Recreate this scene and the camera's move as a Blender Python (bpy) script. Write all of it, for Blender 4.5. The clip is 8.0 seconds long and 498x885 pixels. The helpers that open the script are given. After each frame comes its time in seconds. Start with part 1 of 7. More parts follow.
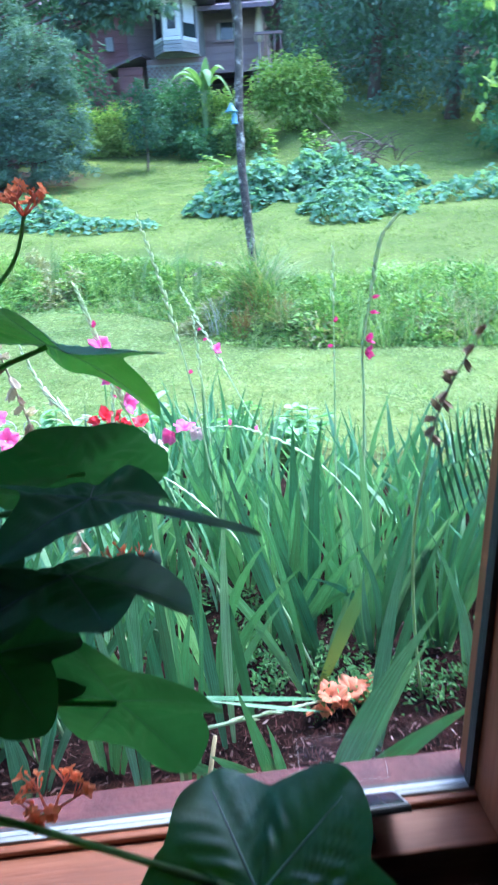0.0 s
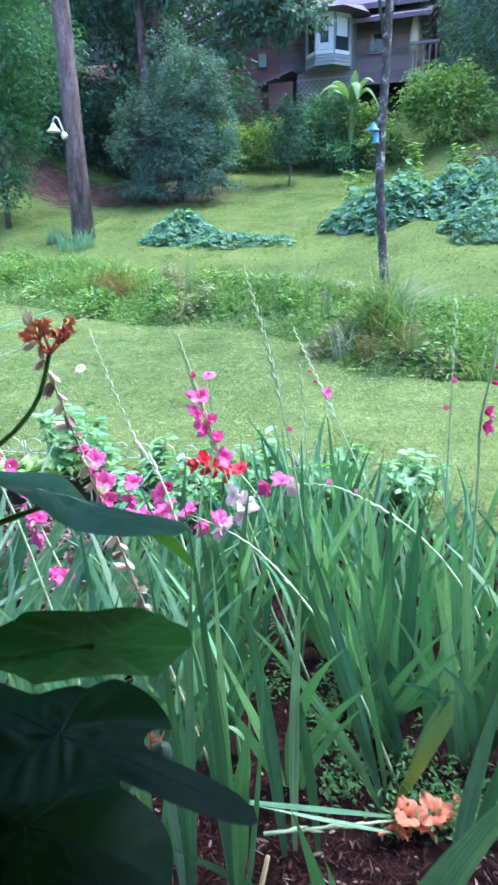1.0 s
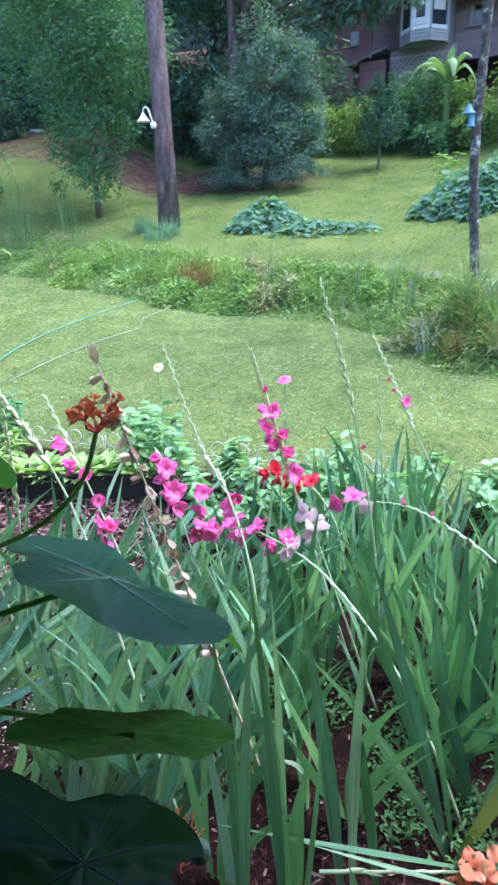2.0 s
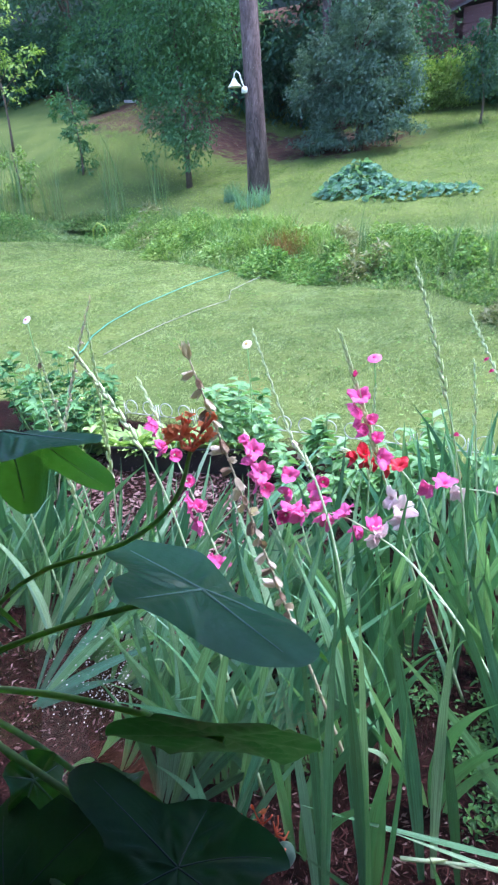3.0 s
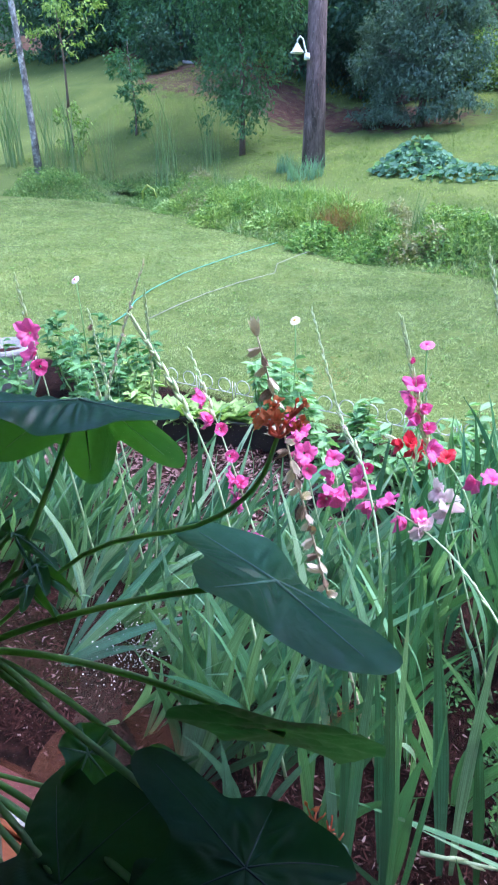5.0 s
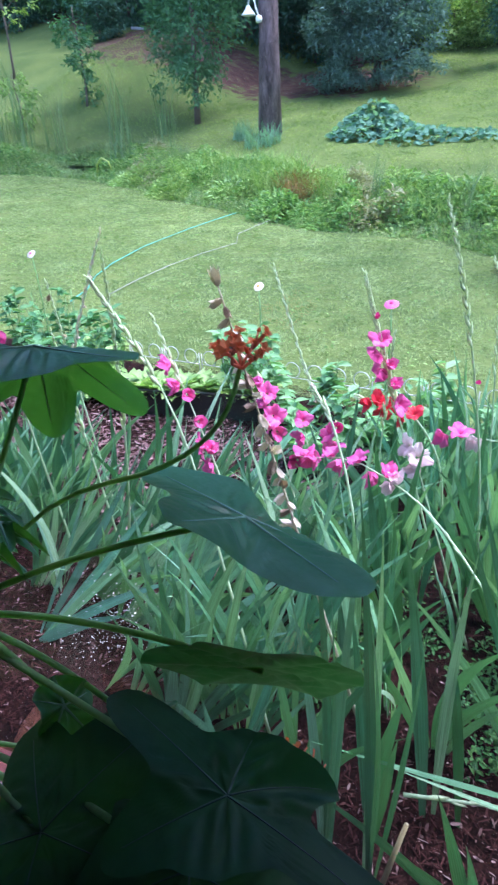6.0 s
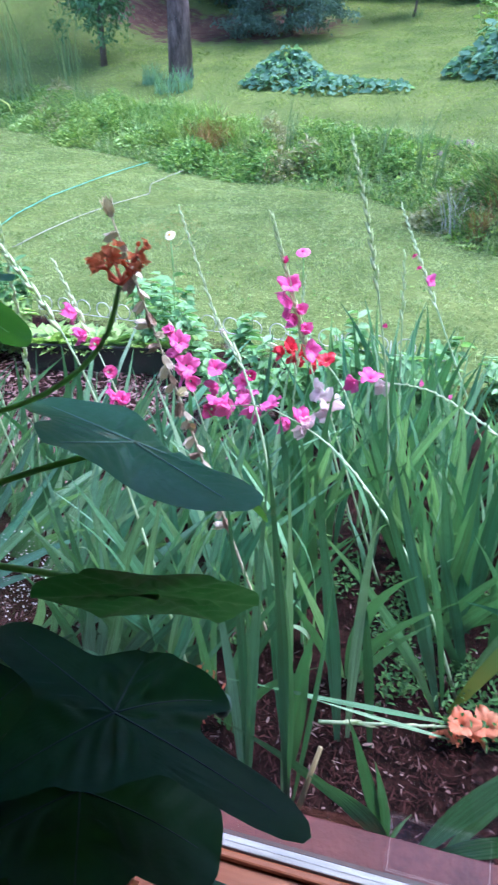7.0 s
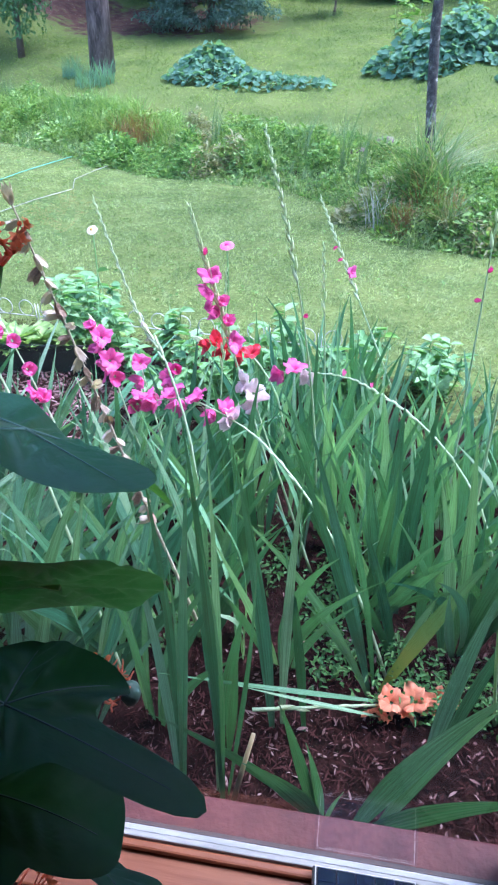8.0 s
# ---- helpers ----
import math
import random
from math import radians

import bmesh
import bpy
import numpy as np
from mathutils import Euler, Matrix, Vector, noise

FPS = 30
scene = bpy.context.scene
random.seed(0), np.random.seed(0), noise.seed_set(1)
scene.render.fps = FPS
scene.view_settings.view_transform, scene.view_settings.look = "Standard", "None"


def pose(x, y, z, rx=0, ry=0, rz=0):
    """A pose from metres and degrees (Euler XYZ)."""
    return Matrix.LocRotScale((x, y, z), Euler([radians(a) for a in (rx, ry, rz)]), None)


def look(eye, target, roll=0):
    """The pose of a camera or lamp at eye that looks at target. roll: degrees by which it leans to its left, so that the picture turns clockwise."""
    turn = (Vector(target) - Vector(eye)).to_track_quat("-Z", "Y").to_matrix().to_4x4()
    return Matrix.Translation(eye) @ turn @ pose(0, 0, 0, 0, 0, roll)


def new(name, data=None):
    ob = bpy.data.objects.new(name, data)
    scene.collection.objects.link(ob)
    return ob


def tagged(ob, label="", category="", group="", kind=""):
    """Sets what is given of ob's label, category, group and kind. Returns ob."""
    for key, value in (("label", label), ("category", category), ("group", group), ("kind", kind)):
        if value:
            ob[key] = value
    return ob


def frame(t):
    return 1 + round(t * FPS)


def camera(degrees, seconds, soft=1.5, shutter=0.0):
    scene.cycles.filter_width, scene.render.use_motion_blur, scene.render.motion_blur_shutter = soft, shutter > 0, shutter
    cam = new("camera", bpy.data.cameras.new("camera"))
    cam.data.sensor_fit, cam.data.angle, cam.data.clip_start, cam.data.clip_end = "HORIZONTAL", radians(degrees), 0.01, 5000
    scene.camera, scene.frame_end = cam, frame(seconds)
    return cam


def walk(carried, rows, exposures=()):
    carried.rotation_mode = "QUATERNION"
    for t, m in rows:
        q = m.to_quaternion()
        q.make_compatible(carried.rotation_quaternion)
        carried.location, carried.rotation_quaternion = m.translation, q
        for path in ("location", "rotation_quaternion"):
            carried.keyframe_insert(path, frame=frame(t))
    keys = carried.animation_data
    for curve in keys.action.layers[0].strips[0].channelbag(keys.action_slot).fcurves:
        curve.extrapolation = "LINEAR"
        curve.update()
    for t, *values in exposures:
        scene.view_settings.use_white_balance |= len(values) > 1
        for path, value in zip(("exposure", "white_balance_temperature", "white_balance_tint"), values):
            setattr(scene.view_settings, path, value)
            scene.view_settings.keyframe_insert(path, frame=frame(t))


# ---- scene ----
cam = camera(43.4, 8.0, soft=1.9, shutter=0.4)
PATH = [
    (0, (0.26, 0.444, 1.333), (0.042, 2.308, 0.642), -2.2),
    (0.5, (0.287, 0.558, 1.394), (-0.113, 2.394, 0.709), 0.4),
    (1, (0.315, 0.632, 1.452), (-0.286, 2.423, 0.796), -1.6),
    (1.5, (0.318, 0.681, 1.5), (-0.411, 2.409, 0.806), -1.8),
    (2, (0.314, 0.711, 1.528), (-0.516, 2.394, 0.835), -2.4),
    (2.2, (0.306, 0.722, 1.538), (-0.585, 2.363, 0.821), -2.7),
    (3.3, (0.304, 0.723, 1.58), (-0.78, 2.193, 0.767), -4.9),
    (3.5, (0.294, 0.721, 1.579), (-0.79, 2.17, 0.726), -4.3),
    (4, (0.271, 0.723, 1.579), (-0.823, 2.161, 0.721), -2.9),
    (4.5, (0.254, 0.72, 1.581), (-0.872, 2.144, 0.742), -2.1),
    (4.7, (0.245, 0.717, 1.584), (-0.881, 2.148, 0.758), -1.4),
    (5.8, (0.239, 0.715, 1.542), (-0.82, 2.149, 0.635), -2.5),
    (6, (0.247, 0.716, 1.536), (-0.775, 2.172, 0.622), -2.8),
    (6.5, (0.254, 0.718, 1.517), (-0.662, 2.187, 0.515), -2.1),
    (7, (0.278, 0.727, 1.498), (-0.507, 2.249, 0.465), -0.8),
    (7.5, (0.302, 0.732, 1.49), (-0.363, 2.308, 0.455), 0.8),
    (8, (0.316, 0.737, 1.484), (-0.291, 2.333, 0.443), 0.4),
]
EXPOSURE = [(0, 3.24, 5030, 9), (0.5, 3.02, 5180, 11), (1, 2.78, 5350, 14), (1.5, 2.68, 5570, 17), (2, 2.66, 5610, 18), (3.5, 2.62, 5530, 19), (4.5, 2.6, 5470, 19), (6.5, 2.61, 5370, 19), (8, 2.71, 5320, 20)]
walk(cam, [(t, look(eye, target, roll)) for t, eye, target, roll in PATH], EXPOSURE)

# ---------------------------------------------------------------- light
world = bpy.data.worlds.new("sky")
scene.world = world
world.use_nodes = True
wn, wl = world.node_tree.nodes, world.node_tree.links
sky = wn.new("ShaderNodeTexSky")
sky.sky_type, sky.sun_disc = "NISHITA", False
sky.sun_elevation, sky.sun_rotation = radians(64), radians(56)
sky.air_density, sky.dust_density, sky.ozone_density = 1.0, 2.0, 1.0
wn["Background"].inputs[1].default_value = 0.14
wl.new(sky.outputs[0], wn["Background"].inputs[0])
sun = new("sun", bpy.data.lights.new("sun", "SUN"))
sun.data.energy, sun.data.angle, sun.data.color = 1.35, radians(36), (1.0, 0.97, 0.92)
sun.matrix_world = pose(0, 0, 30, -26, 0, -56)
tagged(sun, "soft daylight from a cloudy sky", "sun", kind="structure")

rng = np.random.default_rng(7)


# ---------------------------------------------------------------- materials
def surface(name, stops, scale=8.0, rough=0.6, bump=0.2, big=0.6, island=False, through_light=0.0, stretch=(1, 1, 1), metal=0.0, per_object=False, gloss=0.5, fine=6.0, span=(0.3, 0.7), lit=None, each=0.55):
    """A surface with colour stops spread by noise at two scales, and fine relief."""
    m = bpy.data.materials.new(name)
    m.use_nodes = True
    n, l = m.node_tree.nodes, m.node_tree.links
    p, out = n["Principled BSDF"], n["Material Output"]
    co = n.new("ShaderNodeTexCoord")
    mp = n.new("ShaderNodeMapping")
    mp.inputs["Scale"].default_value = stretch
    l.new(co.outputs["Object"], mp.inputs[0])
    t1 = n.new("ShaderNodeTexNoise")
    t1.inputs["Scale"].default_value, t1.inputs["Detail"].default_value = scale, 5
    t2 = n.new("ShaderNodeTexNoise")
    t2.inputs["Scale"].default_value, t2.inputs["Detail"].default_value = scale * fine, 4
    l.new(mp.outputs[0], t1.inputs[0]); l.new(mp.outputs[0], t2.inputs[0])
    mix = n.new("ShaderNodeMix")
    mix.inputs[0].default_value = 1 - big
    l.new(t1.outputs[0], mix.inputs[2]); l.new(t2.outputs[0], mix.inputs[3])
    value = mix.outputs[0]
    if island or per_object:
        g = n.new("ShaderNodeObjectInfo" if per_object else "ShaderNodeNewGeometry")
        m2 = n.new("ShaderNodeMix")
        m2.inputs[0].default_value = each
        st = n.new("ShaderNodeMapRange")
        st.inputs[3].default_value, st.inputs[4].default_value = 0.25, 0.75
        l.new(g.outputs["Random" if per_object else "Random Per Island"], st.inputs[0])
        l.new(value, m2.inputs[2]); l.new(st.outputs[0], m2.inputs[3])
        value = m2.outputs[0]
    ramp = n.new("ShaderNodeValToRGB")
    e = ramp.color_ramp.elements
    lo, hi = span
    for k, c in enumerate(stops):
        at = lo + (hi - lo) * k / max(1, len(stops) - 1)
        if k < 2:
            el = e[k]
            el.position = at
        else:
            el = e.new(at)
        el.color = (*c, 1)
    if len(stops) == 1:
        e[1].color = (*stops[0], 1)
    l.new(value, ramp.inputs[0]); l.new(ramp.outputs[0], p.inputs["Base Color"])
    p.inputs["Roughness"].default_value, p.inputs["Metallic"].default_value = rough, metal
    p.inputs["Specular IOR Level"].default_value = gloss
    if bump:
        b = n.new("ShaderNodeBump")
        b.inputs["Strength"].default_value, b.inputs["Distance"].default_value = bump, 0.01
        l.new(t2.outputs[0], b.inputs["Height"]); l.new(b.outputs[0], p.inputs["Normal"])
    if through_light:
        tr = n.new("ShaderNodeBsdfTranslucent")
        br = n.new("ShaderNodeMix")
        br.data_type = "RGBA"
        br.blend_type, br.inputs[0].default_value = "MULTIPLY", 1.0
        br.inputs[7].default_value = (1.25, 1.35, 0.6, 1)
        l.new(ramp.outputs[0], br.inputs[6]); l.new(br.outputs[2], tr.inputs[0])
        if lit:
            mul = n.new("ShaderNodeMix")
            mul.data_type = "RGBA"
            mul.inputs[6].default_value, mul.inputs[7].default_value = (*[q * 0.75 for q in lit], 1), (*lit, 1)
            l.new(t1.outputs[0], mul.inputs[0]); l.new(mul.outputs[2], tr.inputs[0])
        ms = n.new("ShaderNodeMixShader")
        ms.inputs[0].default_value = through_light
        l.new(p.outputs[0], ms.inputs[1]); l.new(tr.outputs[0], ms.inputs[2]); l.new(ms.outputs[0], out.inputs[0])
    return m


def blade_material(name, stops, lines, rough=0.45, through_light=0.25, base=None, lit=None):
    """A leaf with ribs that run along its length (UV v), varied by object."""
    m = surface(name, stops, 14, rough, 0.0, per_object=True, through_light=through_light, lit=lit, each=0.75)
    n, l = m.node_tree.nodes, m.node_tree.links
    uv = n.new("ShaderNodeTexCoord")
    sep = n.new("ShaderNodeSeparateXYZ")
    l.new(uv.outputs["UV"], sep.inputs[0])
    mul = n.new("ShaderNodeMath"); mul.operation = "MULTIPLY"; mul.inputs[1].default_value = lines * 6.283
    sn = n.new("ShaderNodeMath"); sn.operation = "SINE"
    l.new(sep.outputs[0], mul.inputs[0]); l.new(mul.outputs[0], sn.inputs[0])
    b = n.new("ShaderNodeBump")
    b.inputs["Strength"].default_value, b.inputs["Distance"].default_value = 0.25, 0.002
    l.new(sn.outputs[0], b.inputs["Height"]); l.new(b.outputs[0], n["Principled BSDF"].inputs["Normal"])
    n["Principled BSDF"].inputs["Specular IOR Level"].default_value = 1.0
    # pale and dark streaks along the leaf, nerves and painted sheen, and a few specks
    mp = n.new("ShaderNodeMapping")
    mp.inputs["Scale"].default_value = (16, 2.2, 1)
    rnd = n.new("ShaderNodeObjectInfo")
    l.new(uv.outputs["UV"], mp.inputs[0]); l.new(rnd.outputs["Random"], mp.inputs["Location"])
    st = n.new("ShaderNodeTexNoise")
    st.inputs["Scale"].default_value, st.inputs["Detail"].default_value = 1.0, 4
    l.new(mp.outputs[0], st.inputs["Vector"])
    rg = n.new("ShaderNodeMapRange")
    rg.inputs[1].default_value, rg.inputs[2].default_value, rg.inputs[3].default_value, rg.inputs[4].default_value = 0.34, 0.66, 0.55, 1.75
    l.new(st.outputs[0], rg.inputs[0])
    sc = n.new("ShaderNodeVectorMath"); sc.operation = "SCALE"
    l.new(n["Principled BSDF"].inputs["Base Color"].links[0].from_socket, sc.inputs[0]); l.new(rg.outputs[0], sc.inputs["Scale"])
    l.new(sc.outputs[0], n["Principled BSDF"].inputs["Base Color"])
    if base:
        # a different colour at the foot of the leaf, where it withers
        old = n["Principled BSDF"].inputs["Base Color"].links[0].from_socket
        mx = n.new("ShaderNodeMix")
        mx.data_type = "RGBA"
        mr = n.new("ShaderNodeMapRange")
        mr.inputs[1].default_value, mr.inputs[2].default_value = 0.25, 0.8
        l.new(sep.outputs[1], mr.inputs[0]); l.new(mr.outputs[0], mx.inputs[0])
        mx.inputs[6].default_value = (*base, 1)
        l.new(old, mx.inputs[7]); l.new(mx.outputs[2], n["Principled BSDF"].inputs["Base Color"])
    return m


M = {}
M["glad"] = blade_material("gladiolus_leaf", [(0.018, 0.08, 0.05), (0.056, 0.18, 0.112), (0.2, 0.38, 0.27)], 6, 0.28, 0.3, lit=(0.1, 0.29, 0.07))
# lighter leaf copy, for pale leaves and for sheen painted as colour
M["glad_pale_sheen"] = blade_material("gladiolus_leaf_pale_sheen", [(0.1, 0.26, 0.14), (0.2, 0.4, 0.235), (0.4, 0.57, 0.39)], 6, 0.24, 0.35, lit=(0.22, 0.46, 0.13))
M["glad_yellow"] = blade_material("gladiolus_leaf_yellowing", [(0.11, 0.25, 0.14), (0.17, 0.33, 0.16)], 7, 0.3, 0.35, base=(0.50, 0.58, 0.10))
M["glad_dry"] = blade_material("gladiolus_leaf_dry", [(0.30, 0.22, 0.11), (0.42, 0.32, 0.18), (0.5, 0.42, 0.26)], 7, 0.8)
M["stalk"] = surface("flower_stalk", [(0.36, 0.5, 0.34), (0.52, 0.64, 0.46)], 20, 0.5, 0.1, through_light=0.25)
M["stalk_dry"] = surface("withered_stalk", [(0.34, 0.3, 0.21), (0.6, 0.53, 0.41)], 30, 0.8, 0.3)
M["bud"] = surface("flower_bud", [(0.56, 0.67, 0.47), (0.78, 0.84, 0.66)], 25, 0.5, 0.1, through_light=0.3)
M["husk"] = surface("withered_flower", [(0.16, 0.09, 0.085), (0.36, 0.24, 0.2), (0.55, 0.44, 0.38)], 25, 0.85, 0.4, through_light=0.2)
M["husk_pale"] = surface("pale_withered_flower", [(0.56, 0.45, 0.43), (0.82, 0.73, 0.69)], 25, 0.85, 0.3, through_light=0.25)
M["husk_straw"] = surface("straw_coloured_husk", [(0.62, 0.5, 0.42), (0.82, 0.72, 0.6), (0.9, 0.82, 0.72)], 25, 0.85, 0.3, through_light=0.25)
M["pink"] = surface("pink_petal", [(0.8, 0.08, 0.38), (0.88, 0.16, 0.5), (0.92, 0.38, 0.64)], 30, 0.5, 0.12, island=True, through_light=0.4, lit=(0.95, 0.2, 0.52))
M["pink_pale"] = surface("pale_pink_petal", [(0.86, 0.5, 0.62), (0.9, 0.76, 0.8), (0.92, 0.86, 0.87)], 18, 0.5, 0.1, island=True, through_light=0.4, lit=(0.95, 0.78, 0.8))
M["magenta"] = surface("magenta_petal", [(0.5, 0.015, 0.16), (0.7, 0.04, 0.28)], 30, 0.5, 0.12, island=True, through_light=0.4, lit=(0.8, 0.06, 0.3))
M["red"] = surface("red_petal", [(0.62, 0.015, 0.04), (0.82, 0.04, 0.09)], 30, 0.5, 0.12, island=True, through_light=0.4, lit=(0.9, 0.06, 0.1))
M["orange"] = surface("peach_petal", [(0.8, 0.22, 0.12), (0.85, 0.34, 0.21), (0.88, 0.52, 0.3)], 45, 0.5, 0.15, island=True, through_light=0.45, lit=(0.95, 0.42, 0.25))
M["orange_deep"] = surface("red_orange_petal", [(0.98, 0.17, 0.08), (0.98, 0.25, 0.12), (0.98, 0.36, 0.18)], 60, 0.35, 0.1, island=True, through_light=0.85, lit=(1.0, 0.36, 0.18))
M["coral"] = surface("coral_stem", [(0.96, 0.28, 0.19), (0.97, 0.38, 0.27)], 60, 0.5, 0.15, through_light=0.5, lit=(1.0, 0.4, 0.26))
M["cream"] = surface("cream_petal", [(0.75, 0.62, 0.42), (0.85, 0.78, 0.6)], 60, 0.5, 0.1, through_light=0.2)
M["yellow"] = surface("yellow_center", [(0.55, 0.30, 0.03), (0.7, 0.45, 0.05)], 80, 0.7, 0.3)
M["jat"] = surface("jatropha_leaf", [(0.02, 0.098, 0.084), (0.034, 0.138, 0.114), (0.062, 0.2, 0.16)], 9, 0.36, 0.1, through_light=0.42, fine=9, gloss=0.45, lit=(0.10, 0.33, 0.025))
# darker copy of the jatropha leaf, with shade put into its colour
M["jat_shaded"] = surface("shaded_jatropha_leaf", [(0.006, 0.032, 0.032), (0.01, 0.046, 0.041), (0.02, 0.07, 0.058)], 9, 0.5, 0.1, through_light=0.42, fine=9, gloss=0.2, lit=(0.07, 0.25, 0.05))
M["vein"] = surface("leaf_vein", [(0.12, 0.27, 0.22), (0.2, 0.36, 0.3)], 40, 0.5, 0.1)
# vein for that copy, darkened in its colour as by shade
M["vein_shaded"] = surface("shaded_leaf_vein", [(0.025, 0.08, 0.06), (0.04, 0.11, 0.085)], 40, 0.5, 0.1)
M["small_weed"] = surface("small_weed_leaf", [(0.02, 0.075, 0.025), (0.06, 0.17, 0.05), (0.14, 0.28, 0.09)], 6, 0.5, 0.0, island=True, through_light=0.3, gloss=0.3)
M["petiole"] = surface("petiole", [(0.20, 0.36, 0.2), (0.32, 0.48, 0.28)], 30, 0.45, 0.15, through_light=0.5)
M["jat_trunk"] = surface("swollen_trunk", [(0.12, 0.11, 0.08), (0.22, 0.2, 0.15)], 18, 0.8, 0.6)
M["seed"] = surface("seed_pod", [(0.10, 0.2, 0.18), (0.16, 0.28, 0.24)], 60, 0.5, 0.1)
M["herb"] = surface("herb_leaf", [(0.04, 0.12, 0.05), (0.09, 0.23, 0.09), (0.2, 0.38, 0.17)], 6, 0.55, 0.0, island=True, through_light=0.3, gloss=0.3)
M["hosta"] = surface("broad_leaf", [(0.1, 0.24, 0.11), (0.19, 0.37, 0.17), (0.34, 0.5, 0.3)], 6, 0.5, 0.0, island=True, through_light=0.35, gloss=0.35)
M["lettuce"] = surface("lettuce_leaf", [(0.17, 0.31, 0.09), (0.28, 0.43, 0.15), (0.42, 0.53, 0.25)], 14, 0.5, 0.1, island=True, through_light=0.3, gloss=0.3)
M["squash"] = surface("squash_leaf", [(0.10, 0.205, 0.15), (0.15, 0.28, 0.205), (0.21, 0.36, 0.27)], 3, 0.75, 0.0, island=True, through_light=0.45, gloss=0.08)
M["weed"] = surface("weed_leaf", [(0.05, 0.115, 0.035), (0.16, 0.285, 0.088), (0.36, 0.47, 0.19)], 1.2, 0.6, 0.0, island=True, through_light=0.35, gloss=0.3)
M["grass"] = surface("grass_blade", [(0.11, 0.17, 0.07), (0.235, 0.31, 0.145), (0.40, 0.47, 0.27)], 1.8, 0.75, 0.0, island=True, through_light=0.45, gloss=0.08, each=0.3, big=0.45, fine=9, span=(0.41, 0.59))
M["grass_upper"] = surface("upper_grass_blade", [(0.075, 0.137, 0.038), (0.165, 0.245, 0.08), (0.29, 0.36, 0.14)], 1.3, 0.75, 0.0, island=True, through_light=0.4, gloss=0.08, each=0.3, big=0.45, fine=9, span=(0.41, 0.59))
M["reed"] = surface("tall_grass", [(0.08, 0.16, 0.06), (0.14, 0.23, 0.09), (0.27, 0.31, 0.17)], 2, 0.6, 0.0, island=True, through_light=0.35)
M["white_straw"] = surface("bleached_straw", [(0.36, 0.37, 0.3), (0.6, 0.6, 0.5)], 6, 0.8, 0.0, island=True)
M["bank_leaf"] = surface("bank_leaf", [(0.05, 0.12, 0.035), (0.16, 0.3, 0.09), (0.36, 0.5, 0.2)], 1.2, 0.6, 0.0, island=True, through_light=0.35, gloss=0.2)
M["straw"] = surface("dry_grass", [(0.16, 0.19, 0.09), (0.27, 0.28, 0.15), (0.4, 0.37, 0.23)], 2, 0.7, 0.0, island=True, through_light=0.25)
M["rust"] = surface("rusty_fern", [(0.16, 0.08, 0.03), (0.27, 0.17, 0.06), (0.22, 0.26, 0.07)], 2, 0.7, 0.0, island=True, through_light=0.2)
M["tree_dark"] = surface("tree_dark_foliage", [(0.038, 0.092, 0.07), (0.058, 0.13, 0.092), (0.088, 0.17, 0.118)], 0.8, 0.6, 0.0, island=True, through_light=0.3, gloss=0.15)
M["tree_grey"] = surface("tree_grey_foliage", [(0.085, 0.155, 0.135), (0.12, 0.2, 0.17), (0.165, 0.255, 0.215)], 0.8, 0.6, 0.0, island=True, through_light=0.3, gloss=0.12)
M["tree_mid"] = surface("tree_mid_foliage", [(0.055, 0.14, 0.075), (0.085, 0.195, 0.1), (0.13, 0.255, 0.125)], 0.8, 0.6, 0.0, island=True, through_light=0.3, gloss=0.15)
M["shrub"] = surface("shrub_foliage", [(0.08, 0.16, 0.04), (0.2, 0.325, 0.09), (0.38, 0.49, 0.18)], 0.8, 0.6, 0.0, island=True, through_light=0.32, gloss=0.2)
M["bark"] = surface("pine_bark", [(0.035, 0.024, 0.026), (0.10, 0.068, 0.072), (0.19, 0.14, 0.15)], 9, 0.9, 1.0, stretch=(1, 1, 0.22), span=(0.38, 0.62))
M["bark_lichen"] = surface("lichen_bark", [(0.02, 0.017, 0.016), (0.042, 0.036, 0.034), (0.085, 0.075, 0.07), (0.36, 0.36, 0.34)], 14, 0.9, 0.9, stretch=(1, 1, 0.7), fine=3, span=(0.38, 0.64))
M["bark_pale"] = surface("pale_mottled_bark", [(0.05, 0.045, 0.045), (0.16, 0.155, 0.155), (0.42, 0.43, 0.43)], 9, 0.9, 0.6, stretch=(1, 1, 0.8), fine=3, span=(0.36, 0.64))
M["twig"] = surface("twig_bark", [(0.06, 0.045, 0.035), (0.14, 0.11, 0.09)], 12, 0.9, 0.4)
M["cedar"] = surface("stained_cedar", [(0.14, 0.036, 0.016), (0.22, 0.065, 0.028), (0.30, 0.105, 0.05)], 5, 0.5, 0.15, stretch=(0.25, 3, 3))
M["cedar_up"] = surface("stained_cedar_post", [(0.16, 0.045, 0.02), (0.26, 0.08, 0.034), (0.34, 0.12, 0.055)], 5, 0.5, 0.15, stretch=(3, 3, 0.25))
M["red_sill"] = surface("red_painted_sill", [(0.045, 0.007, 0.010), (0.08, 0.015, 0.018), (0.13, 0.035, 0.036)], 14, 0.65, 0.3)
M["bead"] = surface("white_glazing_bead", [(0.17, 0.175, 0.185), (0.3, 0.305, 0.315), (0.42, 0.42, 0.43)], 12, 0.45, 0.1, stretch=(0.3, 2, 2))
M["gasket"] = surface("dark_gasket", [(0.02, 0.022, 0.025), (0.05, 0.05, 0.055)], 20, 0.6, 0.1)
M["room_wall"] = surface("dim_blue_wall", [(0.10, 0.11, 0.13), (0.14, 0.15, 0.175)], 3, 0.8, 0.1)
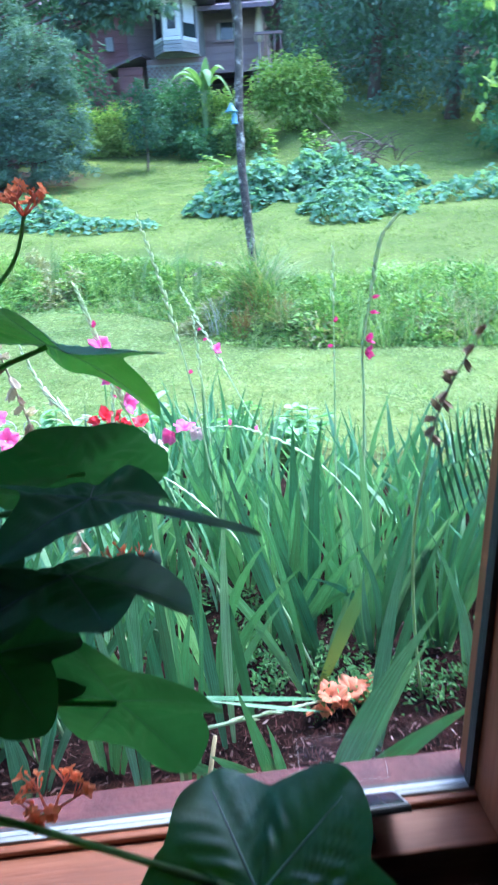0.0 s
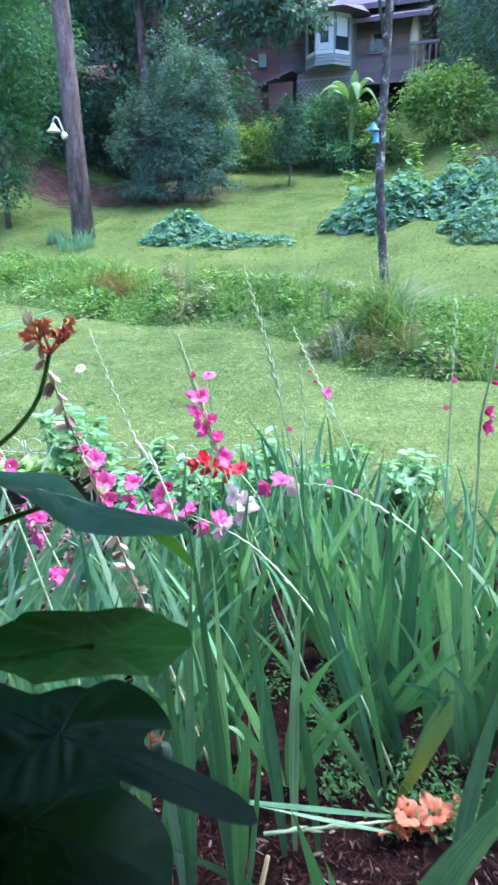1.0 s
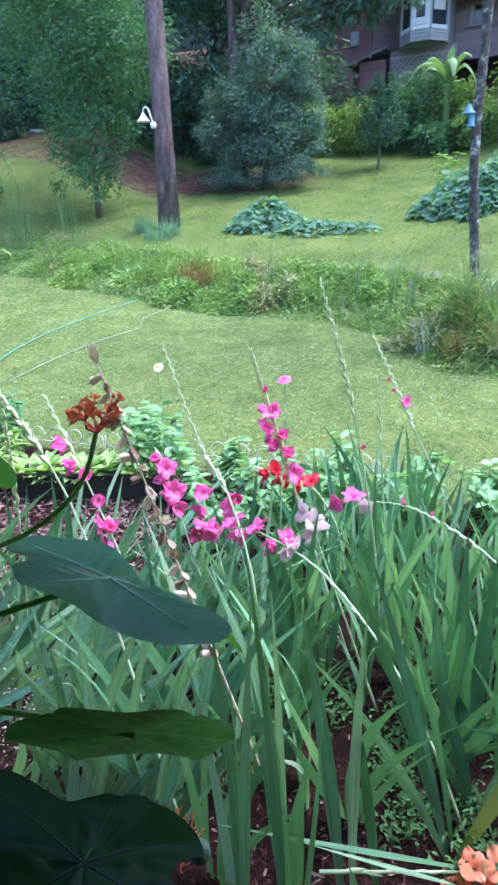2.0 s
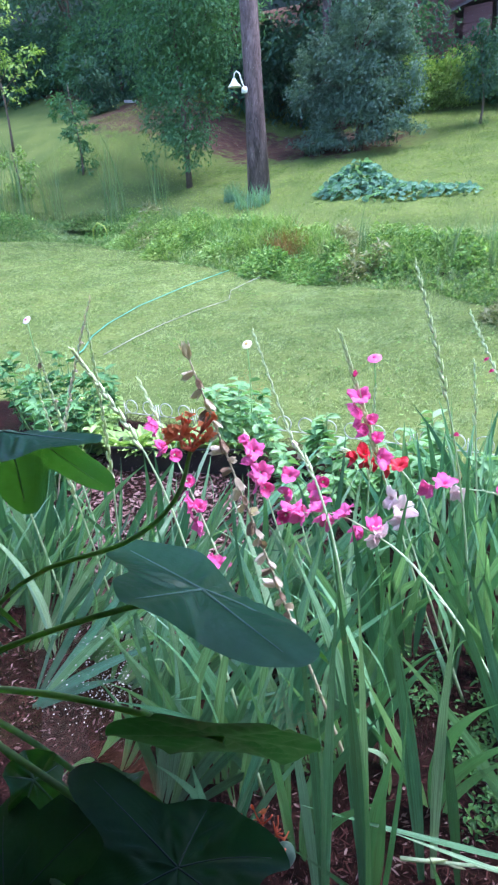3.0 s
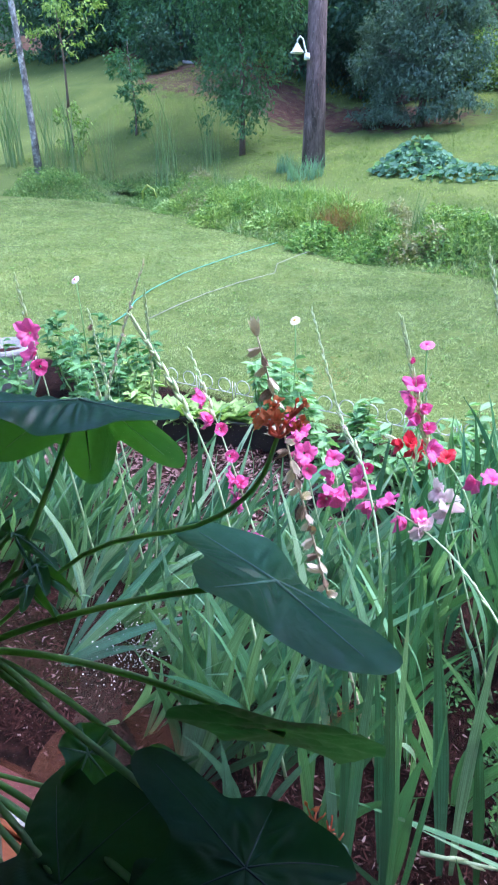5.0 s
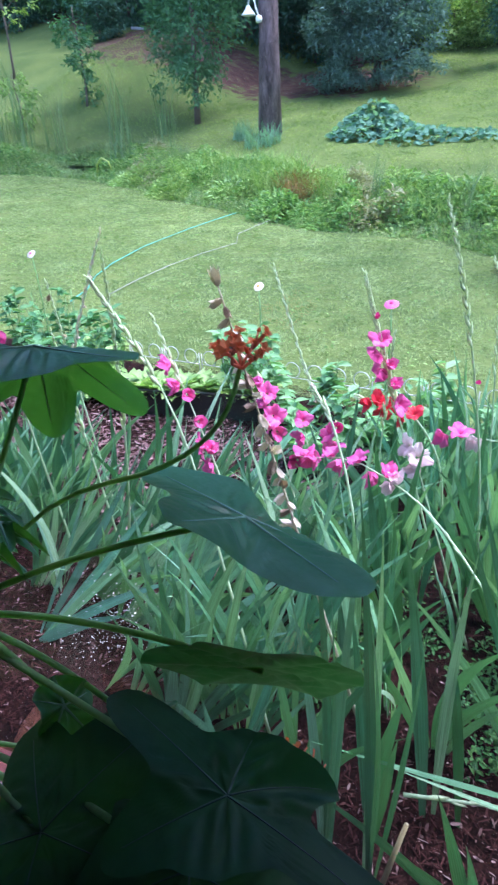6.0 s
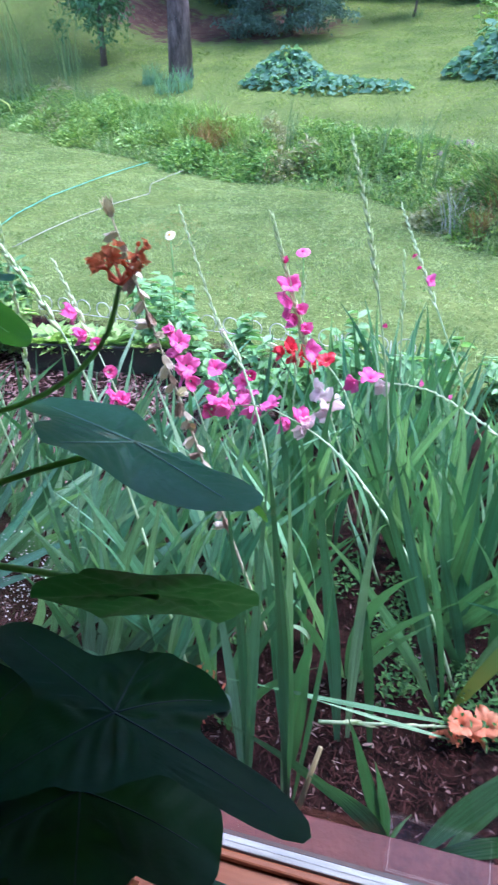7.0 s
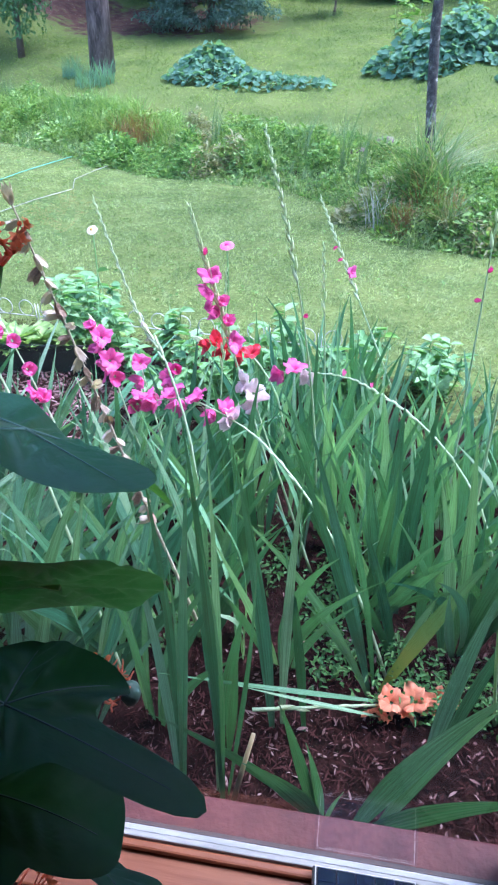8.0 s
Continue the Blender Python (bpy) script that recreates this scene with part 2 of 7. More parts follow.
M["room_floor"] = surface("wood_floor", [(0.05, 0.03, 0.018), (0.09, 0.055, 0.03)], 2, 0.6, 0.1, stretch=(0.3, 4, 1))
M["black"] = surface("black_plastic", [(0.012, 0.012, 0.013), (0.025, 0.025, 0.027)], 30, 0.4, 0.1)
M["cell"] = surface("solar_cell", [(0.008, 0.012, 0.03), (0.014, 0.02, 0.05)], 30, 0.15, 0.0)
M["silver"] = surface("silver_line", [(0.6, 0.6, 0.62), (0.72, 0.72, 0.74)], 30, 0.35, 0.0)
M["terracotta"] = surface("terracotta", [(0.3, 0.11, 0.06), (0.42, 0.18, 0.1)], 14, 0.8, 0.3)
M["stone_pot"] = surface("grey_stone_pot", [(0.16, 0.16, 0.17), (0.3, 0.3, 0.31)], 22, 0.85, 0.5)
M["white_wire"] = surface("white_wire", [(0.55, 0.56, 0.56), (0.75, 0.75, 0.75)], 30, 0.4, 0.05)
M["hose"] = surface("green_hose", [(0.06, 0.3, 0.23), (0.1, 0.38, 0.3)], 20, 0.5, 0.1)
M["string"] = surface("pale_pole", [(0.26, 0.26, 0.22), (0.4, 0.4, 0.35)], 20, 0.7, 0.1)
M["white_paint"] = surface("white_paint", [(0.66, 0.68, 0.68), (0.8, 0.8, 0.8)], 4, 0.55, 0.1)
M["grey_paint"] = surface("weathered_grey_paint", [(0.26, 0.27, 0.29), (0.4, 0.41, 0.43)], 4, 0.7, 0.2)
M["siding"] = surface("plum_brown_siding", [(0.17, 0.12, 0.135), (0.25, 0.18, 0.2), (0.32, 0.25, 0.27)], 1.5, 0.75, 0.25, stretch=(0.3, 1, 3), island=True)
M["siding_red"] = surface("red_brown_siding", [(0.17, 0.08, 0.09), (0.25, 0.125, 0.135)], 1.5, 0.75, 0.25, stretch=(0.3, 1, 3), island=True)
M["roof"] = surface("purple_grey_shingles", [(0.12, 0.09, 0.12), (0.2, 0.16, 0.2)], 3, 0.85, 0.4)
M["dark_glass"] = surface("dark_window_glass", [(0.02, 0.025, 0.03), (0.04, 0.05, 0.06)], 0.7, 0.08, 0.0)
M["curtain"] = surface("white_curtain", [(0.6, 0.6, 0.62), (0.75, 0.75, 0.76)], 6, 0.8, 0.1, stretch=(6, 6, 0.4))
M["blue"] = surface("blue_plastic", [(0.06, 0.17, 0.26), (0.10, 0.24, 0.34)], 20, 0.5, 0.05)
M["umbrella"] = surface("cream_canvas", [(0.6, 0.54, 0.4), (0.72, 0.66, 0.52)], 8, 0.8, 0.1)
M["banana"] = surface("banana_leaf", [(0.11, 0.22, 0.09), (0.17, 0.30, 0.12), (0.27, 0.38, 0.18)], 1.5, 0.5, 0.1, through_light=0.3, gloss=0.3)
M["water"] = surface("pond_water", [(0.015, 0.025, 0.02), (0.03, 0.04, 0.03)], 2, 0.05, 0.05)
M["chip"] = surface("bark_mulch", [(0.010, 0.004, 0.004), (0.028, 0.010, 0.0095), (0.085, 0.034, 0.032)], 4, 0.9, 0.3, island=True, gloss=0.08)
M["wood_chip"] = surface("pinkish_wood_chip", [(0.08, 0.04, 0.04), (0.17, 0.10, 0.10), (0.36, 0.26, 0.26)], 4, 0.9, 0.3, island=True, gloss=0.1)
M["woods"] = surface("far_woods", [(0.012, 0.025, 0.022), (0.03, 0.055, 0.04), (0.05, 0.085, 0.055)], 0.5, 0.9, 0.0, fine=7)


def ground_material():
    m = bpy.data.materials.new("ground")
    m.use_nodes = True
    n, l = m.node_tree.nodes, m.node_tree.links
    p = n["Principled BSDF"]
    co = n.new("ShaderNodeTexCoord")

    def noise_tex(scale, detail=5):
        t = n.new("ShaderNodeTexNoise")
        t.inputs["Scale"].default_value, t.inputs["Detail"].default_value = scale, detail
        l.new(co.outputs["Object"], t.inputs[0])
        return t.outputs[0]

    def ramp(v, stops):
        r = n.new("ShaderNodeValToRGB")
        for k, (at, c) in enumerate(stops):
            el = r.color_ramp.elements[k] if k < 2 else r.color_ramp.elements.new(at)
            el.position, el.color = at, (*c, 1)
        l.new(v, r.inputs[0])
        return r.outputs[0]

    def blend(f, a, b, kind="MIX"):
        x = n.new("ShaderNodeMix")
        x.data_type, x.blend_type = "RGBA", kind
        if isinstance(f, float):
            x.inputs[0].default_value = f
        else:
            l.new(f, x.inputs[0])
        l.new(a, x.inputs[6]); l.new(b, x.inputs[7])
        return x.outputs[2]

    def mask(name, softness):
        a = n.new("ShaderNodeAttribute")
        a.attribute_name = name
        ad = n.new("ShaderNodeMath"); ad.operation = "ADD"
        sc = n.new("ShaderNodeMath"); sc.operation = "MULTIPLY_ADD"
        sc.inputs[1].default_value, sc.inputs[2].default_value = softness, -softness / 2
        l.new(noise_tex(5.0), sc.inputs[0]); l.new(a.outputs["Fac"], ad.inputs[0]); l.new(sc.outputs[0], ad.inputs[1])
        mr = n.new("ShaderNodeMapRange")
        mr.inputs[1].default_value, mr.inputs[2].default_value = 0.4, 0.6
        l.new(ad.outputs[0], mr.inputs[0])
        return mr.outputs[0]

    lawn_a = ramp(noise_tex(1.3, 8), [(0.35, (0.05, 0.08, 0.02)), (0.65, (0.15, 0.175, 0.05))])
    lawn_b = ramp(noise_tex(28, 6), [(0.3, (0.054, 0.086, 0.024)), (0.55, (0.104, 0.142, 0.044)), (0.75, (0.168, 0.204, 0.076))])
    lawn = blend(0.65, lawn_a, lawn_b)
    soil = ramp(noise_tex(22, 8), [(0.3, (0.004, 0.0018, 0.0017)), (0.5, (0.0095, 0.0038, 0.0034)), (0.7, (0.03, 0.012, 0.011))])
    litter = ramp(noise_tex(6, 8), [(0.3, (0.05, 0.028, 0.025)), (0.55, (0.09, 0.05, 0.042)), (0.7, (0.10, 0.12, 0.05))])
    c = blend(mask("litter", 1.3), lawn, litter)
    c = blend(mask("soil", 0.5), c, soil)
    l.new(c, p.inputs["Base Color"])
    p.inputs["Roughness"].default_value, p.inputs["Specular IOR Level"].default_value = 0.95, 0.08
    b = n.new("ShaderNodeBump")
    b.inputs["Strength"].default_value, b.inputs["Distance"].default_value = 0.7, 0.02
    l.new(noise_tex(30, 7), b.inputs["Height"]); l.new(b.outputs[0], p.inputs["Normal"])
    return m


M["ground"] = ground_material()


def clear_glass(name):
    m = bpy.data.materials.new(name)
    m.use_nodes = True
    p = m.node_tree.nodes["Principled BSDF"]
    p.inputs["Base Color"].default_value = (0.97, 0.985, 0.98, 1)
    p.inputs["Roughness"].default_value = 0.0
    p.inputs["IOR"].default_value = 1.45
    p.inputs["Transmission Weight"].default_value = 1.0
    n, l = m.node_tree.nodes, m.node_tree.links
    dust = n.new("ShaderNodeBsdfTranslucent")
    dust.inputs[0].default_value = (0.85, 0.9, 0.92, 1)
    co = n.new("ShaderNodeTexCoord")
    t = n.new("ShaderNodeTexNoise")
    t.inputs["Scale"].default_value, t.inputs["Detail"].default_value = 6.0, 6
    l.new(co.outputs["Object"], t.inputs[0])
    mr = n.new("ShaderNodeMapRange")
    mr.inputs[1].default_value, mr.inputs[2].default_value = 0.3, 0.75
    mr.inputs[3].default_value, mr.inputs[4].default_value = 0.0006, 0.0025
    l.new(t.outputs[0], mr.inputs[0])
    ms = n.new("ShaderNodeMixShader")
    l.new(mr.outputs[0], ms.inputs[0]); l.new(p.outputs[0], ms.inputs[1]); l.new(dust.outputs[0], ms.inputs[2])
    l.new(ms.outputs[0], n["Material Output"].inputs[0])
    return m


M["glass"] = clear_glass("window_glass")


# ---------------------------------------------------------------- mesh helpers
def mesh_of(name, verts, faces, material, smooth=True, uvs=None):
    me = bpy.data.meshes.new(name)
    verts = np.asarray(verts, dtype=np.float32)
    me.from_pydata(verts.tolist(), [], faces if isinstance(faces, list) else np.asarray(faces).tolist())
    me.materials.append(material)
    if smooth:
        me.polygons.foreach_set("use_smooth", [True] * len(me.polygons))
    if uvs is not None:
        lay = me.uv_layers.new(name="UVMap")
        loops = np.zeros(len(me.loops), dtype=np.int32)
        me.loops.foreach_get("vertex_index", loops)
        lay.data.foreach_set("uv", np.asarray(uvs, dtype=np.float32)[loops].ravel())
    return me


def part(name, me, parent, label="", at=None, kind=""):
    ob = new(name, me)
    ob.parent = parent
    if at is not None:
        ob.matrix_basis = at
    return tagged(ob, label, kind=kind)


def thing(name, place, label, category, group="", kind="", turn=0):
    ob = new(name)
    ob.empty_display_size = 0.05
    ob.matrix_basis = pose(*place, 0, 0, turn)
    return tagged(ob, label, category, group, kind)


def solid(name, me, label, category, kind="", group="", at=None):
    ob = new(name, me)
    if at is not None:
        ob.matrix_basis = at
    return tagged(ob, label, category, group, kind)


class Build:
    """Collects boxes, tubes and sheets into one mesh."""

    def __init__(self):
        self.v, self.f = [], []

    def add(self, verts, faces):
        o = len(self.v)
        self.v += [tuple(float(c) for c in p) for p in verts]
        self.f += [tuple(i + o for i in q) for q in faces]
        return self

    def box(self, x0, x1, y0, y1, z0, z1, b=0.0):
        if b:
            bm = bmesh.new()
            bmesh.ops.create_cube(bm, size=1)
            for v in bm.verts:
                v.co = ((x0 + x1) / 2 + v.co.x * (x1 - x0), (y0 + y1) / 2 + v.co.y * (y1 - y0), (z0 + z1) / 2 + v.co.z * (z1 - z0))
            bmesh.ops.bevel(bm, geom=bm.edges[:], offset=b, segments=2, affect="EDGES", profile=0.5)
            bm.verts.index_update()
            self.add([v.co[:] for v in bm.verts], [[v.index for v in q.verts] for q in bm.faces])
            bm.free()
            return self
        c = [(x, y, z) for x in (x0, x1) for y in (y0, y1) for z in (z0, z1)]
        return self.add(c, [(0, 1, 3, 2), (4, 6, 7, 5), (0, 4, 5, 1), (2, 3, 7, 6), (0, 2, 6, 4), (1, 5, 7, 3)])

    def tube(self, pts, radii, sides=7, cap=True):
        pts = [Vector(p) for p in pts]
        if not isinstance(radii, (list, tuple)):
            radii = [radii] * len(pts)
        rings, ref = [], None
        for i, p in enumerate(pts):
            d = (pts[min(i + 1, len(pts) - 1)] - pts[max(i - 1, 0)]).normalized()
            if ref is None:
                ref = d.orthogonal().normalized()
            ref = (ref - d * ref.dot(d)).normalized()
            o = d.cross(ref)
            rings.append([p + float(radii[i]) * (math.cos(a) * ref + math.sin(a) * o) for a in (2 * math.pi * k / sides for k in range(sides))])
        n = len(pts)
        fs = [(i * sides + k, i * sides + (k + 1) % sides, (i + 1) * sides + (k + 1) % sides, (i + 1) * sides + k) for i in range(n - 1) for k in range(sides)]
        if cap:
            fs += [tuple(range(sides - 1, -1, -1)), tuple((n - 1) * sides + k for k in range(sides))]
        return self.add([v for r in rings for v in r], fs)

    def lathe(self, profile, sides=20, at=(0, 0, 0)):
        n = len(profile)
        vs = [(at[0] + r * math.cos(2 * math.pi * k / sides), at[1] + r * math.sin(2 * math.pi * k / sides), at[2] + z) for r, z in profile for k in range(sides)]
        fs = [(i * sides + k, i * sides + (k + 1) % sides, (i + 1) * sides + (k + 1) % sides, (i + 1) * sides + k) for i in range(n - 1) for k in range(sides)]
        return self.add(vs, fs)

    def mesh(self, name, material, smooth=True):
        return mesh_of(name, self.v, self.f, material, smooth)


def curve_points(a, b, sag, n=10, side=(0, 0, 1)):
    """Points from a to b that bow by sag towards side."""
    a, b, side = Vector(a), Vector(b), Vector(side)
    return [a.lerp(b, i / n) + side * sag * 4 * (i / n) * (1 - i / n) for i in range(n + 1)]


def leaves_mesh(name, pos, way, up, length, width, material, fold=0.25, droop=0.15):
    """Many small folded leaves: each from pos along way, its upper side towards up."""
    pos, way, up = (np.asarray(a, dtype=float) for a in (pos, way, up))
    way /= np.linalg.norm(way, axis=1)[:, None] + 1e-9
    side = np.cross(way, up)
    side /= np.linalg.norm(side, axis=1)[:, None] + 1e-9
    nor = np.cross(side, way)
    L, Wd = np.asarray(length)[:, None], np.asarray(width)[:, None]
    tip = pos + way * L - nor * L * droop
    rows = [pos]
    for f, w in ((0.28, 0.86), (0.66, 0.8)):
        rows.append(pos + way * L * f - nor * L * droop * f * f + side * Wd * w / 2 + nor * Wd * fold * w)
    rows.append(tip)
    for f, w in ((0.66, 0.8), (0.28, 0.86)):
        rows.append(pos + way * L * f - nor * L * droop * f * f - side * Wd * w / 2 + nor * Wd * fold * w)
    v = np.stack(rows, 1).reshape(-1, 3)
    k = np.arange(len(pos)) * 6
    f = np.concatenate([np.stack([k, k + i, k + i + 1], 1) for i in (1, 2, 3, 4)])
    return tri_mesh(name, v, f, material)


def tri_mesh(name, v, f, material):
    me = bpy.data.meshes.new(name)
    me.vertices.add(len(v)); me.loops.add(len(f) * 3); me.polygons.add(len(f))
    me.vertices.foreach_set("co", np.asarray(v, dtype=np.float32).ravel())
    me.loops.foreach_set("vertex_index", np.asarray(f, dtype=np.int32).ravel())
    me.polygons.foreach_set("loop_start", np.arange(len(f), dtype=np.int32) * 3)
    me.update(calc_edges=True)
    me.validate()
    me.materials.append(material)
    return me


def unit(n):
    v = rng.normal(size=(n, 3))
    return v / np.linalg.norm(v, axis=1)[:, None]


def grass_mesh(name, pos, height, width, lean, material, segs=2):
    """Grass blades that stand at pos, bend over and taper; one triangle strip each."""
    n = len(pos)
    az = rng.uniform(0, 2 * np.pi, n)
    d = np.stack([np.cos(az), np.sin(az), np.zeros(n)], 1)
    s = np.stack([-np.sin(az + 0.6), np.cos(az + 0.6), np.zeros(n)], 1)
    h, w, ln = (np.asarray(a)[:, None] for a in (height, width, lean))
    rows = []
    for k in range(segs):
        f = k / segs
        c = pos + d * ln * h * f ** 2 + np.array([0, 0, 1.0]) * h * (f - 0.35 * ln * f ** 2)
        rows += [c - s * w * (1 - f * 0.6) / 2, c + s * w * (1 - f * 0.6) / 2]
    rows.append(pos + d * ln * h + np.array([0, 0, 1.0]) * h * (1 - 0.35 * ln))
    v = np.stack(rows, 1).reshape(-1, 3)
    m = 2 * segs + 1
    base = np.arange(n)[:, None] * m
    tri = []
    for k in range(segs - 1):
        tri += [(2 * k, 2 * k + 1, 2 * k + 2), (2 * k + 1, 2 * k + 3, 2 * k + 2)]
    tri.append((2 * segs - 2, 2 * segs - 1, 2 * segs))
    f = (base[:, None, :] + np.array(tri)[None]).reshape(-1, 3)
    return tri_mesh(name, v, f, material)


# ---------------------------------------------------------------- ground
EDGE_X = [-20, -13, -11, -9.7, -6.6, -4.6, -3.3, -2.2, -1.2, -0.4, 2, 8]
EDGE_Y = [7.5, 8.6, 9.6, 10, 9.2, 8.8, 8.6, 8.5, 7.7, 6.5, 6.45, 6]


def edge(x):
    """Where the mown lawn ends and the weedy bank begins."""
    return np.interp(x, EDGE_X, EDGE_Y)


def ground_z(x, y):
    x, y = np.asarray(x, dtype=float), np.asarray(y, dtype=float)
    z = 0.03 * np.clip(y - 3.2, 0, 30) + 0.08 * np.clip(-x - 4, 0, 10)
    s = (y - edge(x)) * 0.85
    z = z + np.where(s > 0, 0.35 * np.clip(s / 1.2, 0, 1) + 0.11 * np.clip(s / 2, 0, 1) - 0.1 * np.clip((s - 3.5) / 3.5, 0, 1) + 0.25 * np.clip(s - 1.2, 0, 20) + 0.2 * np.clip(s - 9, 0, 6), 0)
    z = z + (0.3 * np.clip(y - 12, 0, 2.5) + 0.05 * np.clip(y - 14.5, 0, 6)) * np.clip((-x - 9.5) / 3, 0, 1)
    z = z - 0.30 * np.exp(-(((x + 10.6) / 1.3) ** 2 + ((y - 10.75) / 0.5) ** 2))
    return z


def lumps(x, y):
    """Small unevenness of the ground."""
    return np.array([noise.noise((a * 1.7, b * 1.7, 0)) * 0.012 + noise.noise((a * 6, b * 6, 3)) * 0.006 for a, b in zip(np.ravel(x), np.ravel(y))]).reshape(np.shape(x))


def gz(x, y):
    return float(ground_z(x, y))


def spread(lo, mid0, mid1, hi, step, grow):
    out = list(np.arange(mid0, mid1, step))
    a, d = mid0, step
    while a > lo:
        d *= grow
        a -= d
        out.insert(0, a)
    a, d = out[-1], step
    while a < hi:
        d *= grow
        a += d
        out.append(a)
    return np.array(out)


gx, gy = spread(-400, -13, 4, 400, 0.12, 1.12), spread(-60, 0.9, 15, 500, 0.12, 1.08)
X, Y = np.meshgrid(gx, gy)
Z = ground_z(X, Y)
lump = lumps(X, Y)
far_fade = np.clip((40 - np.hypot(X, Y)) / 30, 0, 1)
Z = Z + lump * far_fade
nx, ny = len(gx), len(gy)
idx = np.arange(nx * ny).reshape(ny, nx)
quads = np.stack([idx[:-1, :-1], idx[:-1, 1:], idx[1:, 1:], idx[1:, :-1]], -1).reshape(-1, 4)
me = mesh_of("ground", np.stack([X, Y, Z], -1).reshape(-1, 3), quads, M["ground"])
bed_edge = 3.82 - 0.45 * np.clip(X + 0.3, 0, 1)
soil = np.clip((bed_edge - Y) / 0.4 + 0.5, 0, 1) * np.clip((X + 4.6) / 0.5, 0, 1) * np.clip((2.4 - X) / 0.5, 0, 1) * np.clip((Y - 0.3) / 0.4, 0, 1)
soil = np.maximum(soil, np.exp(-(((X + 1.9) / 0.35) ** 2 + ((Y - 8.9) / 0.28) ** 2)))
litter = np.clip((Y - 17.2 - 0.27 * np.abs(X + 16)) / 1.5, 0, 1) * np.clip((-11.5 - X) / 2, 0, 1) + np.clip(1.25 - np.hypot((X + 8.3) / 3.6, (Y - 16.4) / 1.9), 0, 1) + np.clip(1.3 - np.hypot((X + 13.0) / 2.4, (Y - 16.2) / 2.2), 0, 1) + np.clip((Y - 22) / 4, 0, 1)
for key, val in (("soil", soil), ("litter", np.clip(litter, 0, 1))):
    at = me.attributes.new(key, "FLOAT", "POINT")
    at.data.foreach_set("value", val.ravel().astype(np.float32))
solid("ground", me, "mown green lawn on a slope with a dark mulched flower bed", "ground", "structure")

# ---------------------------------------------------------------- window wall and room
WIN = Matrix.Translation((0, 1.225, 0)) @ pose(0, 0, 0, 0, 0, math.degrees(math.atan(0.21)))


def win_box(name, label, mat, boxes, category="", kind="structure", b=0.0, parent=None, smooth=False):
    bd = Build()
    for q in boxes:
        bd.box(*q, b)
    me = bd.mesh(name, M[mat], smooth)
    if parent is not None:
        return part(name, me, parent, label)
    return solid(name, me, label, category, kind, at=WIN)


U0, U1, SILL, HEAD = -1.5, 0.555, 0.335, 2.2
win_box("wall_window", "dim blue-grey wall round the big window", "room_wall",
        [(-3.2, U0 - 0.09, -0.1, 0.06, -0.6, 2.7), (U1 + 0.1, 2.6, -0.1, 0.06, -0.6, 2.7), (U0 - 0.09, U1 + 0.1, -0.1, 0.06, -0.6, SILL - 0.15), (U0 - 0.09, U1 + 0.1, -0.1, 0.06, HEAD + 0.09, 2.7)], "wall")
win_box("wall_back", "dim wall behind the room", "room_wall", [(-3.2, 2.6, -4.2, -4.1, -0.6, 2.7)], "wall")
win_box("wall_left", "dim side wall of the room", "room_wall", [(-3.3, -3.2, -4.2, 0.06, -0.6, 2.7)], "wall")
win_box("wall_right", "dim side wall of the room", "room_wall", [(2.6, 2.7, -4.2, 0.06, -0.6, 2.7)], "wall")
win_box("floor", "dark wooden floor of the room", "room_floor", [(-3.2, 2.6, -4.1, -0.1, -0.2, -0.1)], "floor")
win_box("ceiling", "plain ceiling of the room", "room_wall", [(-3.3, 2.7, -4.2, 0.06, 2.7, 2.8)], "ceiling")

# added overhang, never in view, that keeps high light off the window
win_box("eave", "plain boarded overhang over the window, added unseen to cut the light", "grey_paint", [(-3.3, 2.7, 0.06, 0.48, 2.62, 2.8)], "eave")

window = tagged(new("window_1"), "large fixed window in a stained cedar frame", "window", kind="structure")
window.matrix_basis = WIN
win_box("bottom_rail", "orange-brown stained cedar rail", "cedar", [(U0 - 0.09, U1 + 0.1, -0.105, -0.016, SILL - 0.15, SILL - 0.012)], parent=window, b=0.004)
win_box("bead_strip", "rounded cedar bead", "cedar", [(U0, U1, -0.027, -0.012, SILL - 0.011, SILL + 0.002)], parent=window, b=0.004)
win_box("glazing_bead", "white glazing bead", "bead", [(U0, U1, -0.011, 0.012, SILL - 0.02, SILL + 0.006)], parent=window, b=0.002)
win_box("gasket", "dark rubber gasket", "gasket", [(U0, U1, 0.013, 0.020, SILL - 0.02, SILL + 0.004)], parent=window)
win_box("outer_sill", "dusky red painted outer sill", "red_sill", [(U0 - 0.09, U1 + 0.1, 0.0205, 0.085, SILL - 0.06, SILL - 0.004)], parent=window, b=0.004)
win_box("jamb", "stained cedar jamb", "cedar_up", [(U1, U1 + 0.1, -0.105, 0.06, SILL - 0.011, HEAD)], parent=window, b=0.004)
win_box("jamb", "stained cedar jamb", "cedar_up", [(U0 - 0.09, U0, -0.105, 0.06, SILL - 0.011, HEAD)], parent=window, b=0.004)
win_box("gasket", "dark rubber gasket", "gasket", [(U1 - 0.012, U1 - 0.001, -0.012, 0.012, SILL + 0.007, HEAD)], parent=window)
win_box("head_rail", "stained cedar head rail", "cedar", [(U0 - 0.09, U1 + 0.1, -0.105, 0.06, HEAD, HEAD + 0.09)], parent=window, b=0.004)
pane = win_box("pane", "clear glass pane with faint reflections", "glass", [(U0, U1, -0.002, 0.002, SILL + 0.006, HEAD)], parent=window)
pane.visible_shadow = False

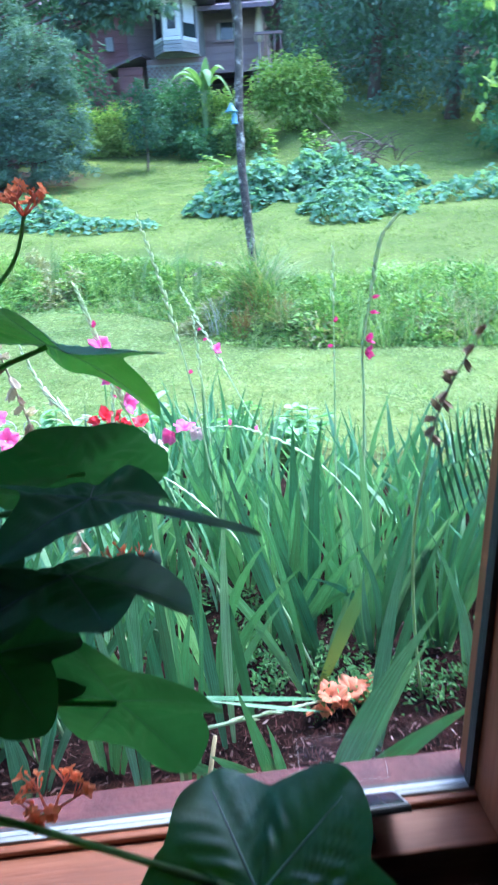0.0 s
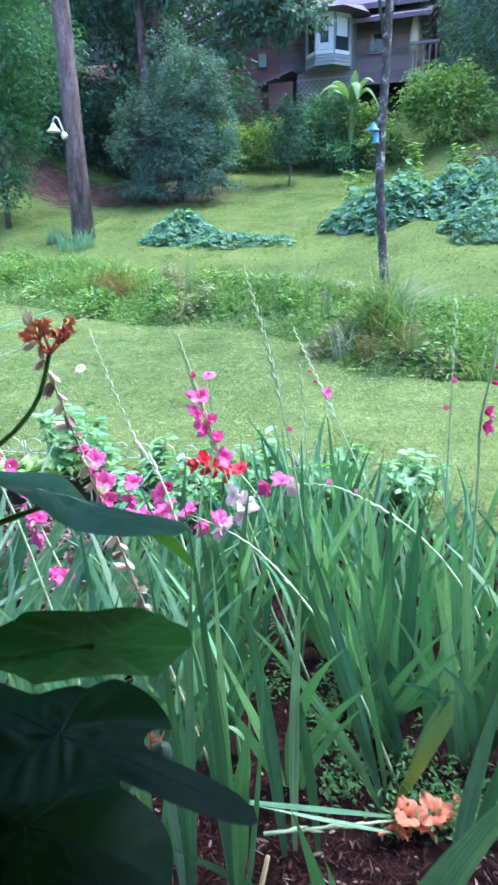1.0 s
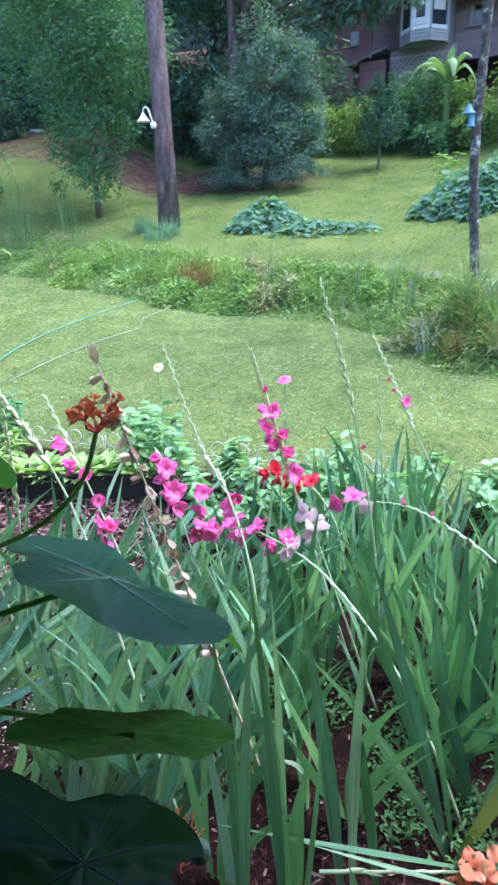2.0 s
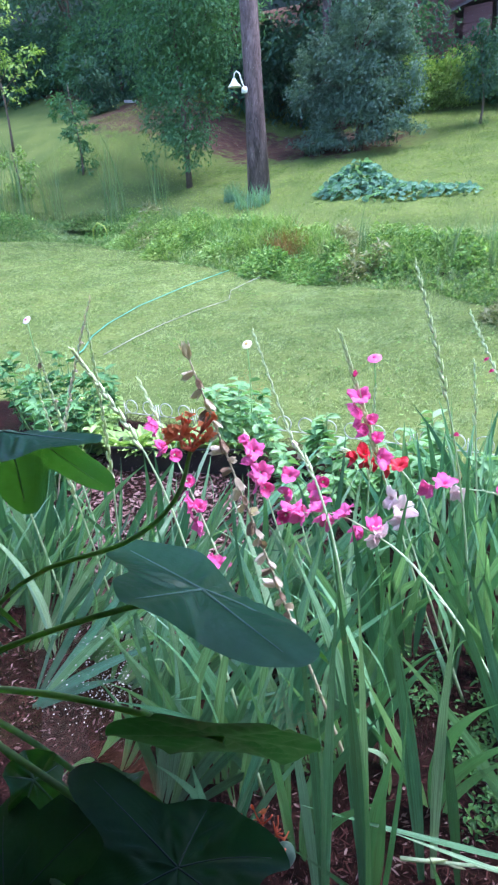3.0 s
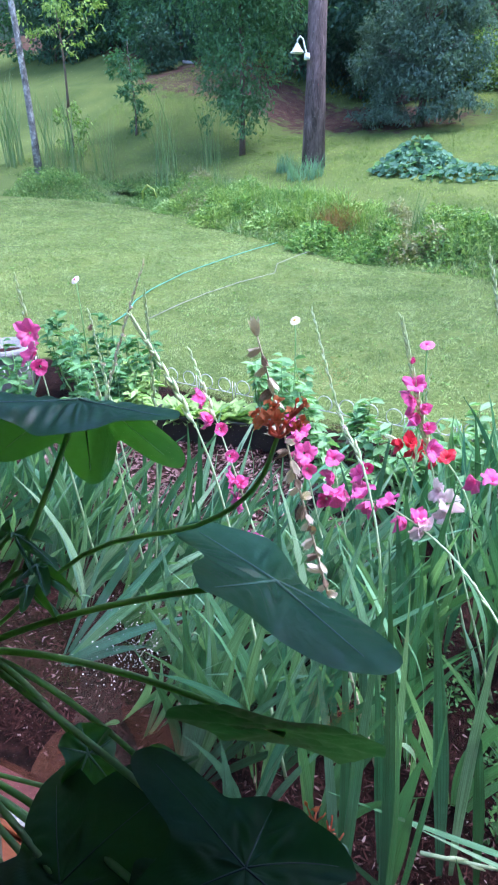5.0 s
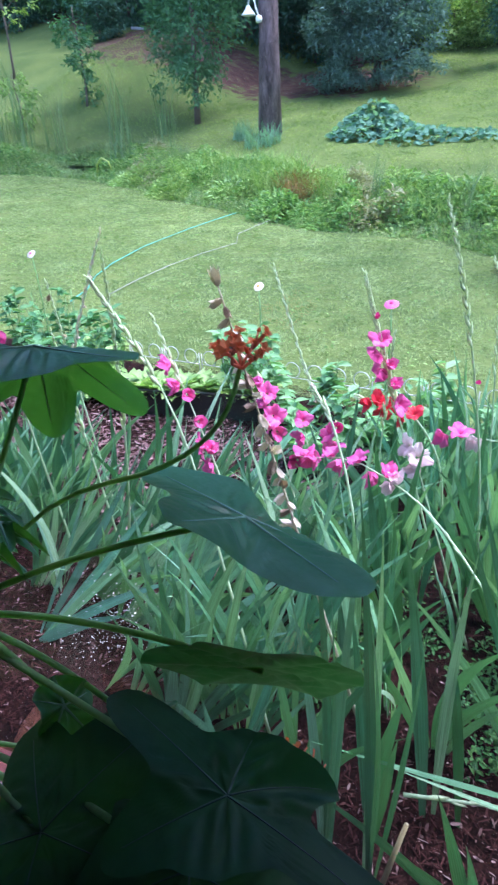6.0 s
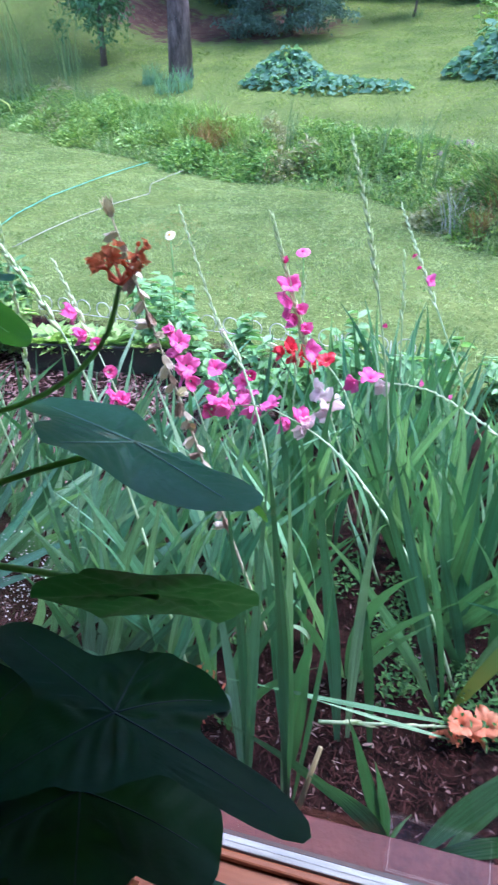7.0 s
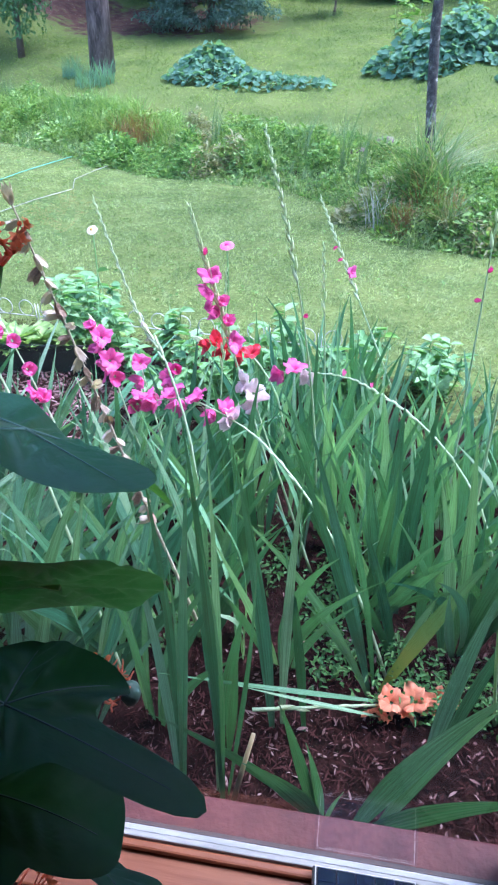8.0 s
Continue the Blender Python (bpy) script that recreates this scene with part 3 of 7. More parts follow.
# ---------------------------------------------------------------- gladioli
def blade(name, length, width, bend, mat, twist=0.0, segs=9, sabre=0.0):
    """A sword leaf along +z: bends towards +x, curves sideways by sabre, folded along its midrib."""
    vs, uvs, fs = [], [], []
    p, a = Vector((0, 0, 0)), 0.0
    for i in range(segs + 1):
        f = i / segs
        w = width * (0.3 + 0.7 * math.sin(math.pi * min(0.5, f * 0.95 + 0.02))) * (1 - (max(0, f - 0.32) / 0.68) ** 1.5)
        w = max(w, 0.0015)
        tw = twist * f
        side = Vector((math.sin(tw) * math.cos(a), math.cos(tw), -math.sin(tw) * math.sin(a)))
        nor = Vector((math.cos(a), 0, -math.sin(a)))
        off = Vector((0, sabre * length * f * f, 0))
        for k, (u, lift) in enumerate(((-0.5, 0.05), (-0.25, 0.0), (0, 0.07), (0.25, 0.0), (0.5, 0.05))):
            vs.append(p + off + side * u * w + nor * lift * w)
            uvs.append((u + 0.5, f))
        a = bend * (f + 0.5 / segs) ** 1.6
        p = p + Vector((math.sin(a), 0, math.cos(a))) * length / segs
    for i in range(segs):
        for k in range(4):
            o = i * 5 + k
            fs.append((o, o + 1, o + 6, o + 5))
    return mesh_of(name, vs, fs, mat, True, uvs)


# each comes curved to either side
BLADES = [[blade("leaf", 1.0, wd, bd, M["glad"], tw, sabre=sg * sb) for wd, bd, tw, sb in ((0.042, 0.10, 0.25, 0.07), (0.052, 0.16, -0.3, 0.05), (0.038, 0.06, 0.6, 0.15), (0.048, 0.24, -0.4, 0.03), (0.034, 0.05, 0.1, 0.08), (0.040, 0.42, 0.5, 0.12), (0.036, 0.12, -0.5, 0.20))] for sg in (1, -1)]
PALE_SHEEN = [[blade("leaf", 1.0, wd, bd, M["glad_pale_sheen"], tw, sabre=sg * sb) for wd, bd, tw, sb in ((0.04, 0.15, 0.4, 0.08), (0.037, 0.35, -0.5, 0.14), (0.032, 0.7, 0.6, 0.05))] for sg in (1, -1)]


def tilt_to(way, face=(0, -1, 0)):
    """A turn that lays +z along way, with +x towards face as far as it can."""
    z = Vector(way).normalized()
    x = Vector(face) - z * Vector(face).dot(z)
    if x.length < 1e-4:
        x = z.orthogonal()
    x.normalize()
    y = z.cross(x)
    return Matrix((x, y, z)).transposed().to_4x4()


def gladiolus(x, y, n, tall, fan, spread_deg=16, lean=(0, 0), pale=0.12, label="clump of upright sword-shaped green gladiolus leaves"):
    """A fan of n leaves at (x, y); fan: the way the fan lies, in degrees."""
    g = thing("gladiolus", (x, y, gz(x, y) - 0.01), label, "plant", "gladioli in the bed")
    ax = Vector((math.cos(radians(fan)), math.sin(radians(fan)), 0))
    flat = Vector((ax.y, -ax.x, 0))
    up = Vector((lean[0], lean[1], 1)).normalized()
    for k in range(n):
        f = (k - (n - 1) / 2) / max(1, (n - 1) / 2)
        ang = radians(spread_deg) * f + random.uniform(-0.05, 0.05)
        way = up * math.cos(ang) + ax * math.sin(ang) + flat * random.uniform(-0.09, 0.09)
        length = tall * (1.0 - 0.3 * abs(f)) * random.uniform(0.85, 1.08)
        # the blades stand edge to edge in the plane of the fan and curve outwards
        face = flat * random.choice((1, 1, -1)) + ax * random.uniform(-0.35, 0.35)
        m = tilt_to(way, face)
        y_out = (m.to_3x3() @ Vector((0, 1, 0))).dot(ax) * f
        kind = PALE_SHEEN if random.random() < pale else BLADES
        me = random.choice(kind[0 if y_out >= 0 else 1])
        wd = random.uniform(0.8, 1.15)
        part("leaf", me, g, at=Matrix.Translation(ax * 0.016 * (k - n / 2) + flat * random.uniform(-0.006, 0.006)) @ m @ Matrix.Diagonal((length, wd * (0.45 + 0.55 * length / 0.75), length, 1)))
    return g


def hero(base, tip, width, face, bend=0.25, mat="glad", parent=None, sabre=0.0):
    """One leaf from base to tip that stands out by its line."""
    b, t = Vector(base), Vector(tip)
    me = blade("leaf", 1.0, width, bend, M[{"glad": "glad", "pale": "glad_pale_sheen", "yellow": "glad_yellow", "dry": "glad_dry"}[mat]], 0.25, 12, sabre * (t - b).length)
    end = Vector(me.vertices[len(me.vertices) - 3].co)
    q = end.rotation_difference(t - b).to_matrix().to_4x4()
    z = (t - b).normalized()
    f = Vector(face) - z * Vector(face).dot(z)
    cur = q @ Vector((1, 0, 0))
    cur = cur - z * cur.dot(z)
    spin = Matrix.Rotation(math.atan2(z.dot(cur.cross(f)), cur.dot(f)), 4, z)
    k = (t - b).length / end.length
    m = Matrix.Translation(b) @ spin @ q @ Matrix.Diagonal((k, 1, k, 1))
    if parent is None:
        return m, me
    return part("leaf", me, parent, at=parent.matrix_basis.inverted() @ m)


def petal_fan(rows, cols, length, width, ruffle, cup, mat_name, petals=6, seed=1):
    """A trumpet floret that opens along +z: petals on two rings, ruffled."""
    r = random.Random(seed)
    vs, fs = [], []
    for k in range(petals):
        a = 2 * math.pi * k / petals + r.uniform(-0.12, 0.12)
        inner = 0.88 if k % 2 else 1.0
        ln, o = length * inner * r.uniform(0.9, 1.1), len(vs)
        ph, tip_curl = r.uniform(0, 6), r.uniform(-0.25, 0.35)
        for i in range(rows + 1):
            f = i / rows
            w = width * (0.22 + 0.95 * math.sin(math.pi * min(0.95, f * 0.85 + 0.08)) ** 1.1)
            out = 0.10 + 0.95 * f ** 1.4 * cup
            for j in range(cols + 1):
                u = j / cols - 0.5
                rad = ln * out
                z = ln * (0.9 * f - 0.35 * cup * f ** 3) + ruffle * ln * f * (math.sin(u * 11 + ph) + 0.7 * math.sin(u * 5 + f * 6 + 2 * ph)) - abs(u) * 0.12 * ln * f - tip_curl * ln * f ** 3
                x, y = rad, u * w
                vs.append((x * math.cos(a) - y * math.sin(a), x * math.sin(a) + y * math.cos(a), z))
        for i in range(rows):
            for j in range(cols):
                q = o + i * (cols + 1) + j
                fs.append((q, q + 1, q + cols + 2, q + cols + 1))
    return mesh_of("floret", vs, fs, M[mat_name])


FLORETS = {c: [petal_fan(5, 5, 0.05, 0.038, 0.13, cp, c, seed=s) for s, cp in ((1, 0.85), (2, 0.55), (3, 0.95), (4, 0.4), (6, 0.7))] for c in ("pink", "pink_pale", "magenta", "red", "orange")}
CLOSED = {c: petal_fan(4, 3, 0.048, 0.013, 0.05, 0.12, c, petals=5, seed=5) for c in ("pink", "pink_pale", "magenta", "red", "orange")}
HUSK = {c: petal_fan(4, 3, 0.05, 0.018, 0.12, 0.16, c, petals=4, seed=8) for c in ("husk", "husk_pale")}
pod = Build().lathe([(0.0005, 0), (0.0045, 0.006), (0.0062, 0.018), (0.0046, 0.034), (0.0006, 0.052)], 7)
BUD, BUD_DRY = pod.mesh("bud", M["bud"]), pod.mesh("bud", M["husk_straw"])


def spike(base, tip, flowers=(), label="", buds=(0.55, 1.0), sag=0.0, sag_way=(0, 0, -1), thick=0.0052, dry=False, face=(0.1, -1, 0.2), husks=(), bud_step=0.029, name="gladiolus_spike", line=(), braided=False, bud_size=1.0):
    """A flower stalk from base to tip. flowers: (share of the way, side -1..1, colour, size)."""
    g = thing(name, base, label, "flower", "gladiolus flower spikes")
    b = Vector(base)
    pts = [p - b for p in curve_points(base, tip, sag, 14, sag_way)]
    if line:
        knots = [b] + [Vector(q) for q in line] + [Vector(tip)]
        pts = []
        for i in range(15):
            q = min(i / 14 * (len(knots) - 1), len(knots) - 1.0001)
            j, u = int(q), q - int(q)
            p0, p1, p2, p3 = knots[max(0, j - 1)], knots[j], knots[j + 1], knots[min(len(knots) - 1, j + 2)]
            pts.append(0.5 * (2 * p1 + (p2 - p0) * u + (2 * p0 - 5 * p1 + 4 * p2 - p3) * u * u + (3 * p1 - p0 - 3 * p2 + p3) * u ** 3) - b)
    part("stalk", Build().tube(pts, [thick * (1 - 0.72 * i / 14) for i in range(15)], 7).mesh("stalk", M["stalk_dry" if dry else "stalk"]), g)

    def at(f):
        q = f * 14
        i = min(13, int(q))
        return pts[i].lerp(pts[i + 1], q - i), (pts[i + 1] - pts[i]).normalized()

    fc = Vector(face)
    f, k = buds[0], 0
    length = (Vector(tip) - b).length
    while f < buds[1]:
        p, d = at(f)
        s = d.cross(fc).normalized() * (1 if k % 2 else -1)
        way = d * 1.0 + s * 0.2 + fc * 0.06
        size = 1.0 - 0.55 * (f - buds[0]) / max(0.01, buds[1] - buds[0])
        if not dry or braided:
            part("bud", BUD_DRY if braided and k % 3 else BUD, g, at=Matrix.Translation(p) @ tilt_to(way) @ Matrix.Scale(size * bud_size, 4))
        f += bud_step * size / length
        k += 1
    for f, side, colour, size in flowers:
        p, d = at(f)
        s = d.cross(fc).normalized() * side
        way = fc * 0.7 + s * 1.2 + d * random.uniform(-0.2, 0.6)
        me = (random.choice(FLORETS[colour]) if colour != "orange" else FLORETS[colour][random.choice((0, 2))]) if size >= 0.55 else CLOSED[colour]
        part("floret", me, g, colour.replace("_", " ") + " petals", Matrix.Translation(p + way.normalized() * 0.008) @ tilt_to(way) @ Matrix.Rotation(random.uniform(0, 6), 4, "Z") @ Matrix.Scale(size if size >= 0.55 else size * 1.4, 4))
    for f, side, colour, size in husks:
        p, d = at(f)
        s = d.cross(fc).normalized() * side
        way = d + s * 0.1 if f > 0.97 else s * 0.45 + d * random.uniform(-0.2, 0.6) - Vector((0, 0, 0.45))
        part("withered_flower", HUSK[colour], g, "brown withered flower", Matrix.Translation(p) @ tilt_to(way) @ Matrix.Rotation(random.uniform(0, 6), 4, "Z") @ Matrix.Scale(size, 4))
    return g


# the stand of leaves: denser behind, open soil towards the window
random.seed(21)
spots = []
tries = 0
while len(spots) < 235 and tries < 40000:
    tries += 1
    x, y = random.uniform(-2.6, 1.9), random.uniform(1.58, 3.7)
    if x > -0.1 and y > 3.2:
        continue
    if x > -0.45 and y < (2.12 if x > 0.05 else 1.9):
        continue
    if math.hypot(x + 0.07, (y - 2.12) * 0.8) < 0.17 or math.hypot(x - 0.32, (y - 2.15) * 0.8) < 0.12:
        continue
    if x < -0.5 and 2.7 + 0.25 * (x + 0.5) < y:
        continue
    if x < -1.35 and y > 2.3:
        continue
    if x < -0.95 and y < 1.82:
        continue
    if any(math.hypot(x - a, y - b) < 0.11 for a, b in spots):
        continue
    spots.append((x, y))
# the pale share paints sheen into leaves at left and at the back
for x, y in spots:
    if x < -0.6:
        # these lean over towards the right of the window
        gladiolus(x, y, random.choice((4, 5, 6)), random.uniform(0.6, 0.84), random.gauss(10, 45), random.uniform(8, 20), (random.uniform(0.1, 0.8), random.uniform(-0.1, 0.42)), 0.58)
    else:
        gladiolus(x, y, random.choice((4, 5, 5, 6)), random.uniform(0.66, 0.9) * (0.78 if y > 2.6 else (0.92 if y > 2.35 else 1.0)), random.gauss(0, 50), random.uniform(7, 19),
                  (random.uniform(-0.25, 0.25), random.uniform(-0.25, 0.08)), 0.5 if y > 2.3 else (0.4 if x < -0.1 else 0.2))
# more fans near the window
for x, y, n, tall, fan, sp, ln in ((-0.28, 1.62, 6, 0.72, 160, 9, (0.0, 0.0)), (0.62, 2.15, 6, 0.8, 170, 10, (0.05, 0)), (0.45, 2.12, 6, 0.82, 10, 9, (0.03, 0)), (0.72, 1.95, 6, 0.62, 150, 12, (0.1, 0.05)), (-0.62, 1.55, 6, 0.62, 30, 12, (0.4, 0.25)), (-1.5, 1.8, 6, 0.62, 35, 8, (0.5, 0.35)), (-0.42, 1.52, 5, 0.58, 60, 10, (0.15, 0.1)), (-1.75, 1.95, 6, 0.66, 35, 9, (0.45, 0.3))):
    gladiolus(x, y, n, tall, fan, sp, ln, 0.25)

# fans whose leaves stand out one by one: base, tip, width, curve to the side, kind
FANS = [
    ("low young gladiolus with broad blue-green leaves near the sill", (0.2, 1.52, 0), [
        ((0.20, 1.52, 0), (-0.18, 1.49, 0.27), 0.050, -0.18, "glad"), ((0.20, 1.52, 0), (0.05, 1.44, 0.27), 0.085, -0.08, "glad"), ((0.18, 1.53, 0), (0.09, 1.53, 0.36), 0.058, -0.04, "glad"),
        ((0.20, 1.52, 0), (0.15, 1.52, 0.27), 0.055, 0.0, "glad"), ((0.21, 1.52, 0), (0.23, 1.50, 0.17), 0.018, 0.1, "pale"), ((0.22, 1.5, 0), (0.26, 1.47, 0.12), 0.016, 0.1, "pale")]),
    ("broad arching gladiolus leaves close to the window", (0.29, 1.52, 0), [
        ((0.27, 1.52, 0), (0.49, 1.56, 0.56), 0.090, 0.10, "glad"), ((0.29, 1.52, 0), (0.56, 1.47, 0.42), 0.085, 0.12, "glad"), ((0.30, 1.5, 0), (0.62, 1.46, 0.22), 0.07, 0.1, "glad"), ((0.31, 1.52, 0), (0.5, 1.62, 0.45), 0.045, 0.05, "pale")]),
    ("gladiolus fan with long leaves behind the fallen flowers", (0.41, 1.71, 0), [
        ((0.40, 1.70, 0), (0.47, 1.80, 0.62), 0.064, 0.06, "glad"), ((0.42, 1.72, 0), (0.44, 1.77, 0.34), 0.05, 0.02, "glad"), ((0.42, 1.72, 0), (0.56, 1.8, 0.66), 0.05, 0.08, "glad")]),
    ("gladiolus with a yellowing broad leaf and long crossing leaves", (0.24, 1.91, 0), [
        ((0.26, 1.91, 0), (0.47, 2.0, 0.54), 0.060, 0.06, "yellow"), ((0.23, 1.89, 0), (-0.10, 1.79, 0.64), 0.040, -0.16, "pale"), ((0.23, 1.91, 0), (-0.05, 1.96, 0.77), 0.042, -0.05, "glad"),
        ((0.23, 1.90, 0), (-0.01, 2.00, 0.78), 0.048, -0.06, "glad"), ((0.22, 1.92, 0), (0.06, 1.79, 0.40), 0.026, -0.04, "glad"), ((0.24, 1.92, 0), (0.02, 1.95, 0.84), 0.036, -0.08, "glad")]),
    ("gladiolus fan with curving green leaves", (0.28, 2.03, 0), [
        ((0.27, 2.03, 0), (0.09, 1.98, 0.42), 0.044, -0.12, "glad"), ((0.28, 2.02, 0), (0.12, 2.12, 0.47), 0.056, -0.08, "glad"), ((0.29, 2.03, 0), (0.35, 2.05, 0.28), 0.04, 0.06, "pale")]),
    ("upright gladiolus with very broad green leaves", (0.25, 2.16, 0), [
        ((0.21, 2.17, 0), (0.09, 2.22, 0.60), 0.075, 0.0, "glad"), ((0.24, 2.15, 0), (0.18, 2.21, 0.74), 0.085, 0.03, "glad"), ((0.25, 2.21, 0), (0.26, 2.31, 0.72), 0.075, 0.06, "glad"), ((0.33, 2.10, 0), (0.26, 2.20, 0.66), 0.066, 0.0, "glad")]),
    ("tall upright gladiolus fan near the sill", (-0.03, 1.48, 0), [
        ((-0.02, 1.47, 0), (-0.12, 1.56, 0.98), 0.046, -0.04, "glad"), ((-0.03, 1.48, 0), (-0.06, 1.48, 0.82), 0.042, -0.03, "glad"), ((-0.04, 1.49, 0), (-0.08, 1.57, 0.9), 0.044, 0.02, "pale"), ((-0.02, 1.5, 0), (0.0, 1.6, 0.7), 0.036, 0.05, "glad")]),
    ("gladiolus fan with short pointed leaves", (-0.08, 1.62, 0), [
        ((-0.10, 1.64, 0), (-0.03, 1.59, 0.52), 0.056, 0.05, "glad"), ((-0.06, 1.60, 0), (-0.01, 1.52, 0.47), 0.040, 0.03, "glad"), ((-0.1, 1.63, 0), (-0.16, 1.66, 0.62), 0.045, -0.05, "glad")]),
    ("gladiolus fan with narrow upright leaves", (0.05, 1.71, 0), [
        ((0.02, 1.70, 0), (-0.09, 1.75, 0.78), 0.054, -0.05, "glad"), ((0.10, 1.72, 0), (0.0, 1.81, 0.55), 0.044, -0.03, "glad"), ((0.04, 1.72, 0), (0.03, 1.8, 0.74), 0.04, 0.04, "pale")]),
    ("tall gladiolus fan with dark green leaves near the sill", (-0.125, 1.47, 0), [
        ((-0.12, 1.47, 0), (-0.12, 1.57, 0.9), 0.044, 0.04, "glad"), ((-0.13, 1.47, 0), (-0.15, 1.52, 0.8), 0.044, -0.04, "glad"), ((-0.13, 1.48, 0), (-0.2, 1.56, 0.86), 0.04, -0.06, "glad"), ((-0.14, 1.48, 0), (-0.26, 1.58, 0.7), 0.042, -0.08, "glad")]),
    ("gladiolus fan that sprawls over the path", (-1.28, 1.62, 0), [
        ((-1.28, 1.62, 0), (-0.98, 2.0, 0.52), 0.066, 0.06, "glad"), ((-1.27, 1.61, 0), (-0.88, 1.9, 0.46), 0.05, 0.12, "pale"), ((-1.28, 1.6, 0), (-0.8, 1.8, 0.36), 0.055, 0.14, "glad"), ((-1.3, 1.64, 0), (-1.1, 2.02, 0.6), 0.06, 0.02, "glad"), ((-1.26, 1.6, 0), (-0.95, 1.72, 0.22), 0.05, 0.16, "glad"), ((-1.3, 1.62, 0), (-1.22, 1.95, 0.66), 0.05, 0.0, "glad")]),
    ("gladiolus fan of long glossy leaves that lean aside", (-0.85, 1.72, 0), [
        ((-0.85, 1.72, 0), (-0.5, 2.0, 0.62), 0.06, 0.06, "pale"), ((-0.86, 1.72, 0), (-0.6, 2.05, 0.7), 0.055, 0.03, "glad"), ((-0.84, 1.7, 0), (-0.42, 1.9, 0.5), 0.05, 0.1, "glad"), ((-0.85, 1.7, 0), (-0.7, 2.0, 0.75), 0.05, 0.0, "pale"), ((-0.83, 1.7, 0), (-0.4, 1.8, 0.36), 0.045, 0.14, "glad")]),
    ("gladiolus fan of long leaves that cross one another", (-0.45, 1.72, 0), [
        ((-0.45, 1.72, 0), (-0.2, 1.95, 0.7), 0.05, 0.05, "glad"), ((-0.46, 1.72, 0), (-0.34, 1.98, 0.8), 0.052, 0.0, "pale"), ((-0.45, 1.7, 0), (-0.62, 1.95, 0.74), 0.046, -0.06, "glad"), ((-0.44, 1.7, 0), (-0.14, 1.8, 0.5), 0.042, 0.12, "glad")]),
]
for label, foot, leaves in FANS:
    fan_plant = thing("gladiolus", foot, label, "plant", "gladioli in the bed")
    for lb, lt, lw, curve, kind in leaves:
        hero(lb, lt, lw * (0.78 if foot[1] < 1.6 and foot[0] > 0.1 else (0.58 if foot[1] < 1.6 else 0.7)), (random.uniform(-0.7, 0.5), -0.9, 0.35), random.uniform(0.08, 0.3), kind, fan_plant, curve)
fallen = thing("gladiolus", (0.2, 1.75, 0.03), "fallen pale gladiolus leaves lying across the soil", "plant", "gladioli in the bed")
for b, t, w, mt, bd in (((0.30, 1.86, 0.04), (-0.19, 1.52, 0.335), 0.014, "pale", 0.12), ((0.28, 1.80, 0.05), (-0.04, 1.62, 0.24), 0.011, "pale", 0.1)):
    hero(b, t, w, (0, -0.6, 1), bd, mt, fallen)

# ---------------------------------------------------------------- flower spikes
spike((-0.18, 2.46, 0.0), (-0.51, 2.42, 1.13), [(0.65, 1.0, "pink", 0.85), (0.70, 0.9, "pink", 0.8), (0.73, -0.6, "pink", 0.95), (0.76, 0.9, "pink", 0.75), (0.78, -1.0, "pink", 0.95), (0.82, 0.3, "pink", 0.8), (0.88, 0.5, "magenta", 0.5)],
      "tall gladiolus spike with bright pink flowers and a pale bud tip", (0.62, 1.0), bud_step=0.024, bud_size=1.15)
spike((-0.3, 2.78, 0.0), (-0.66, 2.74, 0.59), [(0.50, 0.6, "red", 0.8), (0.58, -0.7, "red", 0.9), (0.68, 0.5, "red", 0.95), (0.72, -0.6, "red", 0.95), (0.8, 0.6, "red", 0.9), (0.84, -0.4, "red", 0.85)], "bent gladiolus spike with scarlet flowers", (0.86, 1.0), line=[(-0.33, 2.77, 0.35), (-0.44, 2.75, 0.55), (-0.56, 2.75, 0.57)], face=(0, -0.9, 0.3))
spike((-0.62, 2.05, 0.0), (-1.16, 2.2, 0.99), [(0.86, -1.0, "pink", 0.9), (0.80, -0.9, "pink", 0.95), (0.77, 0.6, "pink", 0.9), (0.69, 0.7, "pink", 0.9), (0.62, -0.9, "pink", 0.85), (0.6, 0.9, "pink", 0.95), (0.56, -0.5, "pink", 0.9), (0.45, -0.8, "pink", 0.8), (0.42, 0.3, "pink", 0.75)], "leaning gladiolus spike with bright pink flowers and a pale tip", (0.8, 1.0), 0.05, (0.7, 0, -0.5))
spike((-0.62, 2.35, 0.0), (-0.88, 2.42, 0.74), [(0.80, -0.8, "pink", 0.9), (0.82, 0.7, "pink", 0.95), (0.88, -0.3, "pink", 0.95), (0.92, 0.6, "pink", 0.85), (0.75, 0.5, "pink", 0.9), (0.97, -0.3, "pink", 0.8)], "gladiolus spike with clustered pink flowers", (0.97, 1.0))
spike((0.27, 1.96, 0.0), (-0.70, 2.34, 0.5), [(0.67, 0.6, "pink_pale", 0.75), (0.69, -0.5, "pink_pale", 0.8), (0.71, 0.8, "pink", 0.9), (0.74, -0.6, "pink", 0.9), (0.79, 0.5, "pink", 0.85), (0.84, -0.7, "pink", 0.95), (0.87, 0.7, "pink", 0.9), (0.92, -0.3, "pink", 0.95), (0.95, 0.8, "pink", 0.9), (0.99, -0.2, "magenta", 0.8)], "arching gladiolus spike with white and pink flowers at its end", (0.42, 0.62), face=(0, -0.8, 0.5), bud_step=0.045, bud_size=0.6,
      line=[(0.16, 2.0, 0.24), (0.026, 2.05, 0.436), (-0.137, 2.12, 0.561), (-0.279, 2.2, 0.59), (-0.48, 2.28, 0.59)])
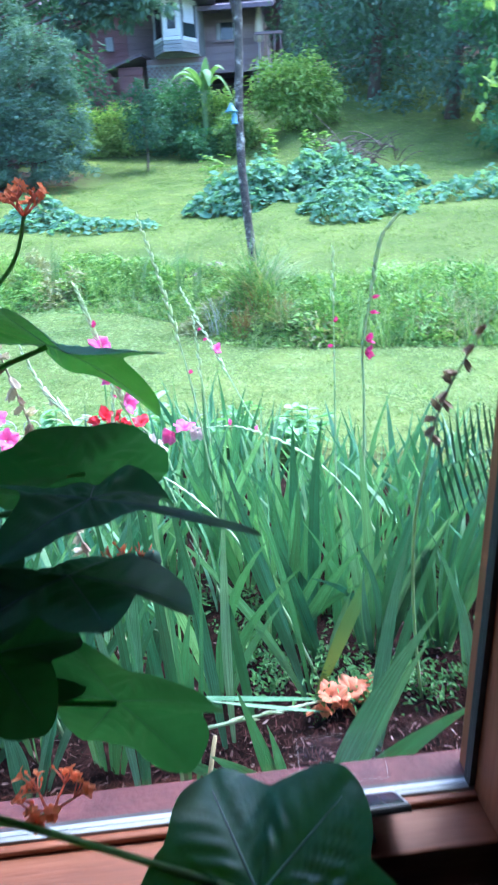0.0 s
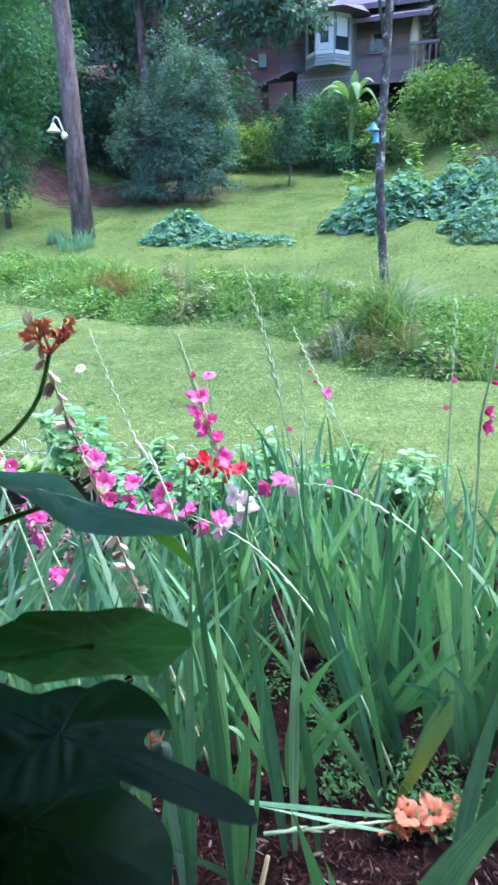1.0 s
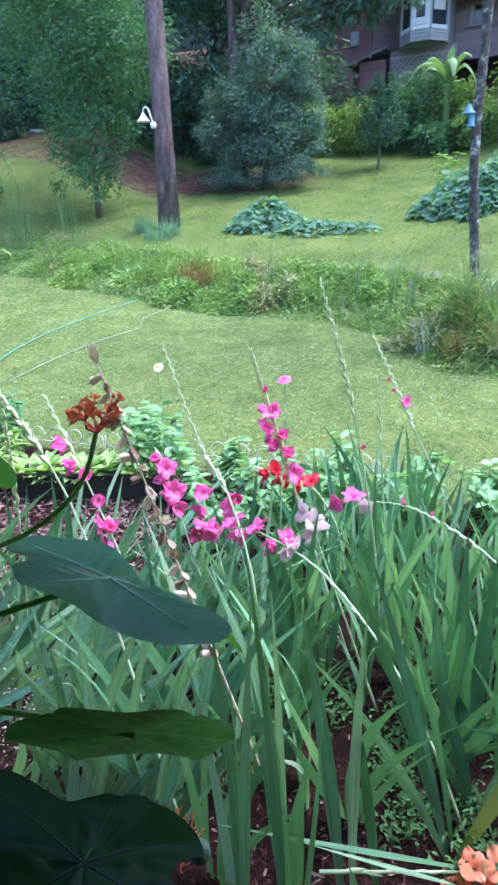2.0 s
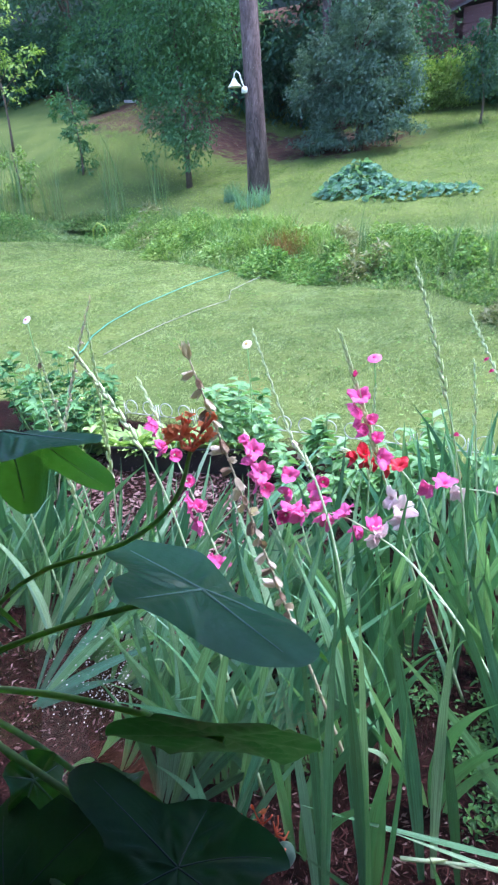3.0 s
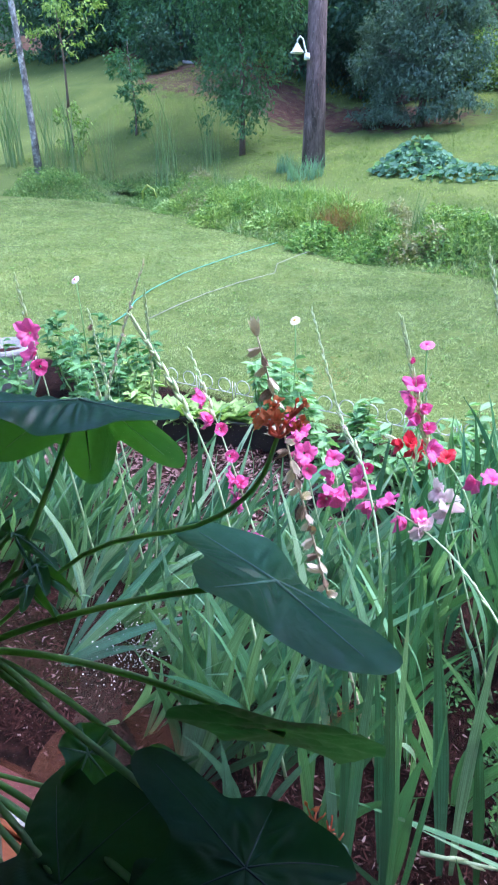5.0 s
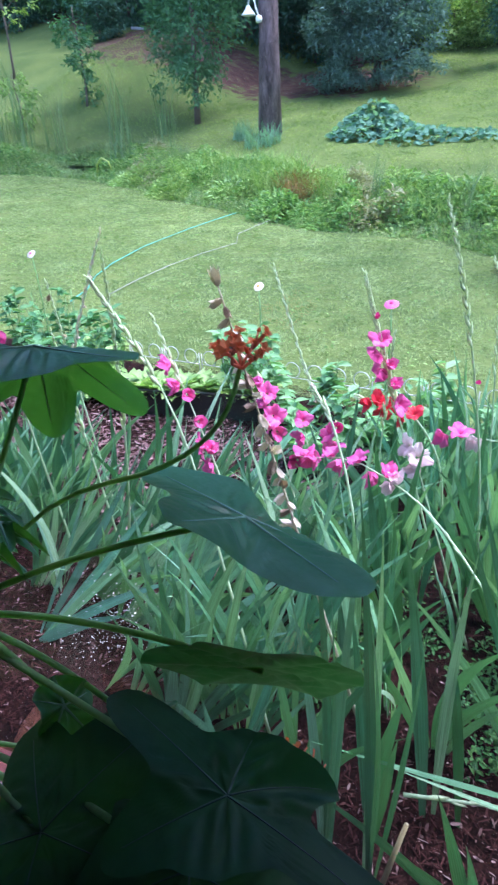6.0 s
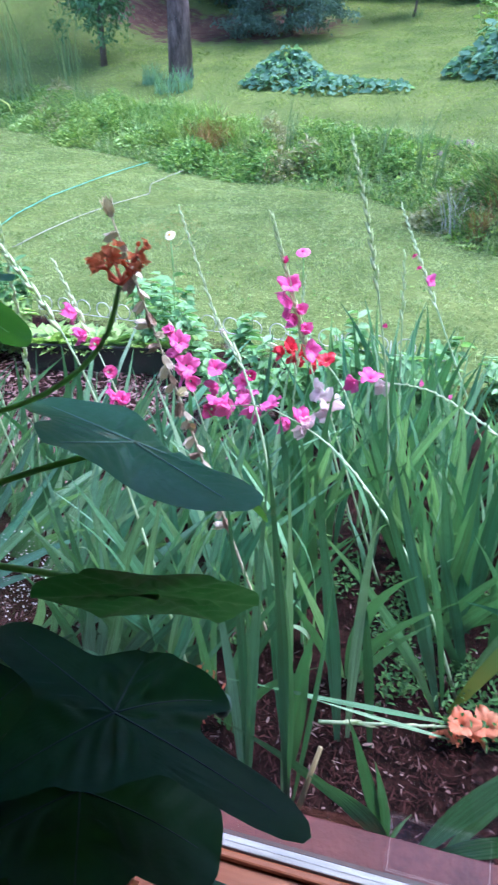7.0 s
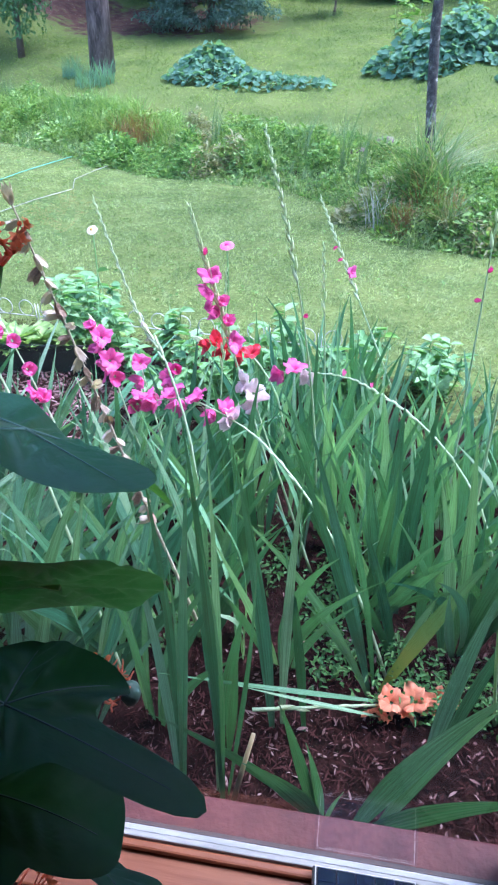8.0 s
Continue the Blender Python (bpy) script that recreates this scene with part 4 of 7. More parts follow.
spike((0.54, 2.36, 0.0), (-0.31, 2.68, 0.54), [(0.99, -0.4, "pink", 0.9), (0.95, 0.6, "pink", 0.9), (0.91, -0.6, "pink_pale", 0.85), (0.82, 0.4, "pink", 0.5), (0.70, 0.4, "pink", 0.4)], "bent gladiolus spike with pink flowers at its end", (0.5, 0.93), face=(0, -0.8, 0.5), bud_size=0.6, line=[(0.47, 2.4, 0.26), (0.34, 2.45, 0.44), (0.20, 2.5, 0.54), (0.065, 2.55, 0.585), (-0.07, 2.6, 0.60)])
spike((-0.05, 2.3, 0.0), (-0.33, 2.42, 0.62), [(0.93, 0.5, "pink_pale", 0.9), (0.98, -0.5, "pink_pale", 0.85), (0.87, -0.3, "pink_pale", 0.8)], "short gladiolus spike with white flowers", (0.97, 1.0))
spike((-0.10, 2.52, 0.0), (-0.30, 2.46, 1.335), [(0.62, 0.5, "magenta", 0.45)], "tallest gladiolus spike with pale green unopened buds", (0.7, 1.0), 0.05, (1, 0, 0))
spike((0.16, 3.24, 0.0), (-0.365, 3.33, 1.01), [(0.72, 0.7, "pink", 0.6), (0.78, -0.4, "magenta", 0.45), (0.83, -0.5, "magenta", 0.4)], "slanting gladiolus spike with pale buds and two pink buds", (0.62, 1.0))
spike((0.43, 2.4, 0.0), (0.5, 2.4, 1.32), [(0.385, 0.9, "magenta", 0.62), (0.44, 0.8, "magenta", 0.55), (0.54, 0.6, "magenta", 0.45), (0.58, 0.6, "magenta", 0.4)], "dark stalked gladiolus spike with magenta flowers and a hooked tip", (0.6, 1.0), bud_step=0.03, bud_size=0.8, face=(0.3, -0.9, 0.2),
      line=[(0.415, 2.4, 0.4), (0.408, 2.4, 0.74), (0.398, 2.4, 0.9), (0.405, 2.4, 0.99), (0.423, 2.4, 1.12), (0.432, 2.4, 1.2), (0.45, 2.4, 1.265)])
spike((0.34, 2.75, 0.0), (0.31, 2.72, 1.2), [(0.72, -0.7, "magenta", 0.5), (0.79, 0.2, "magenta", 0.45)], "thin gladiolus spike with red buds", (0.85, 1.0), bud_step=0.04)
spike((-0.16, 2.9, 0.0), (-0.22, 2.85, 0.95), [], "thin dark gladiolus stalk with few buds", (0.75, 1.0), bud_step=0.04)
spike((-0.55, 2.65, 0.0), (-0.50, 2.66, 0.88), [(0.8, 0.4, "magenta", 0.35)], "slender green gladiolus stalk in bud", (0.6, 1.0))
spike((-1.46, 1.95, 0.0), (-1.52, 1.83, 1.24), [(0.80, -0.3, "pink", 1.0), (0.86, 0.3, "pink", 0.95), (0.77, 0.6, "pink", 0.9)], "gladiolus spike with bright pink flowers", (0.88, 1.0))
spike((-2.22, 2.52, 0.0), (-1.77, 2.60, 1.16), [], "pale dry gladiolus seed stalk set with papery husks", (0.42, 1.0), 0.04, (-1, 0, 0), dry=True, braided=True, thick=0.005, bud_step=0.032, bud_size=1.2, husks=[(0.6 + 0.06 * i, (-1) ** i * 0.5, "husk_pale", 0.5) for i in range(6)])
spike((-0.33, 2.05, 0.0), (-0.713, 2.25, 1.165), [(0.72, 0.3, "pink_pale", 0.4)], "leaning pale gladiolus stalk past its bloom", (0.5, 1.0), line=[(-0.36, 2.08, 0.5), (-0.47, 2.15, 0.77), (-0.572, 2.2, 0.867)], husks=[(0.6, 0.6, "husk", 0.6), (0.66, -0.6, "husk_pale", 0.5), (0.73, 0.6, "husk_pale", 0.5)], bud_step=0.03, bud_size=0.8)
spike((-0.42, 1.7, 0.0), (-0.93, 1.76, 1.21), [], "slender green gladiolus stalk past its bloom", (0.72, 1.0), line=[(-0.56, 1.73, 0.5), (-0.70, 1.75, 0.92)], thick=0.005)
spike((-1.25, 2.0, 0.0), (-1.05, 1.92, 1.24), [], "slender green gladiolus stalk in bud", (0.55, 1.0), 0.04, (1, 0, 0))
spike((-1.3, 2.05, 0.0), (-1.36, 1.95, 0.97), [], "gladiolus stalk with withered tips", (0.6, 1.0), husks=[(0.8, 0.6, "husk", 0.5), (0.9, -0.6, "husk_pale", 0.6)])
spike((-1.6, 2.3, 0.0), (-1.66, 2.2, 1.05), [], "gladiolus stalk with withered tips", (0.6, 1.0), husks=[(0.8, 0.6, "husk_pale", 0.5), (0.95, -0.6, "husk", 0.7)])
spike((0.56, 1.92, 0.0), (0.56, 1.45, 1.23), [], "old gladiolus seed stalk close to the window with brown pods", (0.5, 0.5), line=[(0.5, 1.78, 0.35), (0.44, 1.52, 0.75), (0.444, 1.45, 0.94), (0.458, 1.45, 1.02), (0.49, 1.45, 1.10)], husks=[(0.56 + 0.034 * i, -0.7 if i % 4 else 0.7, "husk", 0.5) for i in range(11)], thick=0.0045)
spike((-0.22, 1.86, 0.0), (-0.395, 1.554, 1.313), [], "leaning gladiolus stalk hung with brown withered flowers", (0.5, 0.62), dry=True,
      husks=[(0.985, 0.2, "husk_pale", 0.75), (0.965, -0.6, "husk_pale", 0.6)] + [(0.955 - 0.0165 * i, (-1) ** i * (0.35 + 0.2 * (i % 3)), ("husk", "husk_pale", "husk_pale")[i % 3], 0.52 + 0.08 * (i % 4)) for i in range(32)])
spike((-0.02, 1.66, 0.11), (0.46, 1.93, 0.035), [(0.62, 0.9, "orange", 0.85), (0.66, -1.1, "orange", 0.95), (0.74, 0.9, "orange", 0.85), (0.78, -1.1, "orange", 0.95), (0.87, 0.8, "orange", 0.8), (0.90, -0.9, "orange", 0.8), (0.98, 0.2, "orange", 0.5)],
      "fallen gladiolus spike with peach-orange flowers on the soil", (0.1, 0.5), 0.0, face=(-0.1, -0.9, 0.25), bud_step=0.05)



# feathery frond that leans in from beside the window
frond = thing("fern_frond", (0.72, 1.62, 0.0), "dark feathery fern frond beside the window", "fern")
rach = [Vector(q) - Vector((0.72, 1.62, 0)) for q in ((0.72, 1.62, 0.0), (0.71, 1.58, 0.45), (0.66, 1.54, 0.8), (0.56, 1.5, 0.93), (0.47, 1.5, 0.89))]
part("rachis", Build().tube(rach, [0.004, 0.0035, 0.003, 0.0022, 0.001], 6).mesh("rachis", M["tree_dark"]), frond)
for k in range(34):
    q = 1.9 + 2.05 * k / 33
    i = min(3, int(q))
    p = rach[i].lerp(rach[i + 1], q - i)
    side = Vector((0.25, -0.35, -0.9)) if k % 2 else Vector((-0.1, 0.45, 0.75))
    part("leaflet", blade("leaflet", 0.085, 0.006, 0.3, M["tree_dark"], 0.2, 4), frond, at=Matrix.Translation(p) @ tilt_to(side, (0, -1, 0)))


# ---------------------------------------------------------------- zinnias, herbs and the planting behind
def flower_head(name, mat, petals, r, centre=True):
    vs, fs = [], []
    for ring, (rr, zz, n) in enumerate(((r, 0.0, petals), (r * 0.7, 0.003, petals - 3), (r * 0.42, 0.005, petals - 6))):
        if not centre and ring == 2:
            break
        for k in range(max(4, n)):
            a = 2 * math.pi * k / max(4, n) + ring * 0.3
            w = rr * 0.2
            o = len(vs)
            for f, s in ((0.15, 0.4), (0.6, 1.0), (0.9, 0.85), (1.0, 0.2)):
                for u in (-1, 1):
                    x, y = rr * f, u * w * s
                    vs.append((x * math.cos(a) - y * math.sin(a), x * math.sin(a) + y * math.cos(a), zz + 0.006 * math.sin(f * 3)))
            fs += [(o + 2 * i, o + 2 * i + 1, o + 2 * i + 3, o + 2 * i + 2) for i in range(3)]
    return mesh_of(name, vs, fs, M[mat])


def leafy_plant(name, x, y, high, wide, n, leaf, label, material="herb", heads=(), group="bushy plants behind the gladioli", category="plant", lean=(0, 0)):
    """Stems with paired leaves, and flower heads on long stems: (dx, dy, z, mesh material, radius)."""
    g = thing(name, (x, y, gz(x, y)), label, category, group)
    pos, way = [], []
    stems = max(4, int(n / 22))
    for s in range(stems):
        a, rr = random.uniform(0, 6.28), wide * math.sqrt(random.random())
        top = Vector((rr * math.cos(a) + lean[0], rr * math.sin(a) + lean[1], high * random.uniform(0.6, 1.0)))
        root = Vector((top.x * 0.35, top.y * 0.35, 0))
        part("stem", Build().tube(curve_points(root, top, 0.04, 5, (math.cos(a), math.sin(a), 0)), [0.005, 0.005, 0.0045, 0.004, 0.003, 0.002], 5).mesh("stem", M["petiole"]), g)
        for k in range(int(n / stems)):
            f = random.uniform(0.12, 1.0)
            p = root.lerp(top, f)
            b = random.uniform(0, 6.28)
            pos.append(p); way.append((math.cos(b), math.sin(b), random.uniform(-0.3, 0.5)))
    for dx, dy, z, mt, r in heads:
        tip = Vector((dx, dy, z))
        part("flower_stem", Build().tube(curve_points((dx * 0.3, dy * 0.3, 0), tip, 0.02, 6, (1, 0, 0)), 0.0035, 5).mesh("flower_stem", M["petiole"]), g)
    m = len(pos)
    part("foliage", leaves_mesh("foliage", pos, way, np.tile([0, 0, 1.0], (m, 1)) + rng.normal(size=(m, 3)) * 0.3, rng.uniform(0.7, 1.25, m) * leaf, rng.uniform(0.45, 0.65, m) * leaf, M[material]), g, kind="stuff")
    for dx, dy, z, mt, r in heads:
        head = part("flower_head", flower_head("flower_head", mt, 14, r), g, mt + " flower head", Matrix.Translation((dx, dy, z)) @ pose(0, 0, 0, random.uniform(20, 50), random.uniform(-15, 15), 0))
        part("flower_center", Build().lathe([(0.0, 0.014), (r * 0.25, 0.012), (r * 0.34, 0.006), (r * 0.3, 0)], 10).mesh("flower_center", M["yellow" if mt == "cream" else "magenta"]), head)
    return g


spike((-0.5, 2.3, 0.0), (-0.72, 2.42, 0.62), [(0.8, 0.4, "pink", 0.9), (0.9, -0.4, "pink", 0.85), (0.98, 0.3, "pink", 0.8)], "short gladiolus spike with pink flowers among the leaves", (0.97, 1.0))
spike((-0.8, 2.5, 0.0), (-0.62, 2.48, 0.58), [(0.85, 0.4, "pink", 0.9), (0.95, -0.5, "pink", 0.9), (1.0, 0.3, "magenta", 0.8)], "short gladiolus spike with pink flowers among the leaves", (0.97, 1.0))
random.seed(5)
leafy_plant("zinnia", -1.66, 3.5, 0.55, 0.2, 190, 0.085, "bushy zinnia with one cream flower", "hosta", [(0.02, 0.07, 0.72, "cream", 0.03)])
leafy_plant("zinnia", -0.86, 3.36, 0.45, 0.22, 190, 0.08, "bushy zinnia with one pink flower", "hosta", [(0.08, -0.03, 0.78, "pink", 0.034)])
for x, y, h, w in ((-1.25, 3.45, 0.42, 0.25), (-0.55, 3.55, 0.4, 0.25), (-1.0, 3.1, 0.36, 0.2), (-0.2, 3.6, 0.36, 0.25), (-0.6, 3.15, 0.34, 0.2), (-1.95, 3.85, 0.4, 0.2), (0.2, 3.8, 0.3, 0.25)):
    leafy_plant("zinnia", x, y, h, w, 170, 0.085, "bushy green zinnia foliage without flowers", "hosta")
for x, y, h, w, hd in ((-3.1, 3.25, 0.65, 0.25, [(0.0, 0.0, 0.86, "pink_pale", 0.03)]), (-2.75, 3.1, 0.6, 0.22, []), (-3.5, 3.4, 0.6, 0.25, []), (-2.45, 2.7, 0.55, 0.2, []), (-3.1, 2.7, 0.6, 0.25, []), (-2.9, 3.55, 0.5, 0.22, [])):
    leafy_plant("herb_bush", x, y, h, w, 170, 0.08, "tall leafy flowering herb with a pale pink bloom" if hd else "tall leafy green herb", "herb", hd)
for x, y in ((-2.62, 3.3), (-2.88, 3.45), (-2.75, 3.12)):
    leafy_plant("pepper_plant", x, y, 0.3, 0.2, 200, 0.075, "low bright green leafy plant beside the tray", "lettuce")

# planter tray with lettuce
tray = thing("planter_tray", (-2.0, 3.38, 0.0), "long black plastic planter tray filled with lime green lettuce", "planter", turn=20)
bd = Build()
bd.box(-0.45, 0.45, -0.12, -0.105, 0, 0.16).box(-0.45, 0.45, 0.105, 0.12, 0, 0.16).box(-0.45, -0.435, -0.104, 0.104, 0, 0.16).box(0.435, 0.45, -0.104, 0.104, 0, 0.16).box(-0.434, 0.434, -0.104, 0.104, 0.0, 0.11)
part("trough", bd.mesh("trough", M["black"], False), tray)
part("rim", Build().box(-0.46, 0.46, -0.135, -0.1205, 0.145, 0.165, 0.003).box(-0.46, 0.46, 0.1205, 0.135, 0.145, 0.165, 0.003).mesh("rim", M["black"]), tray)
random.seed(9)
for k in range(7):
    n = 60
    cx = -0.38 + 0.127 * k
    a = rng.uniform(0, 6.28, n)
    pos = np.stack([cx + 0.03 * np.cos(a), 0.03 * np.sin(a), np.full(n, 0.11)], 1)
    way = np.stack([np.cos(a), np.sin(a), rng.uniform(0.3, 1.6, n)], 1)
    part("lettuce", leaves_mesh("lettuce", pos, way, -np.stack([np.cos(a), np.sin(a), -0.4 * np.ones(n)], 1), rng.uniform(0.09, 0.17, n), rng.uniform(0.06, 0.1, n), M["lettuce"], 0.2, 0.3), tray)

# white scrolled wire edging
random.seed(3)
for k in range(9):
    x = -2.75 + 0.3 * k
    y = 3.78 + 0.12 * (k % 2) * 0 + 0.03 * k
    w = thing("wire_edging", (x, y, gz(x, y)), "white scrolled wire border fence panel", "garden edging", "wire edging panels", turn=6)
    for u in (-0.075, 0.075):
        pts = [(u + 0.05 * math.cos(a), 0, 0.12 + 0.05 * math.sin(a)) for a in np.linspace(-1.2, 4.4, 16)]
        part("scroll", Build().tube(pts, 0.0028, 5).mesh("scroll", M["white_wire"]), w)
    part("leg", Build().tube([(-0.14, 0, 0), (-0.14, 0, 0.15)], 0.003, 5).mesh("leg", M["white_wire"]), w)
    part("leg", Build().tube([(0.14, 0, 0), (0.14, 0, 0.15)], 0.003, 5).mesh("leg", M["white_wire"]), w)
    part("bar", Build().tube([(-0.14, 0, 0.07), (0.14, 0, 0.07)], 0.003, 5).mesh("bar", M["white_wire"]), w)

# stone pot by the bed
pot = thing("stone_pot", (-3.75, 3.05, 0.0), "round grey stone pot with dark soil and scroll relief", "pot")
part("bowl", Build().lathe([(0.13, 0), (0.17, 0.06), (0.2, 0.2), (0.205, 0.33), (0.225, 0.345), (0.225, 0.38), (0.19, 0.385), (0.185, 0.3), (0.0, 0.3)], 24).mesh("bowl", M["stone_pot"]), pot)
part("soil", Build().lathe([(0.186, 0.312), (0.1, 0.325), (0.0, 0.32)], 20).mesh("soil", M["chip"]), pot)
for k in range(8):
    a = 2 * math.pi * k / 8
    pts = [Matrix.Rotation(a, 3, "Z") @ Vector((0.212, 0.035 * math.cos(q), 0.25 + 0.035 * math.sin(q))) for q in np.linspace(-1, 4.6, 10)]
    part("scroll", Build().tube(pts, 0.005, 5).mesh("scroll", M["white_wire"]), pot)

# mulch chips, small weeds and fallen petals on the soil
n = 80000
px, py = rng.uniform(-3.0, 1.2, n), 1.33 + 2.57 * rng.uniform(0, 1, n) ** 1.7
pos = np.stack([px, py, ground_z(px, py) + lumps(px, py) + rng.uniform(0.0, 0.016, n)], 1)
wy = unit(n) * np.array([1, 1, 0.25])
solid("mulch", leaves_mesh("mulch", pos, wy, np.tile([0, 0, 1.0], (n, 1)) + rng.normal(size=(n, 3)) * 0.35, rng.uniform(0.008, 0.045, n), rng.uniform(0.0012, 0.006, n), M["chip"], 0.1, 0.0), "dark reddish pine straw and bark mulch on the bed", "mulch", "stuff")
n = 6000
px, py = rng.uniform(-3.2, -0.85, n), rng.uniform(2.1, 3.3, n)
pos = np.stack([px, py, ground_z(px, py) + lumps(px, py) + rng.uniform(0.003, 0.016, n)], 1)
wy = unit(n) * np.array([1, 1, 0.25])
solid("wood_chips", leaves_mesh("wood_chips", pos, wy, np.tile([0, 0, 1.0], (n, 1)) + rng.normal(size=(n, 3)) * 0.35, rng.uniform(0.015, 0.055, n), rng.uniform(0.006, 0.018, n), M["wood_chip"], 0.05, 0.0), "pinkish wood chips on the path through the bed", "wood chips", "stuff")
n = 2700
px, py = rng.uniform(-2.4, 0.7, n), rng.uniform(1.34, 2.15, n)
pos = np.stack([px, py, ground_z(px, py) + lumps(px, py) + rng.uniform(0.002, 0.014, n)], 1)
solid("leaf_debris", leaves_mesh("leaf_debris", pos, unit(n) * np.array([1, 1, 0.3]), np.tile([0, 0, 1.0], (n, 1)) + rng.normal(size=(n, 3)) * 0.4, rng.uniform(0.006, 0.036, n), rng.uniform(0.002, 0.01, n), M["wood_chip"], 0.1, 0.1), "pale dry leaf bits and bark scattered on the soil", "debris", "stuff")
n = 4000
cl = np.concatenate([rng.uniform((-0.6, 1.78), (1.2, 2.6), (56, 2)), rng.uniform((0.0, 1.86), (0.7, 2.1), (14, 2))])
c = cl[rng.integers(0, 70, n)] + rng.normal(size=(n, 2)) * 0.03
pos = np.stack([c[:, 0], c[:, 1], ground_z(c[:, 0], c[:, 1]) + rng.uniform(0.008, 0.1, n)], 1)
keep = (pos[:, 1] > 1.8)
pos = pos[keep]; n = len(pos)
solid("weeds", leaves_mesh("weeds", pos, unit(n) * np.array([1, 1, 0.4]), np.tile([0, 0, 1.0], (n, 1)) + rng.normal(size=(n, 3)) * 0.3, rng.uniform(0.012, 0.026, n), rng.uniform(0.007, 0.012, n), M["small_weed"], 0.25, 0.3), "small green weeds on the soil between the gladioli", "weeds", "stuff")
n = 620
pos = np.array([-1.03, 1.76, 0.07]) + rng.normal(size=(n, 3)) * np.array([0.08, 0.08, 0.08])
pos[:, 2] = np.abs(pos[:, 2]) + 0.02
solid("white_groundcover", leaves_mesh("white_groundcover", pos, unit(n), unit(n), rng.uniform(0.004, 0.008, n), rng.uniform(0.003, 0.006, n), M["white_wire"], 0.1, 0), "low ground cover with tiny white flowers", "plant", "stuff")
stick = solid("stick", Build().tube([(0.0, 1.47, 0.012), (0.015, 1.5, 0.12), (0.03, 1.53, 0.22)], [0.007, 0.006, 0.005], 7).mesh("stick", M["glad_dry"]), "dry pale stick standing in the soil", "stick")

# ---------------------------------------------------------------- lawn, hose and bank
def scatter(n, x0, x1, y0, y1, keep):
    x, y = rng.uniform(x0, x1, n), rng.uniform(y0, y1, n)
    k = keep(x, y)
    return x[k], y[k]


def near_lawn(x, y):
    return (y > 3.8 - 0.45 * np.clip(x + 0.3, 0, 1)) & (y < edge(x) + 0.2)


def patchy(x, y, seed, scale):
    """Noise from 0 to 1 over the lawn: where the grass stands thick and where it is thin."""
    return np.array([0.5 + 0.5 * (noise.noise((a * scale, b * scale, seed)) + 0.6 * noise.noise((a * scale * 2.7, b * scale * 2.7, seed))) for a, b in zip(x, y)])


x, y = scatter(440000, -12, 3.2, 3.3, 10.2, near_lawn)
thick = patchy(x, y, 11, 4.5)
k = thick > rng.uniform(0.1, 0.5, len(x))
x, y, thick = x[k], y[k], thick[k]
n = len(x)
solid("lawn_grass", grass_mesh("lawn_grass", np.stack([x, y, ground_z(x, y) + lumps(x, y) - 0.004], 1), rng.uniform(0.014, 0.04, n) * (0.4 + 1.3 * thick), rng.uniform(0.004, 0.007, n), rng.uniform(0.5, 1.8, n), M["grass"]), "short mown yellow-green lawn grass", "grass", "stuff")
x, y = scatter(9000, -12, 3.2, 3.6, 10.2, lambda x, y: near_lawn(x, y))
thick = patchy(x, y, 19, 1.6)
k = thick > 0.55
x, y = x[k], y[k]
n = len(x)
solid("lawn_clover", leaves_mesh("lawn_clover", np.stack([x, y, ground_z(x, y) + lumps(x, y) + rng.uniform(0.004, 0.03, n)], 1), unit(n) * np.array([1, 1, 0.4]), np.tile([0, 0, 1.0], (n, 1)) + rng.normal(size=(n, 3)) * 0.4, rng.uniform(0.015, 0.04, n), rng.uniform(0.01, 0.024, n), M["bank_leaf"], 0.15, 0.2), "broad-leaved clover and weeds in the lawn", "weeds", "stuff")
x, y = scatter(330000, -14, 6, 7, 21, lambda x, y: (y > edge(x) + 0.9) & (np.hypot((x + 8.3) / 3.6, (y - 16.4) / 1.9) > 1.0))
thick = patchy(x, y, 29, 2.2)
k = thick > rng.uniform(0.0, 0.3, len(x))
x, y, thick = x[k], y[k], thick[k]
n = len(x)
solid("upper_lawn_grass", grass_mesh("upper_lawn_grass", np.stack([x, y, ground_z(x, y) + lumps(x, y) - 0.006], 1), rng.uniform(0.018, 0.055, n) * (0.4 + 1.3 * thick), rng.uniform(0.006, 0.011, n), rng.uniform(0.5, 1.8, n), M["grass_upper"]), "mown grass on the upper slope", "grass", "stuff")


def on_ground(points, lift):
    return [(x, y, gz(x, y) + lift) for x, y in points]


solid("garden_hose", Build().tube(on_ground([(-4.45, 4.6), (-4.59, 4.95), (-4.85, 5.32), (-5.05, 5.77), (-5.27, 6.54), (-5.42, 7.63), (-5.47, 8.29), (-5.5, 8.92)], 0.022), 0.0058, 8).mesh("garden_hose", M["hose"]), "thin turquoise garden hose lying across the lawn", "hose")
solid("pole", Build().tube(on_ground([(-4.3, 4.94), (-4.41, 5.5), (-4.48, 6.05), (-4.5, 6.7), (-4.45, 7.33)], 0.02), 0.0042, 7).mesh("pole", M["string"]), "thin pale pole lying on the lawn", "pole")
solid("pole", Build().tube(on_ground([(-4.45, 7.35), (-4.71, 7.77), (-4.79, 8.38), (-4.69, 8.99)], 0.02), 0.0042, 7).mesh("pole", M["string"]), "thin pale pole lying on the lawn", "pole")


def band(n, s0, s1, x0, x1):
    x = rng.uniform(x0, x1, n)
    s = rng.uniform(s0, s1, n)
    return x, edge(x) + s


